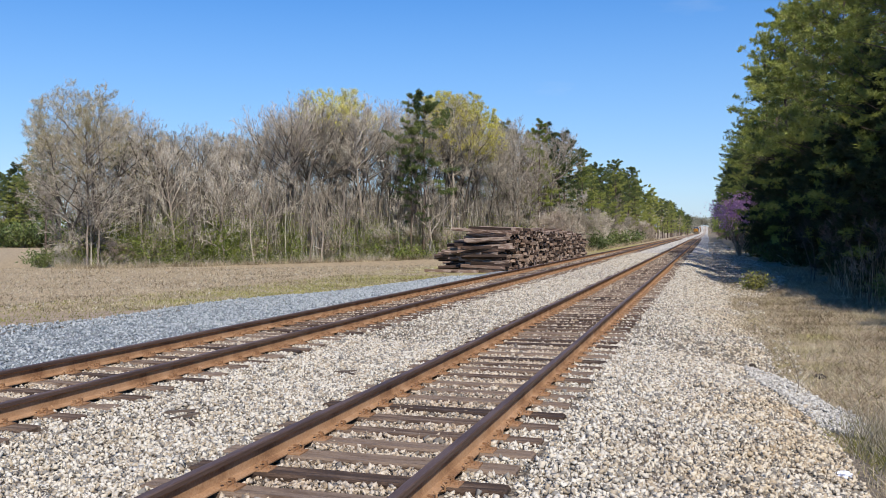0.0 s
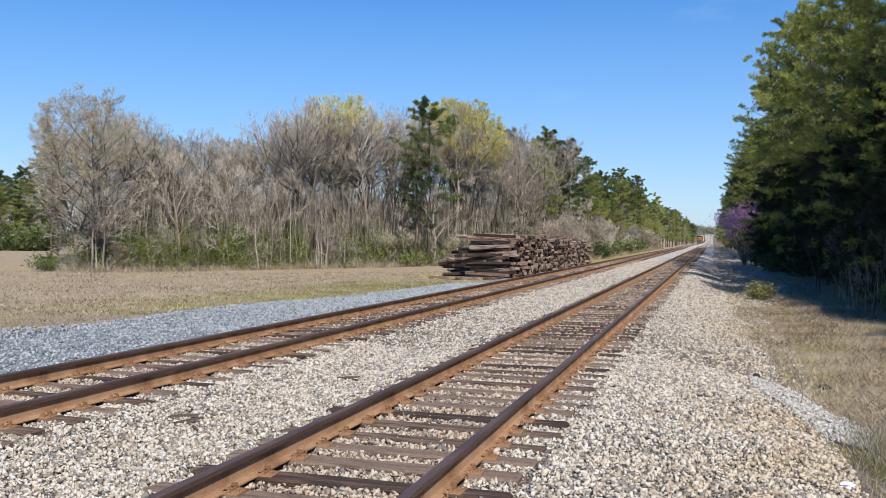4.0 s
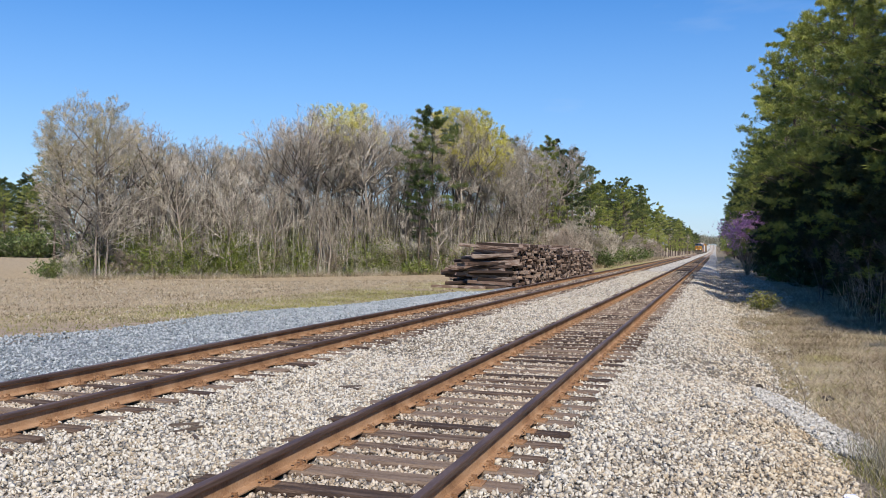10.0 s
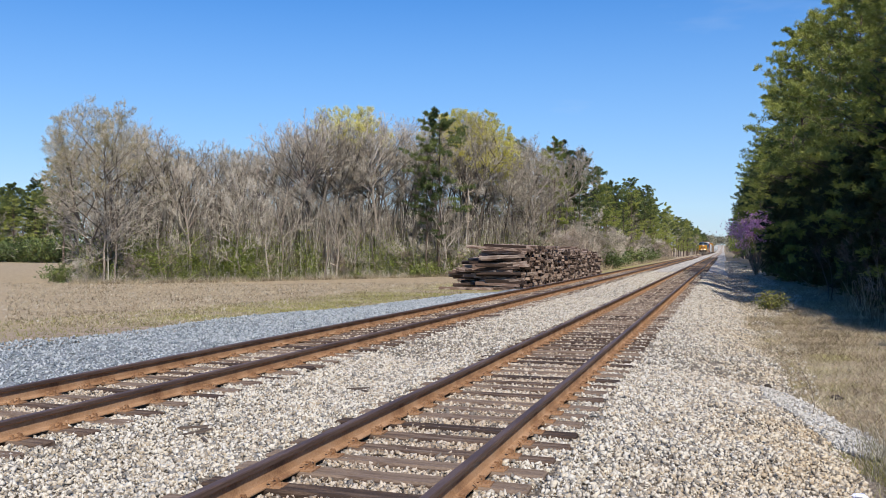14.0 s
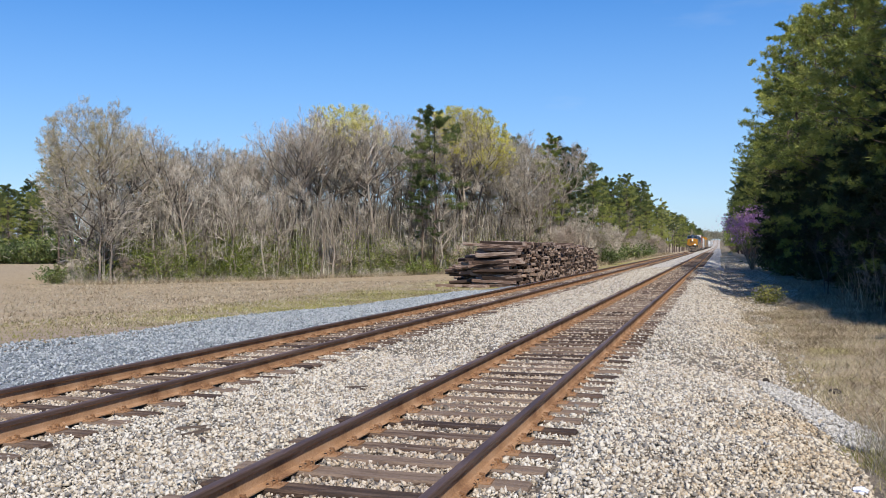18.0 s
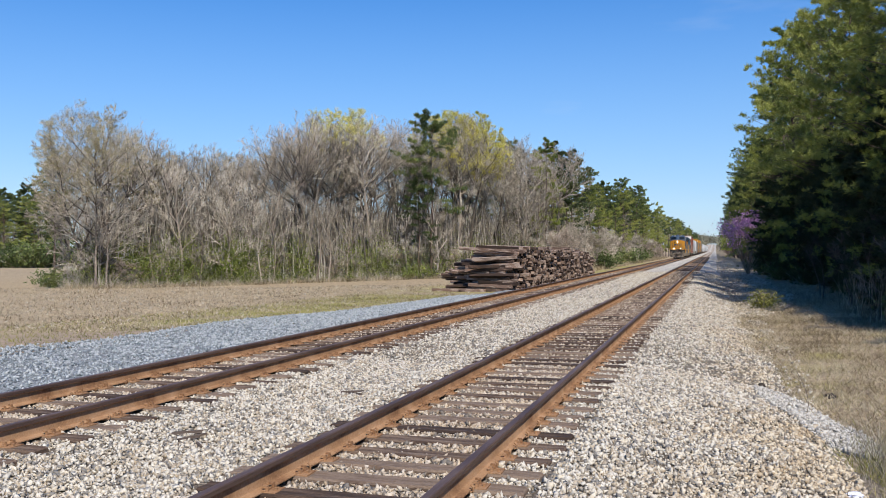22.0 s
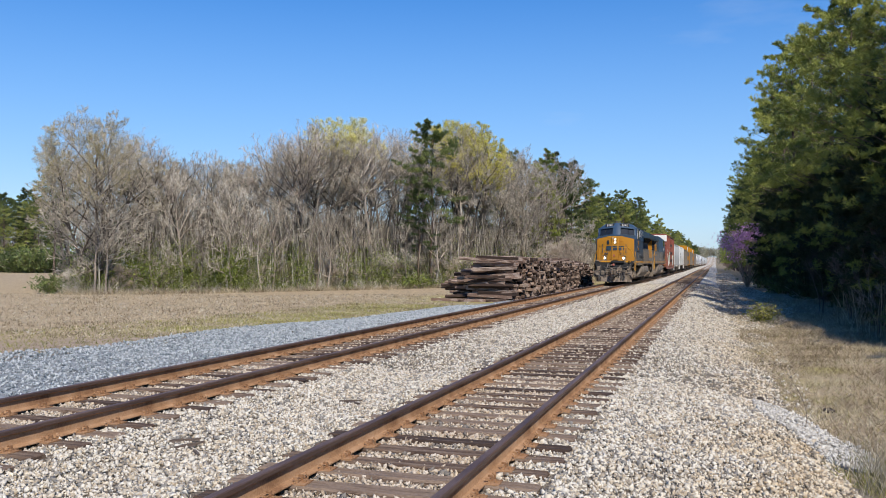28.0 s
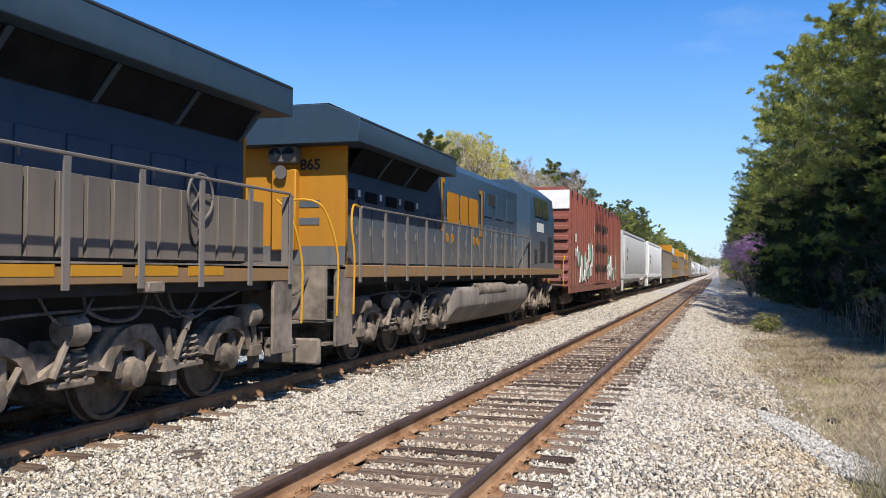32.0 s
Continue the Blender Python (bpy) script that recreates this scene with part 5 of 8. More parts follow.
brush("dry_verge_grass", 81, 62000, verge_place, (0.03, 0.2), m_straw, "flattened dry tan grass on the verge", 0.012, 0.75)
brush("green_verge_grass", 82, 15000, lambda r: (lambda p: (p[0] + 0.15 * r.normal(), p[1]))(verge_place(r)), (0.03, 0.12), m_greengrass, "sparse new green grass on the verge", 0.012, 0.6)
brush("field_stubble", 83, 26000, lambda r: spot(r.uniform(-43, -16), r.uniform(27, 64)), (0.04, 0.16), m_straw, "pale cut stalks of the stubble field", 0.04, 0.5)
brush("field_margin_grass", 84, 16000, lambda r: (lambda y: (between(y, PAD) - r.uniform(0, 7), y))(r.uniform(14, 46)), (0.03, 0.12), m_greengrass, "short yellow-green grass at the field margin", 0.025, 0.6)


brush("crop_residue", 94, 5200, lambda r: spot(r.uniform(-44, -15), math.sqrt(r.uniform(28 ** 2, 64 ** 2))), (0.04, 0.13), m_palestem, "pale broken stalks and husks strewn over the stubble", 0.05, 0.9)


def patch(name, n, seed, centre, spread, size, mat, label):
    """A patch of loose stones on the verge."""
    r = np.random.default_rng(seed)
    me = scatter_stones(name, n, size, lambda y: (centre[0] - spread[0] * np.sqrt(np.clip(1 - ((y - centre[1]) / spread[1]) ** 2, 0.02, 1)), centre[0] + spread[0] * np.sqrt(np.clip(1 - ((y - centre[1]) / spread[1]) ** 2, 0.02, 1))),
                        (centre[1] - spread[1], centre[1] + spread[1]), mat, seed, "block", lambda x, y: max(land(x, y), bed(x, y)) + 0.01, label)
    return me


scatter_stones("spilled_gravel", 5200, (0.012, 0.032), lambda y: (1.62 - (y - 10.8) * 0.205 - 0.44 * np.sqrt(np.clip(1 - ((y - 12.9) / 2.2) ** 2, 0.02, 1)), 1.62 - (y - 10.8) * 0.205 + 0.36 * np.sqrt(np.clip(1 - ((y - 12.9) / 2.2) ** 2, 0.02, 1))),
               (10.7, 15.1), m_spill, 85, "block", lambda x, y: max(land(x, y), bed(x, y)) + 0.02, "pale spilled gravel on the grass verge")
patch("scattered_stones", 1500, 86, (1.15, 22.0), (0.5, 9.0), (0.012, 0.035), m_stone, "stones strewn through the dry grass")
brush("verge_weeds", 87, 650, lambda r: (1.78 + 0.2 * r.normal(), 10.4 + 0.45 * r.normal()), (0.1, 0.5), m_thicket, "tangle of dry grey weed stems", 0.008, 0.5)
brush("verge_weeds", 88, 1100, lambda r: (1.75 + 0.25 * r.normal(), 10.2 + 0.6 * r.normal()), (0.04, 0.2), m_greengrass, "green weeds at the gravel's edge", 0.014, 0.6)
brush("verge_weeds", 89, 260, lambda r: (1.05 + 0.12 * r.normal(), 11.4 + 0.35 * r.normal()), (0.03, 0.1), m_greengrass, "small tuft of green weeds in the gravel", 0.014, 0.7)
brush("dry_weed_stalks", 90, 140, lambda r: (r.uniform(4.3, 5.6), r.uniform(29, 39)), (0.8, 2.2), m_straw, "tall dry weed stalks before the dark wood", 0.022, 0.22)
# the pines' shade is put into the brush by its dark stem and twig colour
dead_brush = bare_tree(37, 3.4, "leafless dead brush in the shade of the pines", twigs=1, low=0.1, wide=1.2, category="shrub", group="dead brush before the near wood", limbs=7, stems=2, bark=m_bark_dark, fine=m_bark_dark)
for x, y, s in ((4.9, 31, 0.8), (5.6, 34.5, 1.0), (5.0, 38, 0.9), (5.9, 36, 1.1), (4.7, 45, 0.9), (6.6, 41, 1.4)):
    grove.put(dead_brush, x, y, s, rt.uniform(0, 360))
brush("shaded_litter", 92, 6000, lambda r: (r.uniform(2.4, 7.5), r.uniform(24, 60)), (0.05, 0.3), m_straw, "dead grass and litter at the wood's foot", 0.02, 0.8)

olive = shrub(64, 0.75, "low olive-green bush in the dry verge grass", m_greengrass, 700, "shrub", "", 0.05)
olive.matrix_basis = pose(1.7, 36.5, land(1.7, 36.5) - 0.03) @ Matrix.Scale(1.3, 4)
twig = Shape()
twig.bend([(0, 0, 0), (0.03, 0.02, 0.2), (-0.02, 0.04, 0.42), (-0.12, 0.05, 0.62)], 0.005, 5)
twig.bend([(-0.02, 0.04, 0.42), (-0.10, 0.02, 0.5), (-0.16, 0.0, 0.54)], 0.003, 4)
solo("dead_stem", twig, m_bark, "single thin dead stem standing in the gravel", "plant stem", m=pose(1.18, 13.2, bed(1.18, 13.2) - 0.02))


def lump(name, seed, size, mat, label, category, m, sharp=0.35):
    """A crumpled or broken lump."""
    bm = bmesh.new()
    bmesh.ops.create_icosphere(bm, subdivisions=3, radius=1.0)
    for v in bm.verts:
        k = 1 + sharp * noise.noise(v.co * 2.1 + Vector((seed, 0, 0))) + sharp * 0.6 * noise.noise(v.co * 5 + Vector((0, seed, 0)))
        v.co = Vector((v.co.x * size[0], v.co.y * size[1], v.co.z * size[2])) * k
    me = bpy.data.meshes.new(name)
    bm.to_mesh(me)
    bm.free()
    me.materials.append(mat)
    return solo(name, me, None, label, category, m=m)


m_bag = material("crumpled_plastic", [(0.45, 0.47, 0.62), (0.62, 0.64, 0.74), (0.75, 0.76, 0.80)], 0.35, 0, 12, 60, 0.3, 0.004)
m_clod = material("dark_clod", [(0.03, 0.024, 0.02), (0.07, 0.055, 0.042)], 0.95, 0, 20, 80, 0.5, 0.01)
lump("litter_bag", 3.0, (0.075, 0.05, 0.035), m_bag, "crumpled pale blue-white plastic litter on the verge", "litter", pose(1.2, 8.9, max(land(1.2, 8.9), bed(1.2, 8.9)) + 0.02, 0, 0, 20), 0.6)
lump("clod", 8.0, (0.09, 0.06, 0.05), m_clod, "dark clod of earth in the dry grass", "clod", pose(1.72, 15.3, land(1.72, 15.3) + 0.03))
lump("clod", 5.0, (0.06, 0.05, 0.05), m_clod, "small dark clod on the ballast shoulder", "clod", pose(0.72, 15.6, bed(0.72, 15.6) + 0.02))
# broken wood between the tracks
chip = Shape().loft([[(-0.16, -0.03, 0), (-0.16, 0.03, 0), (-0.16, 0.02, 0.03), (-0.16, -0.02, 0.03)], [(0.16, -0.02, 0.02), (0.16, 0.025, 0.02), (0.16, 0.01, 0.05), (0.16, -0.01, 0.05)]]).mesh("wood_chip", m_tie_old, smooth=False)
for x, y, turn in ((-4.95, 7.95, -50), (-5.15, 8.15, 60), (-5.3, 8.3, 20), (-4.6, 11.2, -40), (-4.7, 11.35, 10)):
    solo("wood_chip", chip, None, "dark splinter of old tie on the ballast", "wood chip", group="wood chips", m=pose(x, y, bed(x, y) + 0.01, 0, 0, turn))


# ---- the train: paints and shared fittings ----
SPEED = 19.6                         # metres a second, towards the camera
START = 28.2 + SPEED * 30.0          # the locomotive's foremost point at 0 s


def paint(name, colour, dirt=(0.20, 0.17, 0.14), low=0.8, high=3.2, amount=0.75, rough=0.5, streak=6.0):
    """Weathered paint: road dirt thick below, thinning upwards, with streaks and stains."""
    mat = bpy.data.materials.new(name)
    mat.use_nodes = True
    nt = mat.node_tree
    nodes, links = nt.nodes, nt.links
    bsdf = nodes["Principled BSDF"]
    co, sep, mp = nodes.new("ShaderNodeTexCoord"), nodes.new("ShaderNodeSeparateXYZ"), nodes.new("ShaderNodeMapping")
    mp.inputs["Scale"].default_value = (streak, streak, 0.6)
    links.new(co.outputs["Object"], sep.inputs[0])
    links.new(co.outputs["Object"], mp.inputs["Vector"])
    n1, n2 = nodes.new("ShaderNodeTexNoise"), nodes.new("ShaderNodeTexNoise")
    n1.inputs["Scale"].default_value, n1.inputs["Detail"].default_value = 1.0, 6
    n2.inputs["Scale"].default_value, n2.inputs["Detail"].default_value = 2.3, 8
    links.new(mp.outputs["Vector"], n1.inputs["Vector"])
    links.new(co.outputs["Object"], n2.inputs["Vector"])
    rng_ = nodes.new("ShaderNodeMapRange")
    for k, v in (("From Min", low), ("From Max", high), ("To Min", 1.0), ("To Max", 0.12)):
        rng_.inputs[k].default_value = v
    links.new(sep.outputs["Z"], rng_.inputs["Value"])

    def calc(op, a, b):
        m = nodes.new("ShaderNodeMath")
        m.operation, m.use_clamp = op, True
        for i, v in enumerate((a, b)):
            if isinstance(v, (int, float)):
                m.inputs[i].default_value = v
            else:
                links.new(v, m.inputs[i])
        return m.outputs[0]

    grime = calc("MULTIPLY", calc("ADD", n1.outputs["Fac"], calc("MULTIPLY", n2.outputs["Fac"], 0.5)), rng_.outputs[0])
    grime = calc("MULTIPLY", grime, amount * 1.35)
    hue = nodes.new("ShaderNodeMixRGB")
    links.new(n2.outputs["Fac"], hue.inputs["Fac"])
    hue.inputs["Color1"].default_value = (*[c * 0.82 for c in colour], 1)
    hue.inputs["Color2"].default_value = (*[min(1, c * 1.2) for c in colour], 1)
    mix = nodes.new("ShaderNodeMixRGB")
    links.new(grime, mix.inputs["Fac"])
    links.new(hue.outputs["Color"], mix.inputs["Color1"])
    mix.inputs["Color2"].default_value = (*dirt, 1)
    links.new(mix.outputs["Color"], bsdf.inputs["Base Color"])
    r = nodes.new("ShaderNodeMapRange")
    r.inputs["To Min"].default_value, r.inputs["To Max"].default_value = rough, 0.9
    links.new(grime, r.inputs["Value"])
    links.new(r.outputs[0], bsdf.inputs["Roughness"])
    bsdf.inputs["Specular IOR Level"].default_value = 0.28
    return mat


m_blue = paint("faded_blue_paint", (0.012, 0.044, 0.095), (0.135, 0.122, 0.106), 1.4, 3.1, 0.8)
m_bluetop = paint("dark_blue_roof_paint", (0.013, 0.038, 0.066), (0.055, 0.062, 0.068), 1.0, 6.0, 0.45)
m_hood2 = paint("faded_blue_paint_of_older_unit", (0.018, 0.055, 0.10), (0.145, 0.128, 0.108), 1.6, 3.4, 0.85)
m_orange = paint("orange_yellow_paint", (0.44, 0.19, 0.007), (0.17, 0.09, 0.03), 0.6, 4.8, 0.5, 0.55)
m_stripe = paint("yellow_reflective_stripe", (0.52, 0.24, 0.010), (0.25, 0.14, 0.05), 0.5, 3.0, 0.35, 0.45)
m_dirtystripe = paint("dirty_orange_sill", (0.32, 0.165, 0.035), (0.20, 0.135, 0.085), 1.0, 3.0, 0.9, 0.7)
m_yellow = paint("yellow_handrail_paint", (0.50, 0.25, 0.012), (0.28, 0.18, 0.07), 0.2, 3.0, 0.35, 0.5)
m_grime = material("road_dirt_on_steel", [(0.085, 0.069, 0.054), (0.185, 0.15, 0.118), (0.28, 0.23, 0.184)], 0.9, 0.0, 1.6, 9, 0.12, 0.006)
m_tankdust = material("dusty_tank_steel", [(0.12, 0.10, 0.085), (0.20, 0.172, 0.148), (0.28, 0.245, 0.21)], 0.85, 0.0, 1.4, 30, 0.2, 0.008, (1, 1, 0.5))
m_gear = material("dusty_running_gear", [(0.045, 0.035, 0.027), (0.16, 0.126, 0.096), (0.30, 0.24, 0.185)], 0.85, 0.1, 2.0, 11, 0.15, 0.008)
m_black = material("black_steel", [(0.012, 0.012, 0.013), (0.03, 0.028, 0.027)], 0.8, 0.0, 3, 30, 0.2, 0.005)
m_dark = material("dark_intake", [(0.006, 0.007, 0.009), (0.014, 0.015, 0.017)], 0.9, 0.0, 3, 30, 0.1, 0.005, spec=0.08)
m_greyrail = paint("grey_handrail", (0.10, 0.10, 0.10), (0.205, 0.172, 0.142), 0.5, 4.0, 0.9, 0.6)
m_panel = paint("dust_browned_panel", (0.07, 0.068, 0.065), (0.18, 0.15, 0.122), 1.2, 3.6, 0.95, 0.7)
m_wheel = material("wheel_steel", [(0.04, 0.033, 0.03), (0.09, 0.075, 0.065), (0.15, 0.125, 0.11)], 0.6, 0.5, 4, 40, 0.15, 0.004)
m_hose = material("rubber_hose", [(0.04, 0.037, 0.035), (0.14, 0.125, 0.112)], 0.8, 0.0, 6, 40, 0.2, 0.004)
m_white = paint("white_paint", (0.75, 0.75, 0.73), (0.4, 0.36, 0.3), 0.4, 6.0, 0.45)
m_slat = material("rusty_louvre", [(0.10, 0.05, 0.03), (0.20, 0.11, 0.06)], 0.8, 0.1, 5, 40, 0.2, 0.004)
m_red = paint("red_paint", (0.34, 0.06, 0.04), (0.25, 0.15, 0.11), 0.5, 4.0, 0.6)
m_pane = material("dark_window_glass", [(0.010, 0.013, 0.018), (0.02, 0.025, 0.03)], 0.06, 0.0, 1, 3, 0, spec=0.45)
m_lamp = glow("lit_headlight", (1.0, 0.93, 0.80), 22.0)
m_chrome = material("lamp_reflector", [(0.5, 0.5, 0.5), (0.7, 0.7, 0.7)], 0.25, 1.0, 5, 30, 0)
m_boxcar = paint("red_brown_boxcar_paint", (0.21, 0.052, 0.038), (0.20, 0.12, 0.09), 0.3, 6.0, 0.6, 0.65, 3.0)
m_hopper = paint("light_grey_hopper_paint", (0.50, 0.52, 0.54), (0.34, 0.32, 0.29), 0.3, 4.5, 0.7, 0.6, 2.0)
m_hopper_w = paint("white_hopper_paint", (0.72, 0.73, 0.73), (0.42, 0.40, 0.36), 0.3, 4.5, 0.5, 0.6, 2.0)
m_hopper_d = paint("dull_brown_grey_car_paint", (0.13, 0.115, 0.10), (0.20, 0.17, 0.14), 0.3, 4.5, 0.8, 0.7, 2.0)
m_tank = paint("black_tank_paint", (0.03, 0.03, 0.032), (0.16, 0.14, 0.12), 0.3, 4.5, 0.7, 0.6, 2.0)
m_wrap = paint("white_lumber_wrap", (0.72, 0.72, 0.70), (0.5, 0.48, 0.44), 0.3, 6.0, 0.3, 0.5, 2.0)
m_graffiti = paint("white_graffiti_paint", (0.62, 0.65, 0.62), (0.35, 0.3, 0.26), 0.3, 4.0, 0.4, 0.6)
m_graffiti_g = paint("green_graffiti_paint", (0.10, 0.24, 0.16), (0.3, 0.25, 0.2), 0.3, 4.0, 0.4, 0.6)
m_sticker = paint("pale_placard", (0.60, 0.62, 0.62), (0.4, 0.36, 0.3), 0.3, 5.0, 0.3)


def lettering(text, size, depth=0.006):
    """Raised characters, centred, in the x-z plane."""
    cu = bpy.data.curves.new("lettering", "FONT")
    cu.offset = size * 0.022
    cu.body, cu.size, cu.extrude, cu.align_x, cu.align_y = text, size, depth, "CENTER", "CENTER"
    cu.resolution_u = 3
    ob = new("lettering", cu)
    me = bpy.data.meshes.new_from_object(ob.evaluated_get(bpy.context.evaluated_depsgraph_get()))
    bpy.data.objects.remove(ob)
    me.transform(pose(0, 0, 0, 90))
    return me


def flat(pts, out, thick=0.012):
    """A plate on the corners given, its outer face moved out along out."""
    s = Shape()
    pts, out = [Vector(p) for p in pts], Vector(out)
    s.loft([[p + out * -0.004 for p in pts], [p + out * thick for p in pts]])
    return s


def tile(y0, y1, z0, z1, x, thick=0.012):
    s = Shape()
    return s.box(min(x, x + thick), max(x, x + thick), y0, y1, z0, z1)


def wheelset(parent, y, r=0.53, name="wheelset"):
    s = Shape()
    for sx in (-1, 1):
        s.turned((sx * 0.70, 0, 0), (sx, 0, 0), [(-0.01, r + 0.028), (0.02, r + 0.028), (0.032, r), (0.13, r - 0.008), (0.13, r - 0.06), (0.09, r - 0.075), (0.085, 0.17), (0.14, 0.15), (0.15, 0.10), (0.15, 0.002)], 28)
        for k in range(6):
            a = k * math.tau / 6
            s.cyl((sx * 0.83, math.cos(a) * 0.11, math.sin(a) * 0.11), (sx * 0.86, math.cos(a) * 0.11, math.sin(a) * 0.11), 0.018, 6)
    s.cyl((-0.7, 0, 0), (0.7, 0, 0), 0.09, 10)
    ob = part(name, s, m_wheel, parent)
    ob.location = (0, y, r)
    return ob


def loco_truck(parent, ys, flip=1):
    """A three-axle truck: side frames with sloping arms, axle boxes, dampers, brake cylinders and sanding pipes."""
    y0, ym, y1 = ys
    truck = new("truck")
    truck.empty_display_size = 0.2
    truck.parent = parent
    frame_ = Shape()
    for sx in (-1, 1):
        a, b = sx * 0.98, sx * 1.14
        prof = [(y0 - 0.75, 0.92), (y0 - 0.55, 1.02), (y0 + 0.35, 1.0), (y0 + 0.62, 0.86), (ym - 0.62, 0.80), (ym - 0.40, 1.06), (ym + 0.40, 1.06), (ym + 0.62, 0.80), (y1 - 0.62, 0.86), (y1 - 0.35, 1.0), (y1 + 0.55, 1.02), (y1 + 0.75, 0.92),
                (y1 + 0.75, 0.74), (y1 + 0.42, 0.72), (y1 + 0.30, 0.84), (y1 - 0.30, 0.84), (y1 - 0.52, 0.60), (ym + 0.55, 0.56), (ym + 0.40, 0.78), (ym - 0.40, 0.78), (ym - 0.55, 0.56), (y0 + 0.52, 0.60), (y0 + 0.30, 0.84), (y0 - 0.30, 0.84), (y0 - 0.42, 0.72), (y0 - 0.75, 0.74)]
        frame_.prism("x", prof, min(a, b), max(a, b))
    for y in (y0 - 0.8, (y0 + ym) / 2, (ym + y1) / 2, y1 + 0.8):
        frame_.box(-1.0, 1.0, y - 0.09, y + 0.09, 0.70, 0.95)
    part("side_frame", frame_, m_gear, truck, "dusty cast truck frame", bevel=0.02)
    for sx in (-1, 1):
        lo, hi = min(sx * 1.13, sx * 1.21), max(sx * 1.13, sx * 1.21)
        for y in ys:
            # a cast yoke arches over each axle and runs out into sloping shoulders
            turns = [radians(a) for a in range(10, 171, 20)]
            outer = [(y - 0.84, 0.80)] + [(y - 0.56 * math.cos(t), 0.55 + 0.52 * math.sin(t)) for t in turns] + [(y + 0.84, 0.80)]
            inner = [(y - 0.86, 0.66)] + [(y - 0.43 * math.cos(t), 0.53 + 0.38 * math.sin(t)) for t in turns] + [(y + 0.86, 0.66)]
            yoke = Shape().loft([[(lo, *o), (hi, *o), (hi, *i), (lo, *i)] for o, i in zip(outer, inner)])
            part("axle_yoke", yoke, m_gear, truck)
        for y in ((y0 + ym) / 2, (ym + y1) / 2):
            coil = Shape()
            for k in (-0.13, 0.13):
                coil.tube([(sx * 1.17 + 0.075 * math.cos(t), y + k + 0.075 * math.sin(t), 0.58 + 0.30 * t / 25) for t in np.linspace(0, 25, 42)], 0.017, 4)
            part("suspension_spring", coil, m_grime, truck)
            part("spring_plank", Shape().box(lo, hi + 0.03 * max(sx, 0), y - 0.30, y + 0.30, 0.50, 0.57), m_gear, truck, bevel=0.015)
            part("damper", Shape().cyl((sx * 1.25, y - 0.34, 0.62), (sx * 1.25, y - 0.06, 1.10), 0.04, 8).cyl((sx * 1.25, y - 0.14, 0.96), (sx * 1.25, y - 0.04, 1.14), 0.055, 8), m_grime, truck)
        for q, w in ((y0 + 0.4, 0.85), (ym + 0.15, 0.95)):
            chain = Shape()
            for k in range(15):
                t = k / 14
                p = Vector((sx * 1.30, q + w * t, 1.46 - 0.34 * 4 * t * (1 - t)))
                e = Vector((0, w / 14 * 0.62, -0.34 * 4 * (1 - 2 * t) / 14 * 0.62))
                o = Vector((sx * 0.016 if k % 2 else 0, 0, 0 if k % 2 else 0.016))
                chain.tube([p - e, p + o, p + e, p - o, p - e], 0.009, 4)
            part("chain", chain, m_hose, truck)
    for y in ys:
        part("traction_motor", Shape().box(-0.60, 0.60, y - 0.42, y + 0.10, 0.24, 0.92).cyl((-0.58, y - 0.1, 0.5), (0.58, y - 0.1, 0.5), 0.38, 12), m_gear, truck)
        for sx in (-1, 1):
            box = Shape()
            box.turned((sx * 1.0, y, 0.53), (sx, 0, 0), [(0, 0.19), (0.14, 0.19), (0.20, 0.15), (0.24, 0.15), (0.27, 0.07), (0.27, 0.005)], 12)
            box.box(min(sx * 0.98, sx * 1.16), max(sx * 0.98, sx * 1.16), y - 0.26, y + 0.26, 0.50, 0.66)
            for k in (-0.2, 0.2):
                box.cyl((sx * 1.08, y + k, 0.62), (sx * 1.08, y + k, 0.86), 0.075, 10)
            box.cyl((sx * 1.22, y + 0.10, 0.50), (sx * 1.22, y + 0.30, 0.76), 0.035, 6)
            part("axle_box", box, m_gear, truck)
    for sx in (-1, 1):
        for y, d in ((y0 - 0.50, -1), (y1 + 0.5, 1), ((y0 + ym) / 2, 1)):
            c = Shape()
            c.turned((sx * 1.20, y - 0.16, 1.06), (0, 1, 0), [(-0.02, 0.02), (0, 0.15), (0.24, 0.165), (0.30, 0.12), (0.32, 0.04), (0.55, 0.035), (0.55, 0.004)], 12)
            part("brake_cylinder", c, m_grime, truck)
        for y, d in ((y0, -1), (ym, 1), (y1, 1)):
            c = Shape()
            c.cyl((sx * 1.20, y + d * 0.55, 1.0), (sx * 1.20, y + d * 0.66, 0.62), 0.045, 8)
            c.box(min(sx * 1.05, sx * 1.25), max(sx * 1.05, sx * 1.25), y + d * 0.62 - 0.14, y + d * 0.62 + 0.14, 0.50, 0.64)
            c.box(min(sx * 1.08, sx * 1.2), max(sx * 1.08, sx * 1.2), y + d * 0.72 - 0.06, y + d * 0.72 + 0.06, 0.32, 0.55)
            part("brake_rigging", c, m_grime, truck)
        pipe = Shape()
        pipe.bend([(sx * 1.22, y0 - 0.7, 1.16), (sx * 1.24, y0 + 0.3, 1.24), (sx * 1.24, ym, 1.26), (sx * 1.22, ym + 0.8, 1.18), (sx * 1.2, y1 + 0.6, 1.2)], 0.018, 5)
        pipe.bend([(sx * 1.25, ym - 0.95, 1.45), (sx * 1.27, ym - 0.9, 1.25), (sx * 1.28, ym - 0.5, 1.13), (sx * 1.28, ym - 0.1, 1.18), (sx * 1.27, ym + 0.1, 1.45)], 0.022, 6)
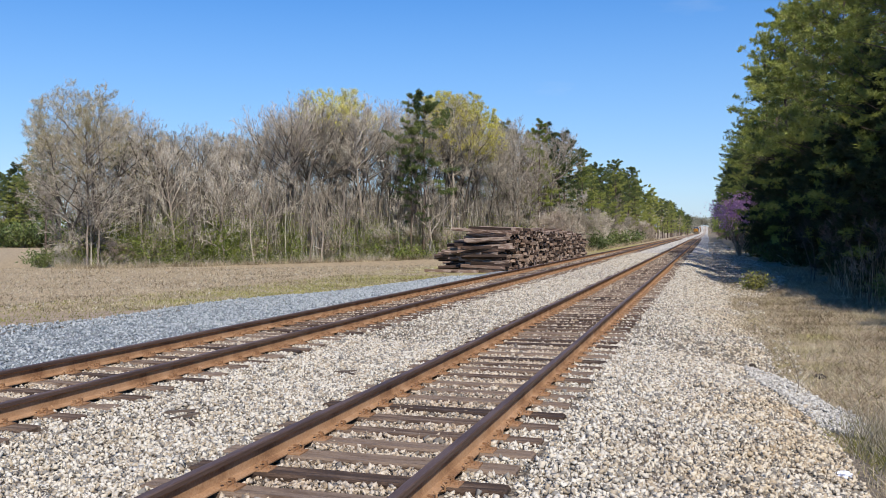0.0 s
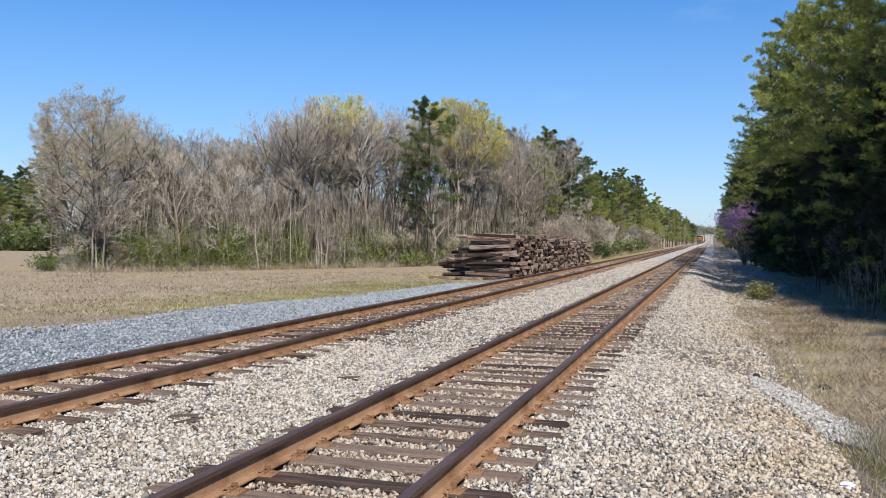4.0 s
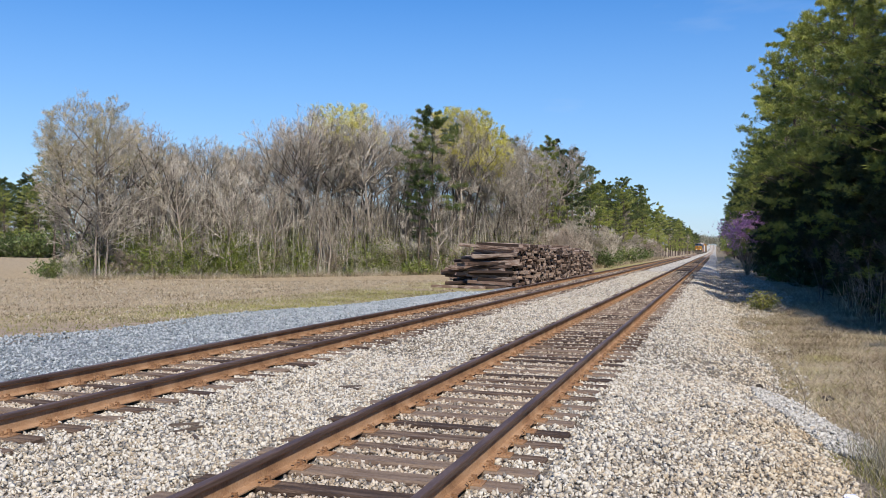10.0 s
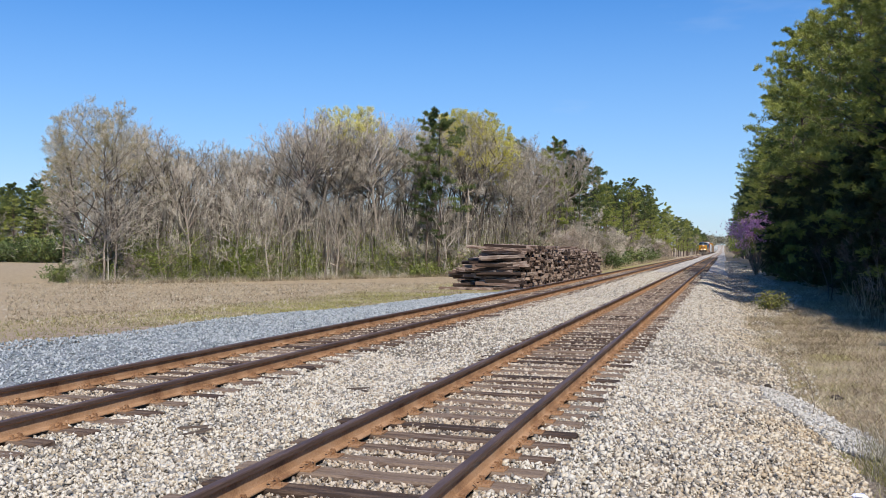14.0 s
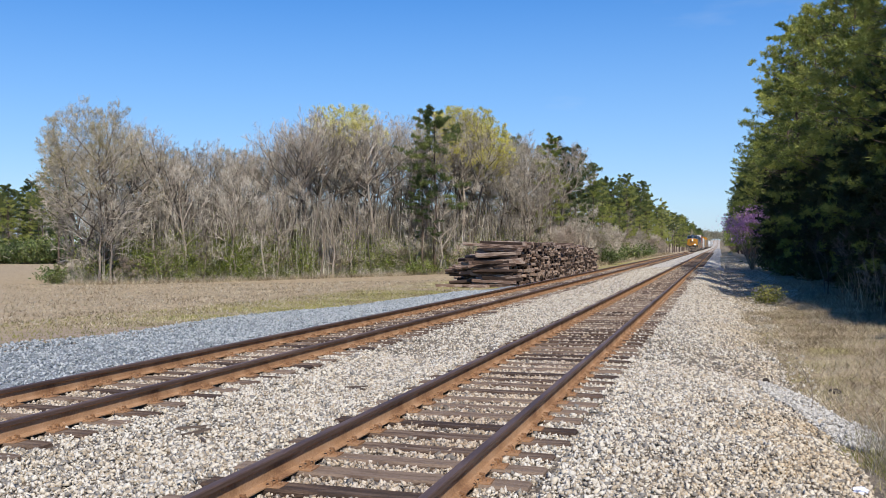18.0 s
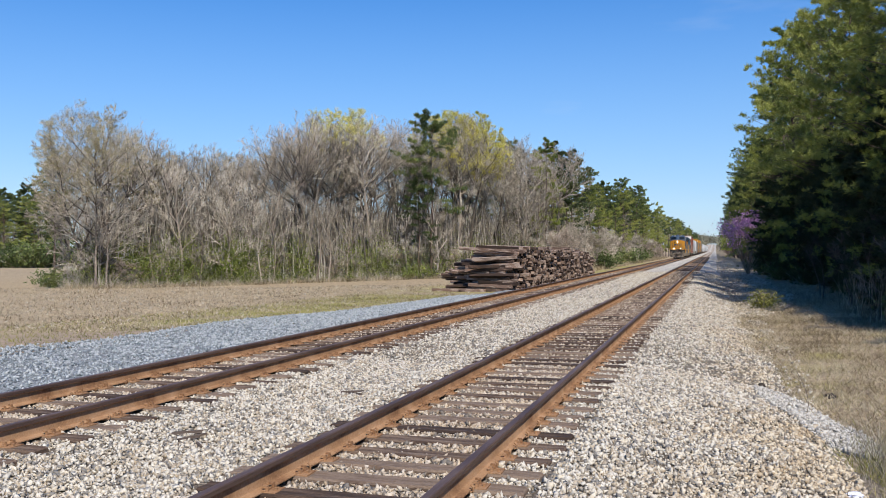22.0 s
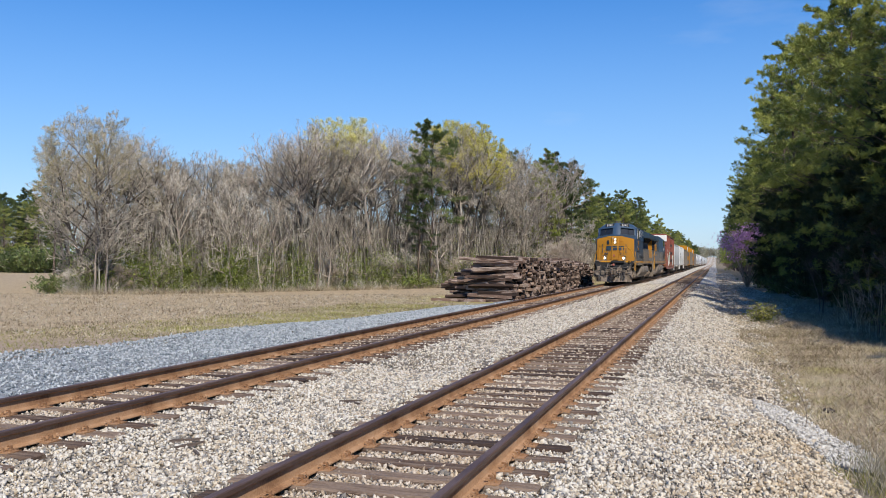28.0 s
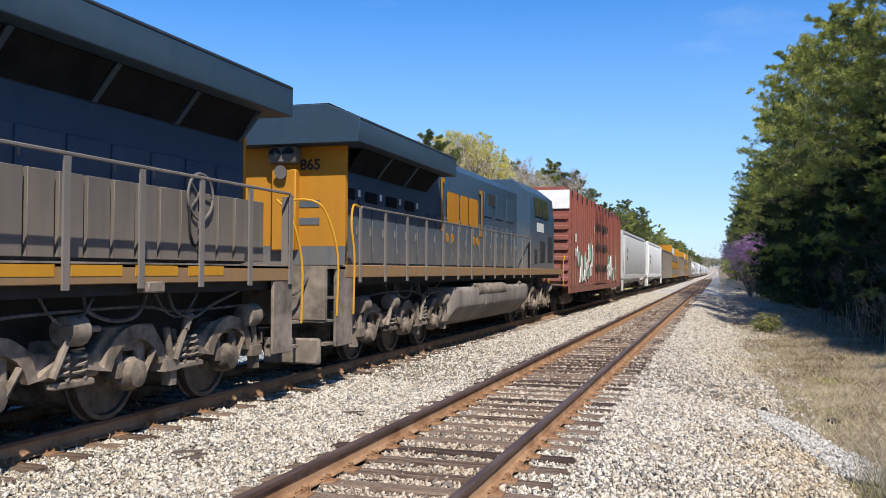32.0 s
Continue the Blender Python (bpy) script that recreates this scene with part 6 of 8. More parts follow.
        pipe.bend([(sx * 1.24, ym + 0.5, 1.46), (sx * 1.28, ym + 0.6, 1.2), (sx * 1.28, ym + 1.0, 1.10), (sx * 1.26, ym + 1.4, 1.22), (sx * 1.22, y1 + 0.2, 1.40)], 0.02, 6)
        part("sand_hose", pipe, m_hose, truck)
    return truck, [wheelset(truck, y) for y in ys]


def walkway_rail(parent, y0, y1, sides, step, mat, top=2.74, base=1.72, x=1.53):
    for sx in sides:
        n = max(1, round((y1 - y0) / step))
        for k in range(n + 1):
            y = y0 + (y1 - y0) * k / n
            s = Shape().box(sx * x - 0.012, sx * x + 0.012, y - 0.045, y + 0.045, base - 0.25, top - 0.02)
            part("handrail_post", s, mat, parent)
        part("handrail", Shape().tube([(sx * x, y0, top - 0.06), (sx * x, y0 + 0.04, top), (sx * x, y1 - 0.04, top), (sx * x, y1, top - 0.06)], 0.02, 6), mat, parent)


def fuel_tank(parent, y0, y1, mat):
    s = Shape()
    ring = [(-1.0, 0.36), (1.0, 0.36), (1.22, 0.48), (1.50, 0.82), (1.52, 1.18), (1.46, 1.28), (-1.46, 1.28), (-1.52, 1.18), (-1.50, 0.82), (-1.22, 0.48)]
    rings = []
    for y, lift in ((y0, 0.02), (y0 + 0.16, 0.0), (y1 - 0.16, 0.0), (y1, 0.02)):
        shrink = 0.97 if lift else 1.0
        rings.append([(px * shrink, y + (0.35 * (1.0 - pz) if pz > 0.4 else 0.0) * (-1 if y < (y0 + y1) / 2 else 1) * 0, pz) for px, pz in ring])
    s.loft(rings)
    tank = part("fuel_tank", s, mat, parent, "dusty grey fuel tank under the frame", bevel=0.03)
    for y in (y0 + 2.5, y0 + 3.4):
        part("tank_band", Shape().box(1.515, 1.53, y, y + 0.05, 0.8, 1.2), mat, tank)
    for y in (y0 + 2.7, y1 - 1.2, y0 + 1.6):
        part("filler_cap", Shape().cyl((1.40, y, 1.26), (1.50, y, 1.34), 0.05, 10), m_greyrail, tank)
    return tank


def radiator_wing(parent, y0, y1, mat, soffit, name="radiator_hood"):
    """The flared radiator housing: a deep slab wider than the hood, with dark slanting screens under its overhang."""
    s = Shape()
    s.prism("y", [(-1.62, 3.80), (-1.62, 4.22), (-1.0, 4.46), (1.0, 4.46), (1.62, 4.22), (1.62, 3.80)], y0, y1)
    wing = part(name, s, mat, parent, "flared blue-grey radiator housing", bevel=0.012)
    n = max(2, round((y1 - y0) / 1.9))
    for sx in (-1, 1):
        a, b = y0 + 0.75, y1 - 0.45
        for k in range(n):
            p, q = a + (b - a) * k / n, a + (b - a) * (k + 1) / n - 0.12
            part("radiator_screen", flat([(sx * 1.07, p, 3.42), (sx * 1.07, q, 3.42), (sx * 1.36, q, 3.80), (sx * 1.36, p, 3.80)], (sx * 0.02, 0, -0.02), 0.5), soffit, wing)
            part("screen_rib", flat([(sx * 1.07, q + 0.02, 3.42), (sx * 1.07, q + 0.10, 3.42), (sx * 1.38, q + 0.10, 3.80), (sx * 1.38, q + 0.02, 3.80)], (sx * 0.02, 0, -0.02), 0.8), mat, wing)
        part("edge_seam", Shape().box(min(sx * 1.618, sx * 1.626), max(sx * 1.618, sx * 1.626), y0 + 0.02, y1 - 0.02, 4.185, 4.20), m_black, wing)
    for k in range(int((y1 - y0) / 0.8)):
        part("roof_grille", Shape().box(-0.95, 0.95, y0 + 0.25 + 0.8 * k, y0 + 0.98 + 0.8 * k, 4.458, 4.52), m_black, wing)
    return wing


def coupler(parent, y, d):
    s = Shape()
    s.box(-0.10, 0.10, min(y, y - d * 0.55), max(y, y - d * 0.55), 0.78, 0.98)
    s.prism("z", [(-0.18, y - d * 0.04), (-0.20, y + d * 0.10), (-0.10, y + d * 0.26), (-0.02, y + d * 0.16), (0.02, y + d * 0.08), (0.14, y + d * 0.20), (0.20, y + d * 0.12), (0.18, y - d * 0.04)], 0.70, 1.04)
    return part("coupler", s, m_gear, parent, bevel=0.02)


def moved(ob, y):
    """Keys a vehicle that rolls along the far track at an even speed; y: its place behind the train's foremost point."""
    rows = []
    for k in range(0, 33, 2):
        at = START + y - SPEED * k
        rows.append((k, pose(FAR_X, at, rise(at))))
    walk(ob, rows)


ROLLING, TURNING = [], []


# ---- lead locomotive ----
def logo_blocks(parent, y0, y1, z0, z1, x, mat):
    """Plain bracketed blocks of paint, where the owner's mark stands."""
    h, w = z1 - z0, y1 - y0
    for a, b, d in ((0.0, 0.035, 1), (0.965, 1.0, -1)):
        part("painted_bracket", tile(y0 + w * a, y0 + w * b, z0 - 0.02, z1, x, 0.005), mat, parent)
        e = y0 + w * (0.0 if d > 0 else 0.92)
        for z in (z0 - 0.02, z1 - 0.10):
            part("painted_bracket", tile(e, e + w * 0.08, z, z + 0.10, x, 0.0065), mat, parent)
    for a, b in ((0.13, 0.40), (0.43, 0.62), (0.64, 0.88)):
        ya, yb, c = y0 + w * a, y0 + w * b, 0.08
        za, zb = z0 + h * 0.17, z0 + h * 0.77
        poly = [(ya + c, za), (yb - c, za), (yb, za + c), (yb, zb - c), (yb - c, zb), (ya + c, zb), (ya, zb - c), (ya, za + c)]
        part("painted_block", Shape().prism("x", poly, x - 0.002, x + 0.005), mat, parent)
    for a in (0.14, 0.25, 0.78, 0.87):
        c = (x - 0.002, y0 + w * a, z0 - h * 0.13)
        part("painted_dot", Shape().cyl(c, (x + 0.005, c[1], c[2]), 0.12, 14), mat, parent)


def hood_doors(parent, y0, y1, mat, step=0.72, z0=1.80, z1=3.02, x=1.05):
    n = round((y1 - y0) / step)
    w = (y1 - y0) / n
    for k in range(n):
        for sx in (1, -1):
            d = part("hood_door", Shape().box(min(sx * x, sx * (x + 0.025)), max(sx * x, sx * (x + 0.025)), y0 + k * w + 0.03, y0 + (k + 1) * w - 0.03, z0, z1), mat, parent, bevel=0.008)
            if sx > 0:
                part("door_latch", Shape().box(x + 0.02, x + 0.045, y0 + (k + 1) * w - 0.12, y0 + (k + 1) * w - 0.09, z0 + 0.5, z0 + 0.66), m_greyrail, d)
                for z in (z0 + 0.2, z1 - 0.3):
                    part("hinge", Shape().box(x + 0.02, x + 0.04, y0 + k * w + 0.04, y0 + k * w + 0.07, z, z + 0.1), m_greyrail, d)


def lead_locomotive():
    loco = thing("locomotive", pose(0, 0, 0), "dusty blue diesel locomotive with an orange-yellow nose and lit headlights", "locomotive", "locomotives of the train")
    # frame, deck, sills
    s = Shape()
    s.box(-0.75, 0.75, 1.3, 22.6, 0.75, 1.62)
    s.box(-1.40, 1.40, 1.3, 22.6, 1.40, 1.70)
    part("underframe", s, m_black, loco)
    part("deck", Shape().box(-1.52, 1.52, 2.4, 22.65, 1.69, 1.74), m_grime, loco)
    part("front_deck", Shape().box(-1.05, 1.05, 1.2, 2.4, 1.60, 1.74), m_grime, loco)
    for sx in (-1, 1):
        part("side_sill", Shape().box(min(sx * 1.46, sx * 1.52), max(sx * 1.46, sx * 1.52), 2.4, 9.8, 1.40, 1.73), m_grime, loco, bevel=0.01)
        part("side_sill", Shape().box(min(sx * 1.46, sx * 1.52), max(sx * 1.46, sx * 1.52), 9.8, 22.65, 1.52, 1.73), m_dirtystripe, loco, bevel=0.01)
        y = 2.45
        while y < 9.6:
            if not 5.0 < y < 5.7:
                part("reflective_stripe", Shape().box(min(sx * 1.518, sx * 1.526), max(sx * 1.518, sx * 1.526), y, y + 0.78, 1.60, 1.715), m_stripe, loco)
            y += 0.82
        for y in np.arange(10.2, 20.4, 0.98):
            part("reflective_stripe", Shape().box(min(sx * 1.518, sx * 1.525), max(sx * 1.518, sx * 1.525), y, y + 0.76, 1.60, 1.71), m_stripe, loco)
        part("jacking_pad", Shape().box(min(sx * 1.40, sx * 1.56), max(sx * 1.40, sx * 1.56), 5.25, 5.75, 1.38, 1.62), m_grime, loco, bevel=0.015)
        part("jacking_pad", Shape().box(min(sx * 1.40, sx * 1.56), max(sx * 1.40, sx * 1.56), 19.2, 19.5, 1.42, 1.54), m_grime, loco, bevel=0.015)

    # cab and nose
    def ring(side, corner, centre, back, wide=1.5):
        """Half the outline given, mirrored: (x, y, z) of the side, the chamfered corner and the middle."""
        half = [(wide, 6.1, back), side, corner, centre]
        return [(-x, y, z) for x, y, z in half] + half[::-1]
    r0 = ring((1.5, 2.72, 1.74), (1.40, 2.46, 1.74), (0.5, 2.15, 1.74), 1.74)
    r1 = ring((1.5, 2.74, 3.37), (1.40, 2.48, 3.39), (0.5, 2.18, 3.60), 3.40)
    r2 = ring((1.5, 3.70, 3.63), (1.42, 3.58, 3.64), (0.16, 3.18, 3.74), 3.66)
    r3 = ring((1.46, 4.0, 4.24), (1.40, 3.88, 4.25), (0.16, 3.52, 4.42), 4.26, 1.46)
    r4 = ring((1.0, 4.2, 4.58), (0.94, 4.08, 4.59), (0.16, 3.76, 4.66), 4.60, 1.0)
    s = Shape().loft([r0, r1, r2, r3, r4])
    s.m = [0, 0, 1, 1, 1, 0, 0, 0] + [0, 0, 2, 2, 2, 0, 0, 0] + [0] * 16 + [0, 0]
    cab = part("cab", s, [m_blue, m_orange, m_bluetop], loco, "blue cab with an orange nose")
    # windscreens
    def lerp(p, q, t):
        return tuple(a + (b - a) * t for a, b in zip(p, q))
    for sx in (-1, 1):
        a, b = (r2[4], r2[5]) if sx > 0 else (r2[3], r2[2])
        c, d = (r3[5], r3[4]) if sx > 0 else (r3[2], r3[3])
        out = (sx * 0.33, -0.85, 0.42)
        q = [lerp(a, b, 0.08), lerp(a, b, 0.93), lerp(d, c, 0.93), lerp(d, c, 0.08)]
        lo, hi = [lerp(q[0], q[3], 0.05), lerp(q[1], q[2], 0.06)], [lerp(q[0], q[3], 0.80), lerp(q[1], q[2], 0.82)]
        frame_ = part("windscreen_frame", flat([lo[0], lo[1], hi[1], hi[0]], out, 0.02), m_bluetop, cab, bevel=0.008)
        ins = [lerp(lo[0], hi[1], 0.05), lerp(lo[1], hi[0], 0.05), lerp(hi[1], lo[0], 0.05), lerp(hi[0], lo[1], 0.05)]
        part("windscreen", flat(ins, out, 0.026), m_pane, frame_, "dark windscreen")
        top = [lerp(hi[0], hi[1], 0.15), lerp(hi[0], hi[1], 0.9)]
        w = Shape()
        w.tube([Vector(lerp(*top, t)) + Vector(out) * 0.05 for t in (0.1, 0.5, 0.9)], 0.012, 5)
        w.tube([Vector(lerp(*top, 0.5)) + Vector(out) * 0.05, Vector(lerp(lo[0], lo[1], 0.6)) + Vector(out) * 0.05 + Vector((0, 0, 0.12))], 0.012, 5)
        part("wiper", w, m_black, frame_)
        e0, e1 = [Vector(lerp(hi[0], hi[1], t)) + Vector((0, 0, 0.05)) for t in (0.05, 0.95)]
        part("sun_visor", flat([e0, e1, e1 + Vector((0, -0.12, -0.03)), e0 + Vector((0, -0.12, -0.03))], (0, 0, 1), 0.015), m_bluetop, frame_)
        # number board
        cx, cy, cz = sx * 0.56, 3.74, 4.465
        nb = Shape().box(-0.34, 0.34, -0.06, 0.20, -0.125, 0.125)
        board = part("number_board", nb, m_black, cab, "black number board", bevel=0.02)
        board.matrix_basis = pose(cx, cy, cz, -8, 0, sx * 15)
        part("board_rim", Shape().box(-0.37, 0.37, -0.04, 0.10, 0.125, 0.15), m_bluetop, board)
        digits = part("number", lettering("3141", 0.235), None, board, "white number 3141")
        digits.data.materials.append(m_white)
        digits.location = (0, -0.064, 0)
    # nose door, lamps, irons
    def nose_y(x):
        return 2.15 + max(0.0, abs(x) - 0.5) * 0.344
    part("nose_centre", Shape().box(-0.27, 0.27, 2.06, 2.2, 1.80, 3.56), m_orange, cab, bevel=0.02)
    door = part("nose_door", flat([(-0.86, nose_y(0.86), 1.82), (-0.30, 2.15, 1.82), (-0.30, 2.17, 3.46), (-0.86, nose_y(0.86) + 0.02, 3.36)], (-0.2, -0.97, 0), 0.03), m_orange, cab, bevel=0.01)
    part("door_window", flat([(-0.62, nose_y(0.62), 2.98), (-0.44, 2.15, 2.98), (-0.44, 2.16, 3.28), (-0.62, nose_y(0.62), 3.28)], (-0.2, -0.97, 0), 0.05), m_pane, door, "small dark window", bevel=0.025)
    part("door_handle", Shape().tube([(-0.82, 2.2, 2.5), (-0.82, 2.14, 2.5), (-0.82, 2.14, 2.75), (-0.82, 2.2, 2.75)], 0.012, 5), m_orange, door)
    housing = part("headlight_housing", Shape().box(-0.14, 0.16, 2.045, 2.3, 2.99, 3.52), m_orange, cab, "orange headlight housing", bevel=0.02)
    for z in (3.365, 3.135):
        lamp = part("headlight", Shape().turned((0.01, 2.05, z), (0, -1, 0), [(0, 0.108), (0.025, 0.108), (0.025, 0.092), (-0.01, 0.05), (-0.012, 0.002)], 20), m_chrome, housing, "round sealed headlight")
        part("bulb", Shape().turned((0.01, 2.06, z), (0, -1, 0), [(0, 0.075), (0.012, 0.068), (0.02, 0.002)], 14), m_lamp, lamp, "lit lamp")
    for x0, x1, z in ((0.34, 0.66, 3.30), (0.34, 0.66, 3.10), (0.32, 0.68, 2.86), (0.32, 0.68, 2.46), (1.0, 1.26, 2.68), (0.32, 0.68, 2.26), (-1.15, -0.95, 3.0)):
        g = Shape().tube([(x0, nose_y(x0), z + 0.06), (x0, nose_y(x0) - 0.08, z), (x1, nose_y(x1) - 0.08, z), (x1, nose_y(x1), z + 0.06)], 0.011, 5)
        part("grab_iron", g, m_orange, cab)
    for x0, x1 in ((-0.99, -0.94), (0.78, 0.83)):
        part("painted_bracket", flat([(x0, nose_y(x0), 2.32), (x1, nose_y(x1), 2.32), (x1, nose_y(x1) + 0.01, 2.98), (x0, nose_y(x0) + 0.01, 2.98)], (0, -1, 0), 0.03 if x0 < 0 else 0.012), m_bluetop, cab)
    for x0, x1, y in ((-0.66, -0.31, 2.11), (-0.24, 0.16, 2.056), (0.28, 0.66, 2.14)):
        ya, yb = (y, y) if x0 > -0.5 and x1 < 0.6 else ((y + 0.055, y) if x0 < 0 else (y, y + 0.05))
        part("painted_block", flat([(x0, ya, 2.52), (x1, yb, 2.52), (x1, yb + 0.006, 2.86), (x0, ya + 0.006, 2.86)], (0, -1, 0), 0.012), m_bluetop, cab, "blue block of the painted mark")
    for x, y in ((-0.74, 2.20), (-0.58, 2.15), (0.44, 2.15), (0.58, 2.18)):
        part("painted_dot", Shape().cyl((x, y, 2.28), (x, y - 0.045, 2.28), 0.06, 12), m_bluetop, cab)
    part("warning_plate", Shape().box(-0.20, 0.02, 2.04, 2.07, 2.06, 2.20), m_red, cab, "small red warning plate")
    part("nose_plaque", Shape().box(-0.22, -0.06, 2.048, 2.065, 3.42, 3.49), m_sticker, cab)
    part("nose_grab", Shape().tube([(-1.2, 2.62, 3.45), (-1.2, 2.6, 3.62), (-0.75, 2.45, 3.70), (-0.75, 2.5, 3.52)], 0.012, 5), m_black, cab)
    part("washer_pipe", Shape().tube([(0.2, 3.05, 3.72), (0.5, 3.0, 3.72), (1.2, 3.3, 3.66), (1.4, 3.45, 3.64)], 0.012, 5), m_black, cab)
    part("bell", Shape().turned((1.2, 2.45, 2.0), (0, 0, 1), [(0, 0.06), (0.03, 0.055), (0.08, 0.03), (0.09, 0.003)], 10), m_gear, cab)
    # side of the cab
    for sx in (-1, 1):
        X = sx * 1.5
        o = sx * 0.012
        band = part("window_band", flat([(X, 4.0, 3.44), (X, 6.08, 3.44), (X - sx * 0.035, 6.08, 4.20), (X - sx * 0.035, 4.0, 4.20)], (sx, 0, 0), 0.015), m_dark, cab, "dark side windows of the cab")
        for y0, y1 in ((4.06, 4.55), (4.62, 4.98), (5.04, 5.48), (5.56, 6.02)):
            part("side_window", flat([(X, y0, 3.50), (X, y1, 3.50), (X - sx * 0.03, y1, 4.14), (X - sx * 0.03, y0, 4.14)], (sx, 0, 0), 0.026), m_pane, band)
        for y in (4.02, 4.585, 5.01, 5.52):
            part("window_post", flat([(X, y, 3.46), (X, y + 0.05, 3.46), (X - sx * 0.035, y + 0.05, 4.18), (X - sx * 0.035, y, 4.18)], (sx, 0, 0), 0.034), m_white if y < 4.3 else m_greyrail, band)
        part("wind_deflector", Shape().box(min(X + o * 8, X + o * 9), max(X + o * 8, X + o * 9), 4.62, 4.86, 3.60, 4.04), m_white, cab, "white wind deflector", bevel=0.004)
        part("drip_rail", Shape().tube([(X, 3.98, 4.24), (X + o * 3, 4.2, 4.27), (X + o * 3, 6.0, 4.29), (X, 6.1, 4.28)], 0.02, 5), m_bluetop, cab)
        part("panel_ledge", Shape().box(min(X, X + o * 4), max(X, X + o * 4), 3.84, 6.04, 2.44, 2.50), m_black, cab)
        part("battery_door", Shape().box(min(X, X + o * 1.5), max(X, X + o * 1.5), 3.86, 6.02, 1.80, 2.43), m_blue, cab, bevel=0.006)
        vent = part("vent", Shape().box(min(X, X + o * 2), max(X, X + o * 2), 4.58, 4.96, 1.98, 2.36), m_gear, cab)
        for k in range(7):
            part("vent_slat", Shape().box(min(X + o * 2, X + o * 3), max(X + o * 2, X + o * 3), 4.60 + k * 0.05, 4.625 + k * 0.05, 2.0, 2.34), m_greyrail, vent)
        part("placard", Shape().box(min(X, X + o * 0.5), max(X, X + o * 0.5), 3.88, 4.10, 2.76, 2.84), m_sticker, cab)
        part("marker_lamp", Shape().cyl((X, 4.18, 3.18), (X + sx * 0.07, 4.16, 3.17), 0.04, 10), m_greyrail, cab)
        digits = part("number", lettering("3141", 0.54, 0.004), None, cab, "orange number 3141")
        digits.data.materials.append(m_orange)
        digits.data.transform(Matrix.Diagonal((1.06, 1, 1, 1)))
        digits.matrix_basis = pose(X + sx * 0.004, 4.98, 3.10, 0, 0, 90 * sx)
        bolt = [(4.28, 2.79), (4.52, 2.72), (4.50, 2.80), (4.86, 2.70), (4.84, 2.80), (5.50, 2.70), (5.62, 2.60), (5.02, 2.63), (5.06, 2.55), (4.66, 2.66), (4.68, 2.58)]
        part("painted_bolt", Shape().prism("x", bolt, min(X, X + o * 0.5), max(X, X + o * 0.5)), m_orange, cab, "orange lightning bolt")
        part("roundel", Shape().cyl((X, 2.72, 2.02), (X + o * 0.6, 2.72, 2.02), 0.11, 16), m_sticker, cab)
    # roof fittings
    horn = part("horn", Shape().box(-0.10, 0.10, 4.9, 5.1, 4.60, 4.70).cyl((-0.1, 4.9, 4.76), (-0.1, 4.5, 4.76), 0.03, 8, 0.08).cyl((0.1, 5.0, 4.78), (0.1, 4.7, 4.78), 0.03, 8, 0.09), m_greyrail, cab)
    part("antenna", Shape().box(-0.5, 0.5, 5.3, 5.7, 4.60, 4.66).cyl((0.4, 4.4, 4.6), (0.4, 4.4, 4.82), 0.012, 5).cyl((0.75, 5.9, 4.6), (0.75, 5.9, 4.85), 0.012, 5), m_greyrail, cab)
    part("roof_rail", Shape().tube([(-0.32, 3.85, 4.64), (-0.30, 3.85, 4.74), (0.02, 3.85, 4.74), (0.02, 3.85, 4.64)], 0.012, 5), m_greyrail, cab)

    # equipment room behind the cab
    s = Shape()
    s.prism("y", [(-1.5, 1.74), (1.5, 1.74), (1.5, 3.55), (1.46, 3.62), (1.44, 4.22), (1.0, 4.50), (-1.0, 4.50), (-1.44, 4.22), (-1.46, 3.62), (-1.5, 3.55)], 6.1, 9.86)
    room = part("equipment_room", s, m_blue, loco, "blue equipment cabin", bevel=0.015)
    for sx in (-1, 1):
        X, o = sx * 1.46, sx
        for y0, y1 in ((6.36, 6.86), (7.06, 7.50), (7.98, 8.62)):
            hole = part("louvre", Shape().box(min(X - o * 0.05, X + o * 0.012), max(X - o * 0.05, X + o * 0.012), y0, y1, 3.68, 4.18), m_black, room, "louvred air intake")
            part("louvre_frame", Shape().box(min(X, X + o * 0.05), max(X, X + o * 0.05), y1, y1 + 0.06, 3.66, 4.20), m_sticker, hole)
            for k in range(6):
                z = 3.70 + k * 0.08
                part("louvre_slat", flat([(X + o * 0.012, y0 + 0.02, z), (X + o * 0.012, y1 - 0.02, z), (X + o * 0.045, y1 - 0.02, z + 0.05), (X + o * 0.045, y0 + 0.02, z + 0.05)], (0, 0, 1), 0.012), m_slat, hole)
            part("placard", Shape().box(min(X, X + o * 0.03), max(X, X + o * 0.03), y0 + 0.1, y0 + 0.3, 3.56, 3.62), m_sticker, room)
        for y in (6.16, 6.94, 7.72, 8.80, 9.62):
            part("stiffener", Shape().box(min(X, X + o * 0.09), max(X, X + o * 0.09), y - 0.035, y + 0.035, 3.40, 4.26), m_blue, room)
        part("handrail", Shape().tube([(X + o * 0.06, 6.2, 3.82), (X + o * 0.13, 6.3, 3.82), (X + o * 0.13, 9.5, 3.82), (X + o * 0.06, 9.6, 3.82)], 0.018, 6), m_greyrail, room)
        X = sx * 1.5
        part("panel_ledge", Shape().box(min(X, X + o * 0.05), max(X, X + o * 0.05), 6.2, 9.80, 2.02, 2.08), m_black, room)
        for y0, y1 in ((6.18, 7.20), (7.24, 9.78)):
            part("access_panel", Shape().box(min(X, X + o * 0.015), max(X, X + o * 0.015), y0, y1, 2.10, 3.36), m_blue, room, bevel=0.005)
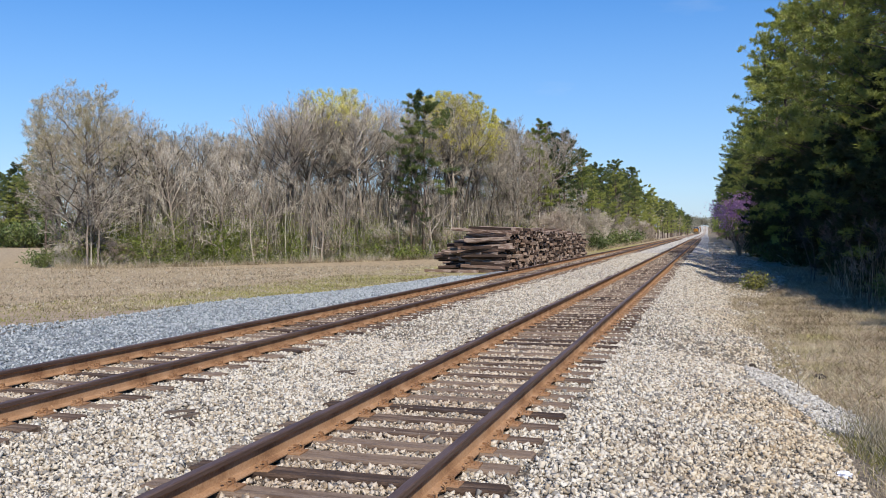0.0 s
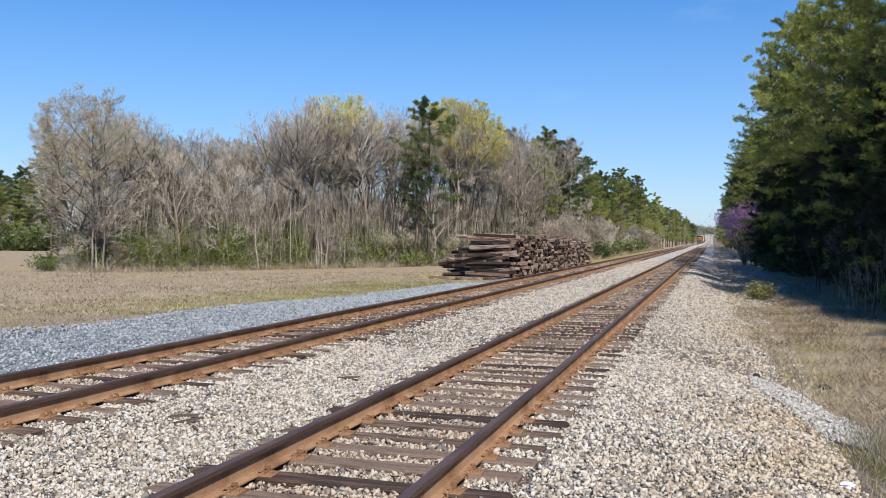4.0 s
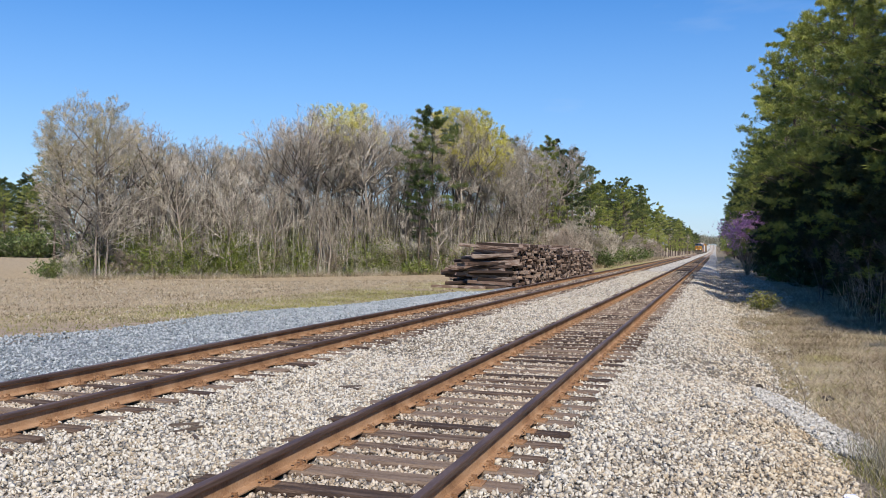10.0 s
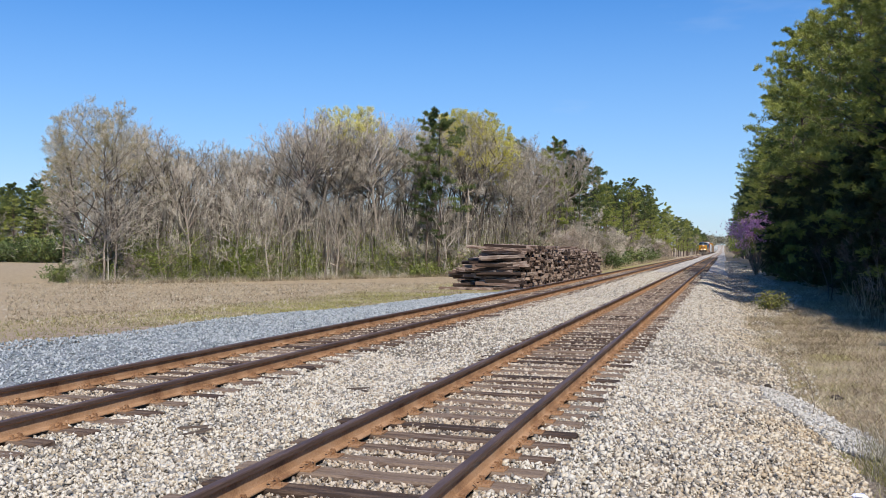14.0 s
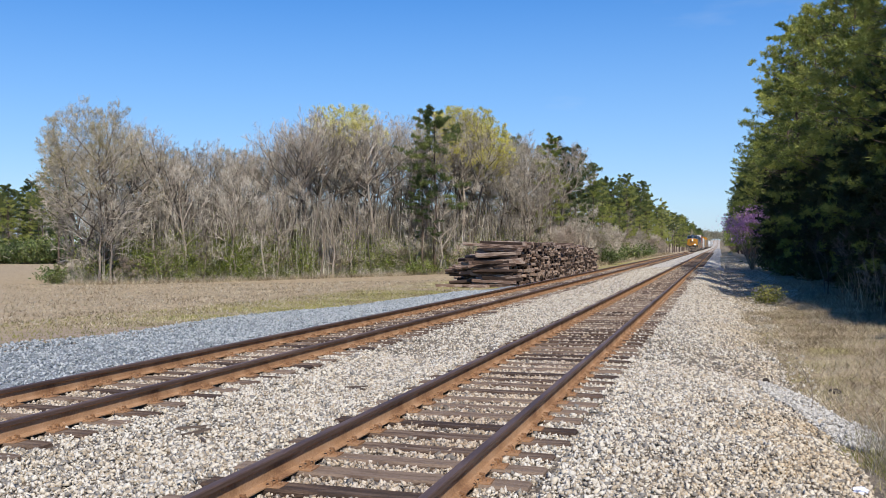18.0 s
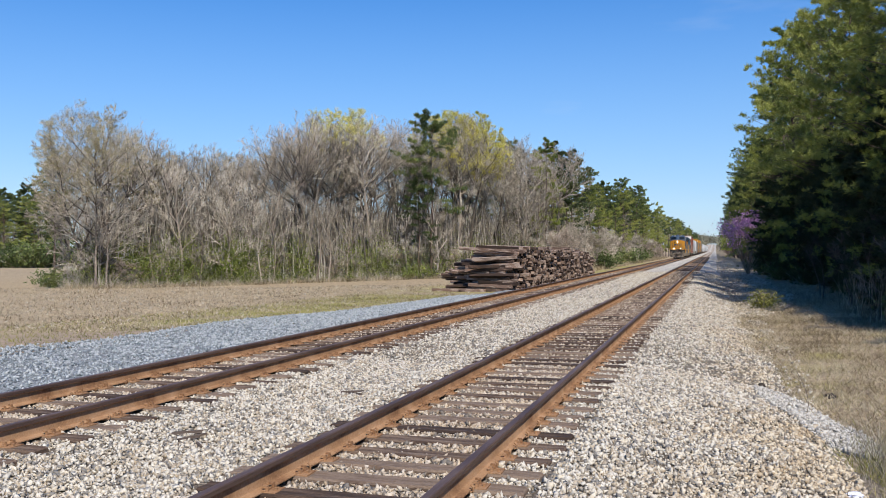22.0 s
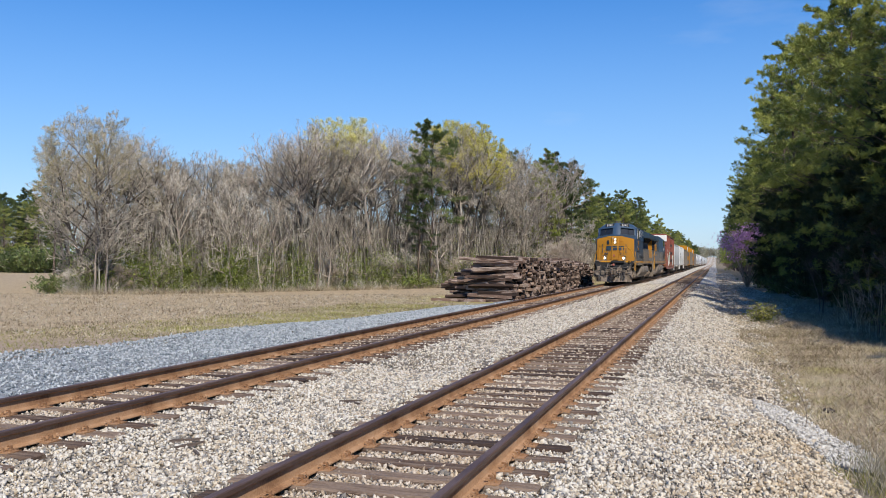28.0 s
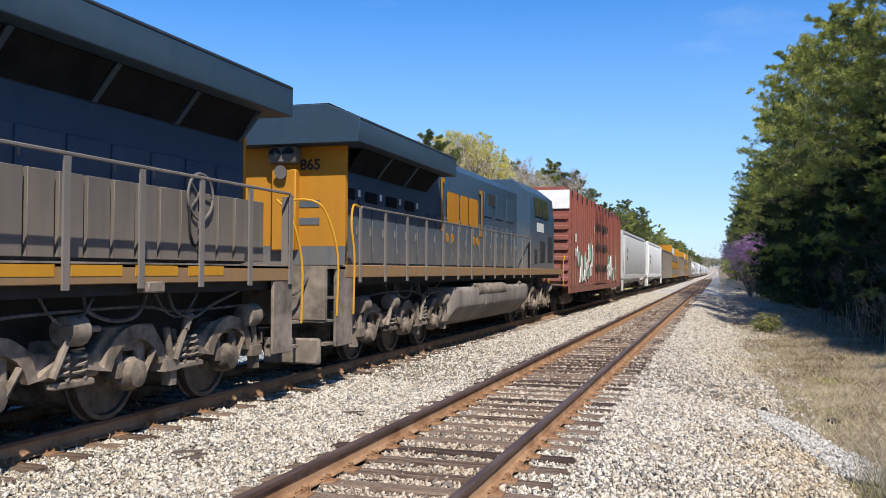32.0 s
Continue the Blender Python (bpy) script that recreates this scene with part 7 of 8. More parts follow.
        part("access_panel", Shape().box(min(X, X + o * 0.015), max(X, X + o * 0.015), 6.18, 9.78, 1.80, 2.0), m_blue, room, bevel=0.005)
        for y in (6.35, 7.75, 8.55, 9.35):
            part("placard", Shape().box(min(X, X + o * 0.02), max(X, X + o * 0.02), y, y + 0.10, 1.78, 1.90) if y > 7 else Shape().box(min(X, X + o * 0.02), max(X, X + o * 0.02), y, y + 0.2, 2.20, 2.26), m_sticker, room)

    # long hood
    s = Shape()
    s.prism("y", [(-1.05, 1.74), (1.05, 1.74), (1.05, 4.12), (0.80, 4.38), (-0.80, 4.38), (-1.05, 4.12)], 9.86, 15.25)
    s.prism("y", [(-1.05, 1.74), (1.05, 1.74), (1.05, 3.9), (-1.05, 3.9)], 15.25, 22.05)
    hood = part("long_hood", s, m_blue, loco, "blue engine hood", bevel=0.015)
    hood_doors(hood, 10.05, 22.0, m_blue)
    for k in range(8):
        y = 10.0 + k * 0.645
        part("hood_panel", Shape().box(1.045, 1.065, y + 0.03, y + 0.62, 3.08, 3.98), m_blue, hood, bevel=0.006)
    logo_blocks(hood, 12.28, 15.05, 2.42, 3.72, 1.082, m_orange)
    part("exhaust_stack", Shape().box(-0.35, 0.35, 12.6, 13.6, 4.36, 4.50), m_black, hood)
    part("roof_hatch", Shape().box(-0.7, 0.7, 10.2, 12.2, 4.37, 4.43), m_bluetop, hood, bevel=0.01)
    part("lifting_eye", Shape().tube([(0.8, 10.0, 4.36), (0.8, 10.0, 4.5), (0.8, 10.12, 4.5), (0.8, 10.12, 4.36)], 0.02, 5), m_greyrail, hood)
    radiator_wing(loco, 15.2, 22.4, m_bluetop, m_dark)
    part("hood_end", Shape().box(-1.05, 1.05, 22.05, 22.12, 1.76, 3.85), m_orange, loco, "orange rear end of the hood")
    for sx in (1, -1):
        rim = Shape().tube([(sx * 1.20, 20.75 + 0.28 * math.cos(a), 2.57 + 0.28 * math.sin(a)) for a in np.linspace(0, math.tau, 29)], 0.018, 5)
        for a in np.arange(0, math.tau, math.tau / 5):
            rim.tube([(sx * 1.17, 20.75, 2.57), (sx * 1.20, 20.75 + 0.27 * math.cos(a), 2.57 + 0.27 * math.sin(a))], 0.014, 4)
        part("brake_wheel", rim.cyl((sx * 1.06, 20.75, 2.57), (sx * 1.20, 20.75, 2.57), 0.05, 10), m_greyrail, loco)
        part("chain", Shape().bend([(sx * 1.2, 20.5, 2.45), (sx * 1.19, 20.55, 2.1), (sx * 1.18, 20.7, 1.95), (sx * 1.19, 20.82, 2.2)], 0.016, 5), m_black, loco)
    walkway_rail(loco, 9.92, 22.55, (-1, 1), 1.15, m_greyrail)
    part("stay_rod", Shape().tube([(1.06, 10.1, 3.3), (1.44, 11.3, 1.8)], 0.015, 5), m_black, loco)
    for k in range(15):
        y = 16.2 + k * 0.42
        part("walkway_panel", Shape().box(1.10, 1.16, y, y + 0.36, 1.78, 2.62), m_panel, loco, bevel=0.006)

    # front platform, plough, coupler
    part("end_plate", Shape().box(-1.32, 1.32, 1.22, 1.30, 1.05, 1.62), m_black, loco)
    for x0, x1 in ((-0.98, -0.06), (0.85, 1.25)):
        part("end_stripe", Shape().box(x0, x1, 1.195, 1.215, 1.61, 1.72), m_stripe, loco)
    part("anticlimber", Shape().box(-0.20, 0.80, 1.08, 1.25, 1.58, 1.74), m_black, loco, bevel=0.02)
    pl = Shape()
    plan0 = [(-1.32, 1.52), (-0.95, 1.02), (0.95, 1.02), (1.32, 1.52)]
    plan1 = [(-1.36, 1.40), (-1.0, 1.10), (1.0, 1.10), (1.36, 1.40)]
    def wall(pts, z):
        return [(x, y, z) for x, y in pts] + [(x * 0.97, y + 0.06, z) for x, y in reversed(pts)]
    pl.loft([wall(plan0, 0.16), wall([(x, y + 0.06) for x, y in plan0], 0.42), wall(plan1, 0.66)])
    part("plough", pl, m_grime, loco, "dusty snow plough below the coupler")
    for x in (-1.12, 1.12):
        part("plough_wing", Shape().prism("y", [(x - 0.24, 0.64), (x + 0.24, 0.64), (x + 0.24, 0.98), (x + 0.12 * (1 if x > 0 else -1), 1.02), (x - 0.24, 0.84)] if x > 0 else [(x - 0.24, 0.64), (x + 0.24, 0.64), (x + 0.24, 0.84), (x - 0.12, 1.02), (x - 0.24, 0.98)], 1.2, 1.26), m_grime, loco, bevel=0.01)
    part("pilot", Shape().box(-1.25, 1.25, 1.24, 1.30, 0.60, 1.06), m_black, loco)
    coupler(loco, 0.75, -1)
    for a in ((-0.32, 0.32, 0.95, 1.3, 0.66, 1.12), (-0.60, -0.36, 1.05, 1.25, 0.52, 1.12), (0.36, 0.60, 1.05, 1.25, 0.60, 1.2), (-0.95, -0.70, 1.10, 1.25, 0.66, 0.98), (0.66, 0.96, 1.12, 1.25, 0.70, 1.02), (0.30, 0.52, 0.98, 1.2, 0.98, 1.24), (-0.30, -0.05, 1.0, 1.2, 1.08, 1.24),
              (0.98, 1.24, 1.12, 1.24, 1.02, 1.34), (-1.22, -1.02, 1.10, 1.24, 0.95, 1.30), (-0.15, 0.12, 0.88, 1.1, 0.50, 0.66), (-0.35, -0.12, 1.12, 1.24, 1.34, 1.44)):
        part("draft_gear", Shape().box(*a), m_gear if a[5] > 1.0 else m_grime, loco, bevel=0.025)
    for i, pts in enumerate(([(-0.95, 1.15, 1.42), (-0.93, 0.98, 1.22), (-0.9, 0.95, 0.85), (-0.72, 0.98, 0.72)], [(-0.45, 1.15, 1.5), (-0.44, 0.98, 1.28), (-0.60, 0.92, 0.88), (-0.68, 0.95, 0.66)],
                [(-0.42, 1.15, 1.52), (-0.25, 0.98, 1.20), (0.02, 0.92, 1.04), (0.32, 0.95, 1.14), (0.5, 1.15, 1.38)], [(0.15, 1.0, 1.1), (0.26, 0.85, 0.82), (0.12, 0.74, 0.58), (-0.12, 0.72, 0.50), (-0.3, 0.85, 0.56)],
                [(-0.28, 0.95, 0.62), (-0.34, 0.85, 0.42), (-0.15, 0.82, 0.30), (0.06, 0.84, 0.40), (0.10, 0.95, 0.62)],
                [(0.62, 1.1, 1.1), (0.62, 0.95, 0.65), (0.58, 0.98, 0.3)], [(0.71, 1.1, 1.1), (0.72, 0.95, 0.65), (0.70, 0.98, 0.28)], [(0.80, 1.1, 1.1), (0.82, 0.95, 0.65), (0.82, 0.98, 0.28)],
                [(-0.98, 1.1, 0.75), (-1.0, 0.96, 0.48), (-1.05, 1.0, 0.28)], [(-1.06, 1.1, 0.75), (-1.1, 0.98, 0.48), (-1.14, 1.04, 0.28)], [(0.55, 1.1, 1.25), (0.9, 1.0, 1.22), (1.2, 1.1, 1.36), (1.22, 1.2, 1.62)],
                [(0.92, 1.1, 1.62), (0.98, 0.98, 1.5), (1.14, 0.98, 1.44), (1.24, 1.1, 1.58), (1.1, 1.15, 1.72)], [(0.4, 1.12, 0.9), (0.46, 0.9, 0.72), (0.40, 0.86, 0.5), (0.22, 0.86, 0.44)], [(-0.72, 1.1, 1.3), (-0.5, 1.0, 1.18), (-0.2, 1.0, 1.24), (0.2, 1.05, 1.2), (0.6, 1.1, 1.3)])):
        part("air_hose", Shape().bend(pts, 0.026 if i != 4 else 0.02, 7), m_black if i in (4, 11) else m_hose, loco)
    part("uncoupling_lever", Shape().bend([(-1.45, 1.1, 0.96), (-0.9, 0.95, 0.88), (0.1, 0.86, 0.95), (0.75, 0.92, 0.98), (1.3, 1.1, 0.94)], 0.018, 6), m_grime, loco)
    part("uncoupling_lever", Shape().bend([(0.3, 0.9, 0.84), (0.7, 0.92, 0.90), (1.05, 1.0, 0.98), (1.2, 1.05, 1.02)], 0.016, 6), m_grime, loco)
    part("bell_cover", Shape().turned((-0.02, 1.2, 1.42), (0, -1, 0), [(0, 0.10), (0.05, 0.10), (0.08, 0.07), (0.09, 0.005)], 14), m_red, loco, "faded red round cover")
    for x in (-0.71, 0.71):
        box = part("ditch_light", Shape().box(x - 0.13, x + 0.16, 1.29, 1.60, 1.75, 2.10), m_grime, loco, "ditch light on the front platform", bevel=0.02)
        part("hood_plate", Shape().box(x - 0.15, x + 0.18, 1.22, 1.60, 2.10, 2.125), m_grime, box)
        rim = part("reflector", Shape().turned((x, 1.29, 1.93), (0, -1, 0), [(0, 0.118), (0.03, 0.118), (0.03, 0.10), (-0.01, 0.05), (-0.012, 0.003)], 20), m_chrome, box)
        part("bulb", Shape().turned((x, 1.285, 1.93), (0, -1, 0), [(0, 0.06), (0.012, 0.055), (0.02, 0.003)], 14), m_lamp, box, "lit lamp")
    # steps and handrails at the front corners
    for sx in (-1, 1):
        def bx(a, b, *r):
            return Shape().box(min(sx * a, sx * b), max(sx * a, sx * b), *r)
        part("step_side", bx(1.46, 1.51, 1.72, 2.42, 0.48, 1.70), m_grime, loco, "dusty step plate", bevel=0.01)
        part("step_side", bx(1.02, 1.06, 1.25, 2.3, 0.6, 1.62), m_black, loco)
        for z in (0.50, 0.86, 1.22, 1.56):
            part("step_tread", bx(1.06, 1.48, 1.34, 1.80, z, z + 0.04), m_grime, loco)
        part("reflector", Shape().cyl((sx * 1.51, 2.08, 1.50), (sx * 1.52, 2.08, 1.50), 0.075, 14), m_stripe, loco)
        part("corner_handrail", Shape().bend([(sx * 1.50, 1.70, 1.05), (sx * 1.52, 1.70, 1.55), (sx * 1.50, 1.72, 1.86), (sx * 1.28, 1.55, 2.5), (sx * 1.05, 1.4, 2.72), (sx * 0.72, 1.28, 2.74)], 0.02, 7), m_yellow, loco)
        part("corner_handrail", Shape().bend([(sx * 1.52, 2.40, 0.98), (sx * 1.54, 2.40, 1.80), (sx * 1.50, 2.52, 2.2), (sx * 1.42, 2.66, 2.56), (sx * 1.30, 2.72, 2.62)], 0.02, 7), m_yellow, loco)
    for x in (-1.05, -0.78, -0.12, 0.62, 0.98):
        part("handrail_post", Shape().box(x - 0.05, x + 0.05, 1.24, 1.27, 1.62, 2.74), m_orange, loco)
    part("front_handrail", Shape().tube([(-1.1, 1.25, 2.74), (-0.7, 1.25, 2.75)], 0.022, 6), m_yellow, loco)
    part("front_handrail", Shape().tube([(-0.14, 1.25, 2.74), (0.75, 1.25, 2.75)], 0.022, 6), m_yellow, loco)
    part("drop_step_chain", Shape().tube([(-0.75, 1.24, 2.6), (-0.5, 1.2, 2.42), (-0.3, 1.2, 2.44), (-0.14, 1.24, 2.62)], 0.012, 5), m_greyrail, loco)
    # rear end
    for sx in (-1, 1):
        def bx(a, b, *r):
            return Shape().box(min(sx * a, sx * b), max(sx * a, sx * b), *r)
        part("step_side", bx(1.46, 1.51, 22.1, 22.66, 0.52, 1.70), m_grime, loco, bevel=0.01)
        for z in (0.55, 0.9, 1.25):
            part("step_tread", bx(1.06, 1.48, 22.65, 22.95, z, z + 0.04), m_grime, loco)
        part("corner_handrail", Shape().bend([(sx * 1.51, 22.95, 0.9), (sx * 1.51, 22.95, 1.8), (sx * 1.40, 22.8, 2.45), (sx * 1.20, 22.75, 2.68)], 0.02, 7), m_yellow, loco)
        part("corner_post", bx(1.40, 1.50, 22.52, 22.62, 1.5, 2.7), m_greyrail, loco)
    part("rear_plate", Shape().box(-1.4, 1.4, 22.62, 22.70, 0.9, 1.74), m_grime, loco)
    coupler(loco, 22.95, 1)
    fuel_tank(loco, 8.35, 16.15, m_tankdust)
    for sx in (-1, 1):
        part("air_reservoir", Shape().cyl((sx * 1.2, 7.95, 1.1), (sx * 1.2, 8.4, 1.1), 0.14, 12), m_grime, loco)
    wheels = loco_truck(loco, (3.0, 5.06, 7.12))[1] + loco_truck(loco, (17.45, 19.5, 21.5))[1]
    return loco, wheels


# ---- second locomotive, running hood first ----
def trailing_locomotive():
    loco = thing("locomotive", pose(0, 0, 0), "older dusty blue diesel locomotive running hood first, orange end", "locomotive", "locomotives of the train")
    part("underframe", Shape().box(-0.75, 0.75, 0.7, 22.6, 0.75, 1.62).box(-1.4, 1.4, 0.7, 22.6, 1.42, 1.70), m_black, loco)
    part("deck", Shape().box(-1.52, 1.52, 0.65, 22.7, 1.69, 1.74), m_grime, loco)
    for sx in (-1, 1):
        part("side_sill", Shape().box(min(sx * 1.46, sx * 1.53), max(sx * 1.46, sx * 1.53), 1.35, 22.7, 1.55, 1.76), m_dirtystripe, loco, bevel=0.01)
    part("end_plate", Shape().box(-1.5, 1.5, 0.60, 0.68, 0.9, 1.74), m_grime, loco)
    hood = part("long_hood", Shape().prism("y", [(-1.05, 1.74), (1.05, 1.74), (1.05, 4.16), (0.8, 4.40), (-0.8, 4.40), (-1.05, 4.16)], 2.10, 16.5), m_hood2, loco, "faded blue engine hood", bevel=0.015)
    end = part("hood_end", Shape().box(-1.22, 1.22, 2.02, 2.12, 1.76, 3.92), m_orange, loco, "orange end of the hood")
    part("end_band", Shape().box(-1.23, 1.23, 2.005, 2.02, 1.76, 2.08), m_hood2, end)
    for x, z, w in ((0.32, 2.75, 0.42), (0.32, 2.45, 0.42)):
        part("painted_block", Shape().box(x, x + w, 2.008, 2.022, z, z + 0.12), m_hood2, end)
    nose = part("headlight_box", Shape().box(-0.12, 0.38, 1.78, 2.04, 3.50, 3.80), m_greyrail, end, "twin headlights, unlit", bevel=0.03)
    for x in (0.0, 0.26):
        part("headlight", Shape().turned((x, 1.78, 3.65), (0, -1, 0), [(0, 0.115), (0.02, 0.115), (0.02, 0.09), (0.01, 0.003)], 16), m_pane, nose)
    part("sand_box", Shape().box(-0.10, 0.36, 1.86, 2.04, 2.0, 3.40), m_orange, end, bevel=0.02)
    part("horn", Shape().cyl((0.13, 1.9, 3.36), (0.13, 1.74, 3.34), 0.05, 10, 0.12), m_greyrail, end)
    digits = part("number", lettering("865", 0.26, 0.004), None, end, "dark number 865")
    digits.data.materials.append(m_black)
    digits.location = (0.56, 2.014, 3.48)
    radiator_wing(loco, 1.65, 7.45, m_bluetop, m_dark)
    for k in range(4):
        part("vent_window", Shape().box(1.07, 1.09, 2.2 + k * 1.1, 2.75 + k * 1.1, 2.92, 3.12), m_dark, hood)
        part("placard", Shape().box(1.08, 1.095, 2.9 + k * 1.1, 3.0 + k * 1.1, 3.0, 3.12), m_sticker, hood)
    hood_doors(hood, 2.3, 16.3, m_hood2, 0.66, 1.80, 2.95)
    for y in (12.2, 13.6, 15.0):
        part("hood_panel", Shape().box(1.045, 1.07, y, y + 0.9, 3.2, 3.9), m_hood2, hood, bevel=0.006)
    part("hood_louvre", Shape().box(1.05, 1.08, 12.6, 13.4, 3.55, 3.85), m_black, hood)
    logo_blocks(hood, 8.0, 11.9, 2.62, 3.86, 1.082, m_orange)
    cab = part("cab", Shape().prism("y", [(-1.5, 1.74), (1.5, 1.74), (1.5, 3.5), (1.42, 4.26), (0.9, 4.66), (-0.9, 4.66), (-1.42, 4.26), (-1.5, 3.5)], 16.5, 20.9), m_hood2, loco, "blue cab of the trailing unit", bevel=0.015)
    for y0, y1 in ((17.3, 18.4), (18.6, 19.7)):
        part("side_window", flat([(1.5, y0, 3.5), (1.5, y1, 3.5), (1.43, y1, 4.15), (1.43, y0, 4.15)], (1, 0, 0), 0.03), m_pane, cab, bevel=0.01)
    for y0, y1, z0, z1 in ((17.2, 17.6, 1.95, 2.4), (18.2, 19.0, 2.0, 2.7), (19.6, 20.5, 2.0, 2.9)):
        part("louvre", Shape().box(1.5, 1.52, y0, y1, z0, z1), m_black, cab)
    part("number", Shape().box(1.5, 1.51, 17.6, 18.8, 3.0, 3.3), m_sticker, cab, "pale painted number too worn to read")
    part("nose", Shape().loft([[(-1.4, 20.9, 1.74), (1.4, 20.9, 1.74), (1.4, 20.9, 3.5), (-1.4, 20.9, 3.5)], [(-1.1, 22.0, 1.74), (1.1, 22.0, 1.74), (1.1, 21.8, 3.2), (-1.1, 21.8, 3.2)]]), m_orange, loco, bevel=0.02)
    walkway_rail(loco, 1.95, 16.4, (1, -1), 1.2, m_greyrail)
    for sx in (-1, 1):
        def bx(a, b, *r):
            return Shape().box(min(sx * a, sx * b), max(sx * a, sx * b), *r)
        part("step_side", bx(1.46, 1.52, 1.0, 1.66, 0.46, 1.74), m_grime, loco, bevel=0.01)
        for z in (0.5, 0.86, 1.22):
            part("step_tread", bx(1.02, 1.48, 0.62, 1.0, z, z + 0.04), m_grime, loco)
        part("corner_handrail", Shape().bend([(sx * 1.52, 1.0, 0.95), (sx * 1.53, 1.0, 1.9), (sx * 1.40, 0.85, 2.55), (sx * 1.2, 0.72, 2.76), (sx * 0.7, 0.66, 2.76)], 0.02, 7), m_yellow, loco)
        part("corner_handrail", Shape().bend([(sx * 1.53, 1.66, 0.95), (sx * 1.54, 1.66, 1.9), (sx * 1.51, 1.60, 2.4), (sx * 1.49, 1.72, 2.74), (sx * 1.49, 2.0, 2.74)], 0.02, 7), m_yellow, loco)
        part("pilot_wing", bx(0.5, 1.45, 0.50, 0.60, 0.22, 0.62), m_grime, loco, bevel=0.03)
    for pts in ([(0.4, 0.55, 1.4), (0.5, 0.35, 1.15), (0.75, 0.3, 1.2), (0.85, 0.5, 1.5)], [(0.95, 0.55, 1.6), (1.0, 0.4, 1.3), (1.15, 0.4, 1.35), (1.2, 0.6, 1.55)], [(0.3, 0.5, 1.0), (0.35, 0.3, 0.7), (0.2, 0.2, 0.5)]):
        part("air_hose", Shape().bend(pts, 0.026, 6), m_hose, loco)
    coupler(loco, 0.35, -1)
    coupler(loco, 22.95, 1)
    tank = fuel_tank(loco, 8.1, 16.2, m_tankdust)
    part("air_reservoir", Shape().cyl((1.36, 9.9, 1.18), (1.36, 13.0, 1.18), 0.19, 14), m_grime, loco)
    wheels = loco_truck(loco, (3.35, 5.35, 7.3))[1] + loco_truck(loco, (16.8, 18.8, 20.8))[1]
    return loco, wheels


lead, lead_wheels = lead_locomotive()
ROLLING.append((lead, 0.0))
TURNING += lead_wheels
trail, trail_wheels = trailing_locomotive()
ROLLING.append((trail, 23.2))
TURNING += trail_wheels


# ---- freight cars ----
def freight_truck(parent, y):
    truck = new("truck")
    truck.empty_display_size = 0.2
    truck.parent = parent
    s = Shape()
    for sx in (-1, 1):
        a, b = min(sx * 0.98, sx * 1.10), max(sx * 0.98, sx * 1.10)
        s.prism("x", [(y - 1.1, 0.52), (y - 1.1, 0.66), (y - 0.55, 0.74), (y - 0.2, 0.80), (y + 0.2, 0.80), (y + 0.55, 0.74), (y + 1.1, 0.66), (y + 1.1, 0.52), (y + 0.72, 0.50), (y + 0.40, 0.28), (y - 0.40, 0.28), (y - 0.72, 0.50)], a, b)
        for k in (-0.16, 0, 0.16):
            s.cyl((sx * 1.12, y + k, 0.36), (sx * 1.12, y + k, 0.62), 0.07, 8)
        for k in (-0.88, 0.88):
            s.cyl((sx * 1.0, y + k, 0.46), (sx * 1.2, y + k, 0.46), 0.13, 10)
    s.box(-1.0, 1.0, y - 0.18, y + 0.18, 0.55, 0.85)
    part("side_frame", s, m_gear, truck)
    return [wheelset(truck, y + k, 0.46) for k in (-0.88, 0.88)]


def ladder(parent, x, y, z0, z1, n, mat, w=0.4):
    for k in range(n):
        z = z0 + (z1 - z0) * k / (n - 1)
        part("rung", Shape().tube([(x, y, z), (x + 0.06 * (1 if x > 0 else -1), y, z), (x + 0.06 * (1 if x > 0 else -1), y + w, z), (x, y + w, z)], 0.012, 4), mat, parent)


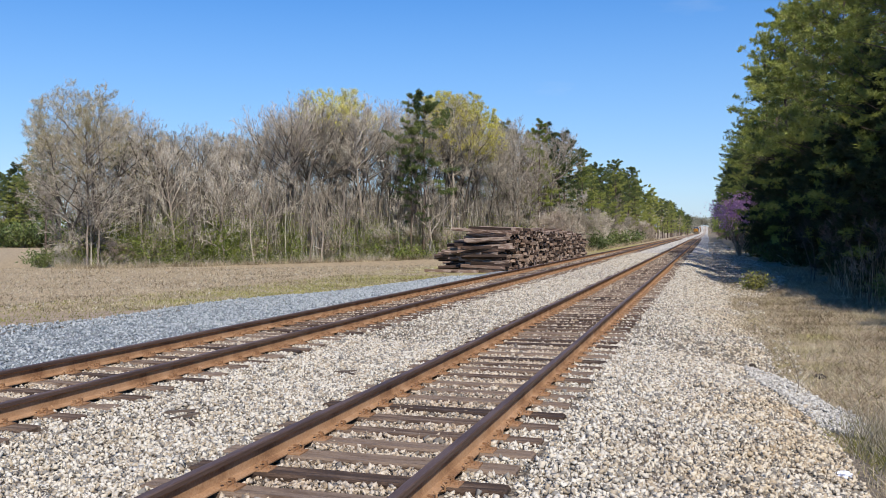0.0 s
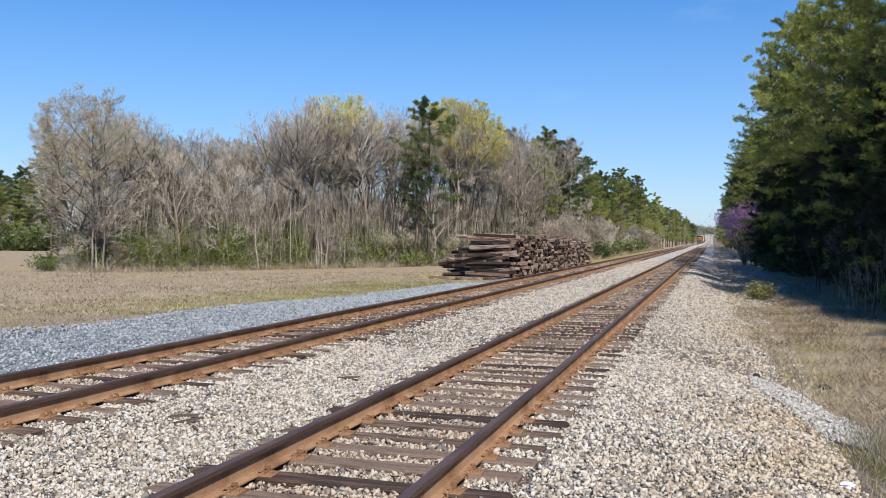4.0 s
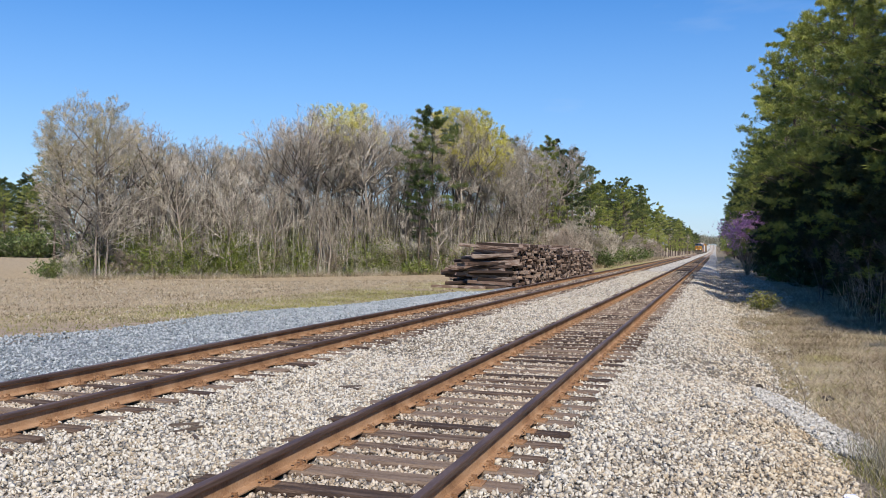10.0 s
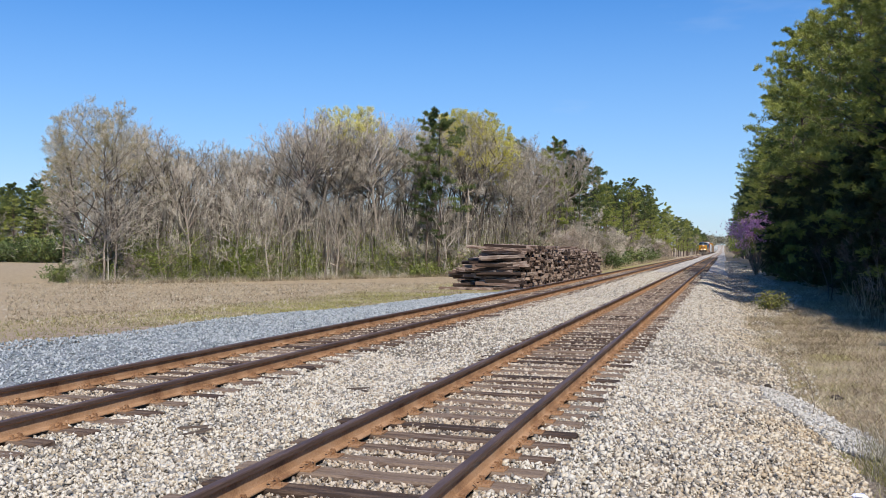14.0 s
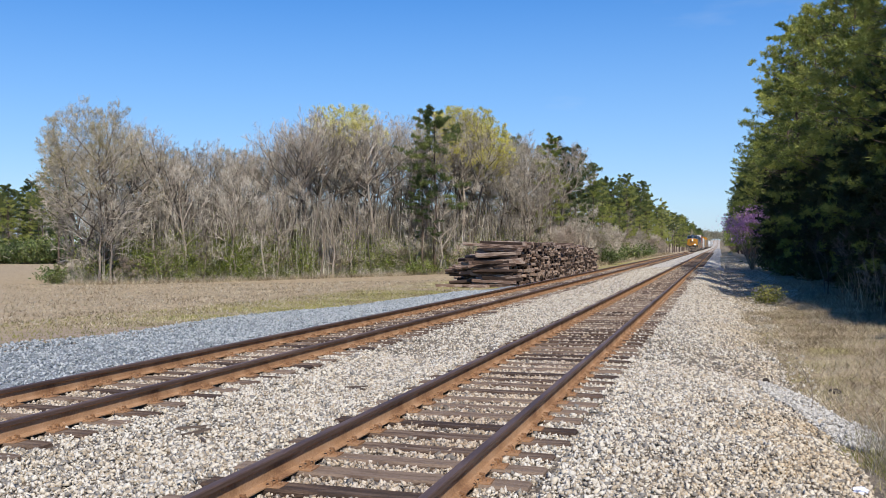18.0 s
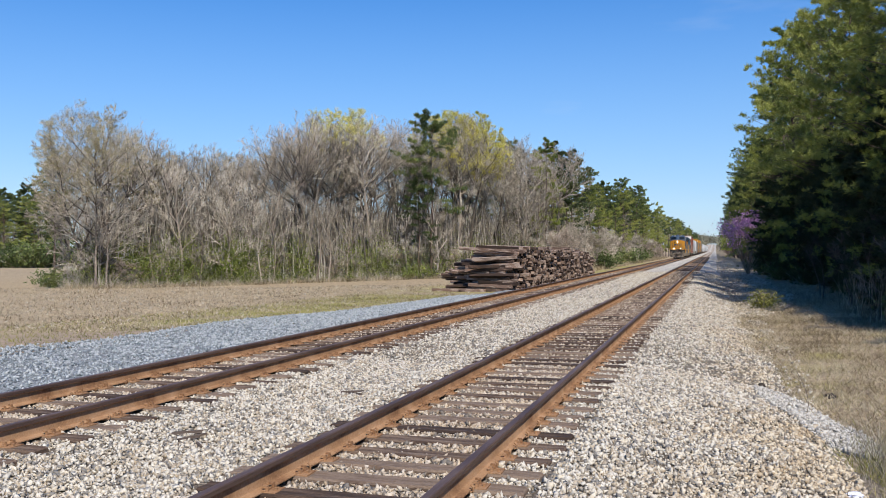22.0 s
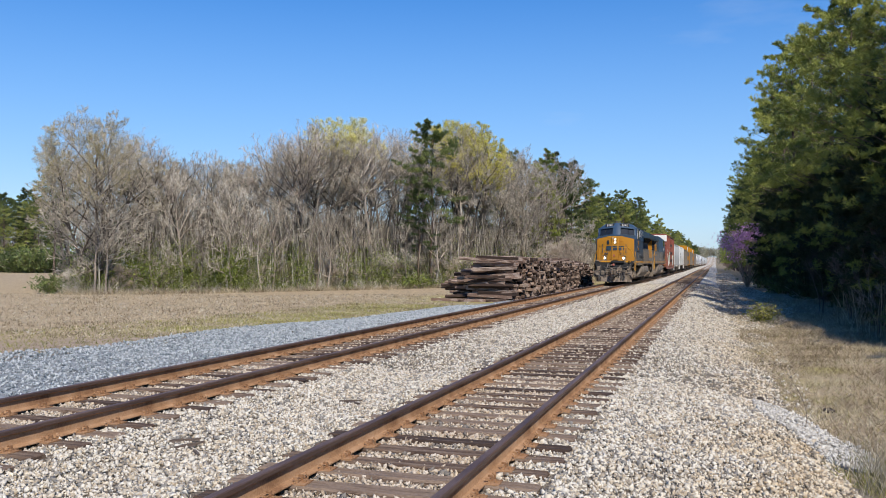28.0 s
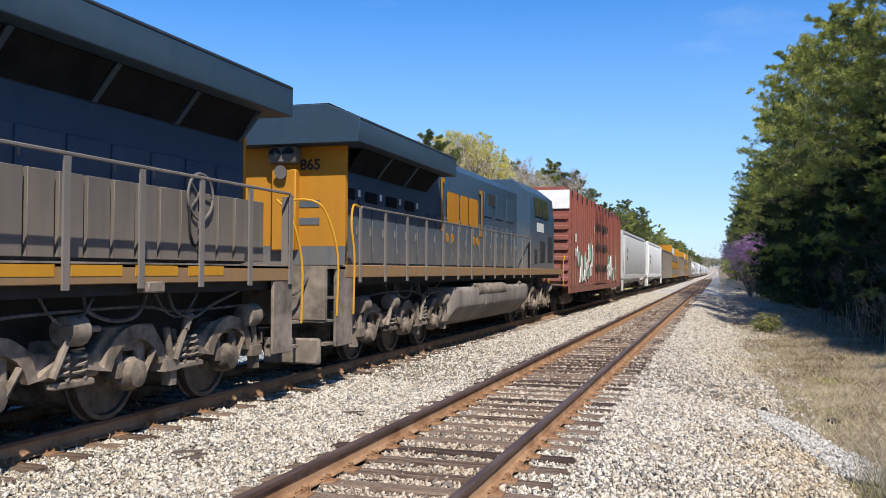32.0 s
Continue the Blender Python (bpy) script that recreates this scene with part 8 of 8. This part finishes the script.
def boxcar(length):
    car = thing("boxcar", pose(0, 0, 0), "tall red-brown boxcar with white graffiti along its lower side", "boxcar", "freight cars")
    L = length
    body = part("body", Shape().prism("y", [(-1.56, 1.05), (1.56, 1.05), (1.56, 4.98), (1.2, 5.10), (-1.2, 5.10), (-1.56, 4.98)], 0.5, L - 0.5), m_boxcar, car, "red-brown steel body", bevel=0.012)
    for a in (1.50, -1.58):
        part("side_sill", Shape().box(a, a + 0.08, 0.5, L - 0.5, 0.78, 1.06), m_boxcar, car)
    part("centre_sill", Shape().box(-0.3, 0.3, 0.2, L - 0.2, 0.6, 1.06), m_black, car)
    for i in range(11):
        y = 0.62 + i * 0.66
        for yy in (y, L - y):
            for sx in (-1, 1):
                part("side_post", Shape().box(min(sx * 1.56, sx * 1.60), max(sx * 1.56, sx * 1.60), yy - 0.05, yy + 0.05, 1.06, 4.90), m_boxcar, body)
    for a, b in ((L / 2 - 2.45, L / 2 - 0.03), (L / 2 + 0.03, L / 2 + 2.45)):
        for sx in (-1, 1):
            door = part("door", Shape().box(min(sx * 1.55, sx * 1.615), max(sx * 1.55, sx * 1.615), a, b, 1.08, 4.75), m_boxcar, car, "ribbed plug door", bevel=0.01)
            if sx > 0:
                for k in range(4):
                    y = a + 0.35 + k * (b - a - 0.7) / 3
                    part("lock_rod", Shape().tube([(1.65, y, 1.2), (1.65, y, 4.6)], 0.02, 5), m_boxcar, door)
                for z in (1.9, 2.9, 3.9):
                    part("rib", Shape().box(1.615, 1.64, a + 0.05, b - 0.05, z, z + 0.08), m_boxcar, door)
                    for k in range(4):
                        y = a + 0.25 + k * (b - a - 0.5) / 3
                        part("keeper", Shape().box(1.64, 1.675, y - 0.07, y + 0.07, z - 0.25, z + 0.12), m_black, door)
    for k in range(7):
        z = 1.25 + k * 0.42
        part("end_rib", Shape().box(-1.5, 1.5, 0.40, 0.52, z, z + 0.2), m_boxcar, body, bevel=0.03)
    part("end_cap", Shape().box(-1.54, 1.54, 0.43, 0.50, 4.22, 4.98), m_white, body, "white upper end")
    for i in range(14):
        y = 0.9 + i * (L - 1.8) / 13
        part("roof_rib", Shape().box(-1.4, 1.4, y - 0.05, y + 0.05, 5.08, 5.15), m_boxcar, body)
        part("eave_bracket", Shape().box(1.56, 1.62, y - 0.06, y + 0.06, 4.72, 4.96), m_black, body)
    part("end_platform", Shape().box(-1.2, 1.2, 0.15, 0.48, 1.1, 1.16), m_grime, car)
    ladder(car, 1.58, 0.55, 1.15, 4.4, 9, m_boxcar)
    for x in (0.75, 1.35):
        part("end_handrail", Shape().tube([(x, 0.45, 1.0), (x, 0.22, 1.1), (x, 0.22, 2.1), (x, 0.45, 2.3)], 0.02, 5), m_yellow, car)
    # graffiti: overlapping painted shapes that no one can read
    r = random.Random(3)
    for k in range(26):
        y = r.uniform(2.2, 7.0) if k < 16 else r.uniform(13.2, 18.0)
        z, h, w = r.uniform(1.15, 2.2), r.uniform(0.4, 1.1), r.uniform(0.2, 0.6)
        lean = r.uniform(-0.3, 0.3)
        poly = [(y, z), (y + w, z + r.uniform(-0.1, 0.1)), (y + w + lean, z + h * 0.6), (y + w * 0.5 + lean, z + h), (y + lean, z + h * 0.7)]
        part("graffiti", Shape().prism("x", poly, 1.585, 1.604 + 0.001 * k), m_graffiti if r.random() < 0.7 else m_graffiti_g, body, "unreadable painted scrawl")
    for y, z in ((1.6, 2.9), (1.9, 2.9), (1.6, 2.3), (1.9, 2.3), (7.6, 3.5), (12.9, 3.5)):
        part("stencil", Shape().box(1.60, 1.606, y, y + 0.12, z, z + 0.35), m_sticker, body)
    wheels = freight_truck(car, 2.3) + freight_truck(car, L - 2.3)
    coupler(car, 0.0, -1)
    coupler(car, L, 1)
    return car, wheels


def covered_hopper(length, paint_, label):
    car = thing("hopper_car", pose(0, 0, 0), label, "hopper car", "freight cars")
    L = length
    body = part("body", Shape().prism("y", [(-0.6, 0.75), (0.6, 0.75), (1.45, 1.35), (1.55, 1.6), (1.55, 3.9), (1.38, 4.25), (0.9, 4.45), (-0.9, 4.45), (-1.38, 4.25), (-1.55, 3.9), (-1.55, 1.6), (-1.45, 1.35)], 1.9, L - 1.9), paint_, car, "rounded hopper body", bevel=0.03)
    for a, b in ((0.9, 1.9), (L - 0.9, L - 1.9)):
        s = Shape()
        s.loft([[(-1.45, a, 3.6), (1.45, a, 3.6), (1.3, a, 4.2), (-1.3, a, 4.2)], [(-1.5, b, 1.6), (1.5, b, 1.6), (1.35, b, 4.3), (-1.35, b, 4.3)]])
        part("slope_sheet", s, paint_, car)
    for a in (1.44, -1.58):
        part("side_sill", Shape().box(a, a + 0.14, 0.4, L - 0.4, 1.20, 1.46), paint_, car, bevel=0.01)
    for a in (1.36, -1.50):
        part("top_rail", Shape().box(a, a + 0.14, 0.9, L - 0.9, 4.16, 4.32), paint_, car)
    part("centre_sill", Shape().box(-0.3, 0.3, 0.2, L - 0.2, 0.75, 1.1), m_black, car)
    part("running_board", Shape().box(-0.5, 0.5, 0.6, L - 0.6, 4.46, 4.56), m_greyrail, car)
    for y in (0.55, L - 0.65):
        for a in (1.40, -1.55):
            part("end_post", Shape().box(a, a + 0.15, y, y + 0.12, 0.6, 4.2), paint_, car)
        ladder(car, 1.55, y - 0.2, 1.3, 4.1, 8, paint_)
        part("step", Shape().box(1.42, 1.56, y - 0.1, y + 0.2, 0.45, 1.2), paint_, car, bevel=0.02)
    for k in range(4):
        y = 3.2 + k * (L - 6.4) / 3
        part("discharge_gate", Shape().loft([[(-0.9, y - 1.2, 1.0), (0.9, y - 1.2, 1.0), (0.9, y + 1.2, 1.0), (-0.9, y + 1.2, 1.0)], [(-0.4, y - 0.4, 0.35), (0.4, y - 0.4, 0.35), (0.4, y + 0.4, 0.35), (-0.4, y + 0.4, 0.35)]]), m_grime, car)
    for k in range(4):
        part("stencil", Shape().box(1.552, 1.558, 3.0 + 0.5 * (k % 2), 3.3 + 0.5 * (k % 2), 2.4 + 0.5 * (k // 2), 2.7 + 0.5 * (k // 2)), m_tank, body)
    wheels = freight_truck(car, 2.1) + freight_truck(car, L - 2.1)
    coupler(car, 0.0, -1)
    coupler(car, L, 1)
    return car, wheels


def gondola(length):
    car = thing("gondola_car", pose(0, 0, 0), "dull brown-grey high-sided gondola car", "gondola car", "freight cars")
    L = length
    s = Shape()
    for a in ((-1.55, -1.47, 0.5, L - 0.5), (1.47, 1.55, 0.5, L - 0.5), (-1.55, 1.55, 0.5, 0.6), (-1.55, 1.55, L - 0.6, L - 0.5)):
        s.box(*a, 1.0, 4.05)
    s.box(-1.5, 1.5, 0.5, L - 0.5, 0.95, 1.05)
    body = part("body", s, m_hopper_d, car)
    part("load", Shape().prism("x", [(0.7, 3.4), (3, 3.9), (L / 2, 3.7), (L - 3, 3.9), (L - 0.7, 3.4), (L - 0.7, 1.1), (0.7, 1.1)], -1.45, 1.45), m_tank, car)
    for i in range(13):
        y = 0.6 + i * (L - 1.2) / 12
        for sx in (-1, 1):
            part("side_post", Shape().box(min(sx * 1.55, sx * 1.63), max(sx * 1.55, sx * 1.63), y - 0.07, y + 0.07, 0.95, 4.05), m_hopper_d, body)
    for a in (1.5, -1.64):
        part("top_rail", Shape().box(a, a + 0.14, 0.5, L - 0.5, 3.98, 4.1), m_hopper_d, car)
    part("centre_sill", Shape().box(-0.3, 0.3, 0.2, L - 0.2, 0.6, 1.0), m_black, car)
    wheels = freight_truck(car, 2.1) + freight_truck(car, L - 2.1)
    coupler(car, 0.0, -1)
    coupler(car, L, 1)
    return car, wheels


def centrebeam(length):
    car = thing("lumber_car", pose(0, 0, 0), "orange-yellow centrebeam flat car with white-wrapped lumber", "flat car", "freight cars")
    L = length
    part("deck", Shape().box(-1.5, 1.5, 0.5, L - 0.5, 0.9, 1.15), m_orange, car, bevel=0.02)
    for y in (0.5, L - 0.7):
        part("bulkhead", Shape().box(-1.5, 1.5, y, y + 0.2, 1.1, 5.2), m_orange, car, "orange end bulkhead", bevel=0.02)
    for k in range(10):
        y = 1.6 + k * (L - 3.2) / 9
        part("beam_post", Shape().box(-0.12, 0.12, y - 0.12, y + 0.12, 1.1, 5.1), m_orange, car)
    part("top_beam", Shape().box(-0.35, 0.35, 0.5, L - 0.5, 5.0, 5.25), m_orange, car)
    n = 5
    w = (L - 1.8) / n
    for k in range(n):
        for row in range(4):
            if k > 1 and row == 3:
                continue
            for sx in (-1, 1):
                a, b = sorted((sx * 0.16, sx * 1.42))
                part("lumber_pack", Shape().box(a, b, 0.9 + k * w, 0.9 + (k + 1) * w - 0.12, 1.16 + row * 0.96, 2.06 + row * 0.96), m_wrap if row == 3 else (m_orange if row % 2 else m_hopper_d), car, bevel=0.03)
    wheels = freight_truck(car, 2.1) + freight_truck(car, L - 2.1)
    coupler(car, 0.0, -1)
    coupler(car, L, 1)
    return car, wheels


def tank_car(length, paint_, label):
    car = thing("tank_car", pose(0, 0, 0), label, "tank car", "freight cars")
    L = length
    part("tank", Shape().turned((0, 0.9, 2.7), (0, 1, 0), [(0, 0.2), (0.15, 0.9), (0.5, 1.4), (0.9, 1.5), (L - 2.7, 1.5), (L - 2.3, 1.4), (L - 1.95, 0.9), (L - 1.8, 0.2)], 24), paint_, car, "round tank")
    part("dome", Shape().cyl((0, L / 2, 4.1), (0, L / 2, 4.5), 0.5, 14), paint_, car)
    part("centre_sill", Shape().box(-0.4, 0.4, 0.2, L - 0.2, 0.7, 1.25), m_black, car)
    part("platform", Shape().box(-1.3, 1.3, L / 2 - 1.2, L / 2 + 1.2, 4.0, 4.06), m_greyrail, car)
    wheels = freight_truck(car, 2.1) + freight_truck(car, L - 2.1)
    coupler(car, 0.0, -1)
    coupler(car, L, 1)
    return car, wheels


car, w = boxcar(20.6)
ROLLING.append((car, 47.0))
TURNING += w
grey_hopper = covered_hopper(20.4, m_hopper, "light grey covered hopper car streaked with dirt")[0]
white_hopper = covered_hopper(20.4, m_hopper_w, "clean white covered hopper car")[0]
gond = gondola(21.0)[0]
lumber = centrebeam(22.0)[0]
tanker = tank_car(18.0, m_tank, "black round tank car with a centre dome")[0]
pale_tanker = tank_car(18.0, m_hopper_w, "dirty white round tank car with dome")[0]
ROLLING += [(grey_hopper, 68.5), (white_hopper, 89.8), (gond, 111.3), (lumber, 133.2)]
at = 156.0
models = {"g": (gond, 21.9), "l": (lumber, 22.9), "h": (grey_hopper, 21.3), "w": (white_hopper, 21.3), "t": (tanker, 18.9), "p": (pale_tanker, 18.9)}
fresh = {"t", "p"}
for k in "glgpphpwptphhwptphwtph":
    model, step = models[k]
    if k in fresh:
        fresh.discard(k)
        ob = model
    else:
        ob = copy_thing(model, pose(0, 0, 0))
    ROLLING.append((ob, at))
    at += step


# ---- what moves ----
def motions():
    for ob, y in ROLLING:
        moved(ob, y)
    for ob in TURNING:
        x, y, z = ob.location
        turn = math.degrees(SPEED / FPS / z)
        walk(ob, [(k / FPS, pose(x, y, z, turn * k)) for k in range(32 * FPS + 1)])


motions()
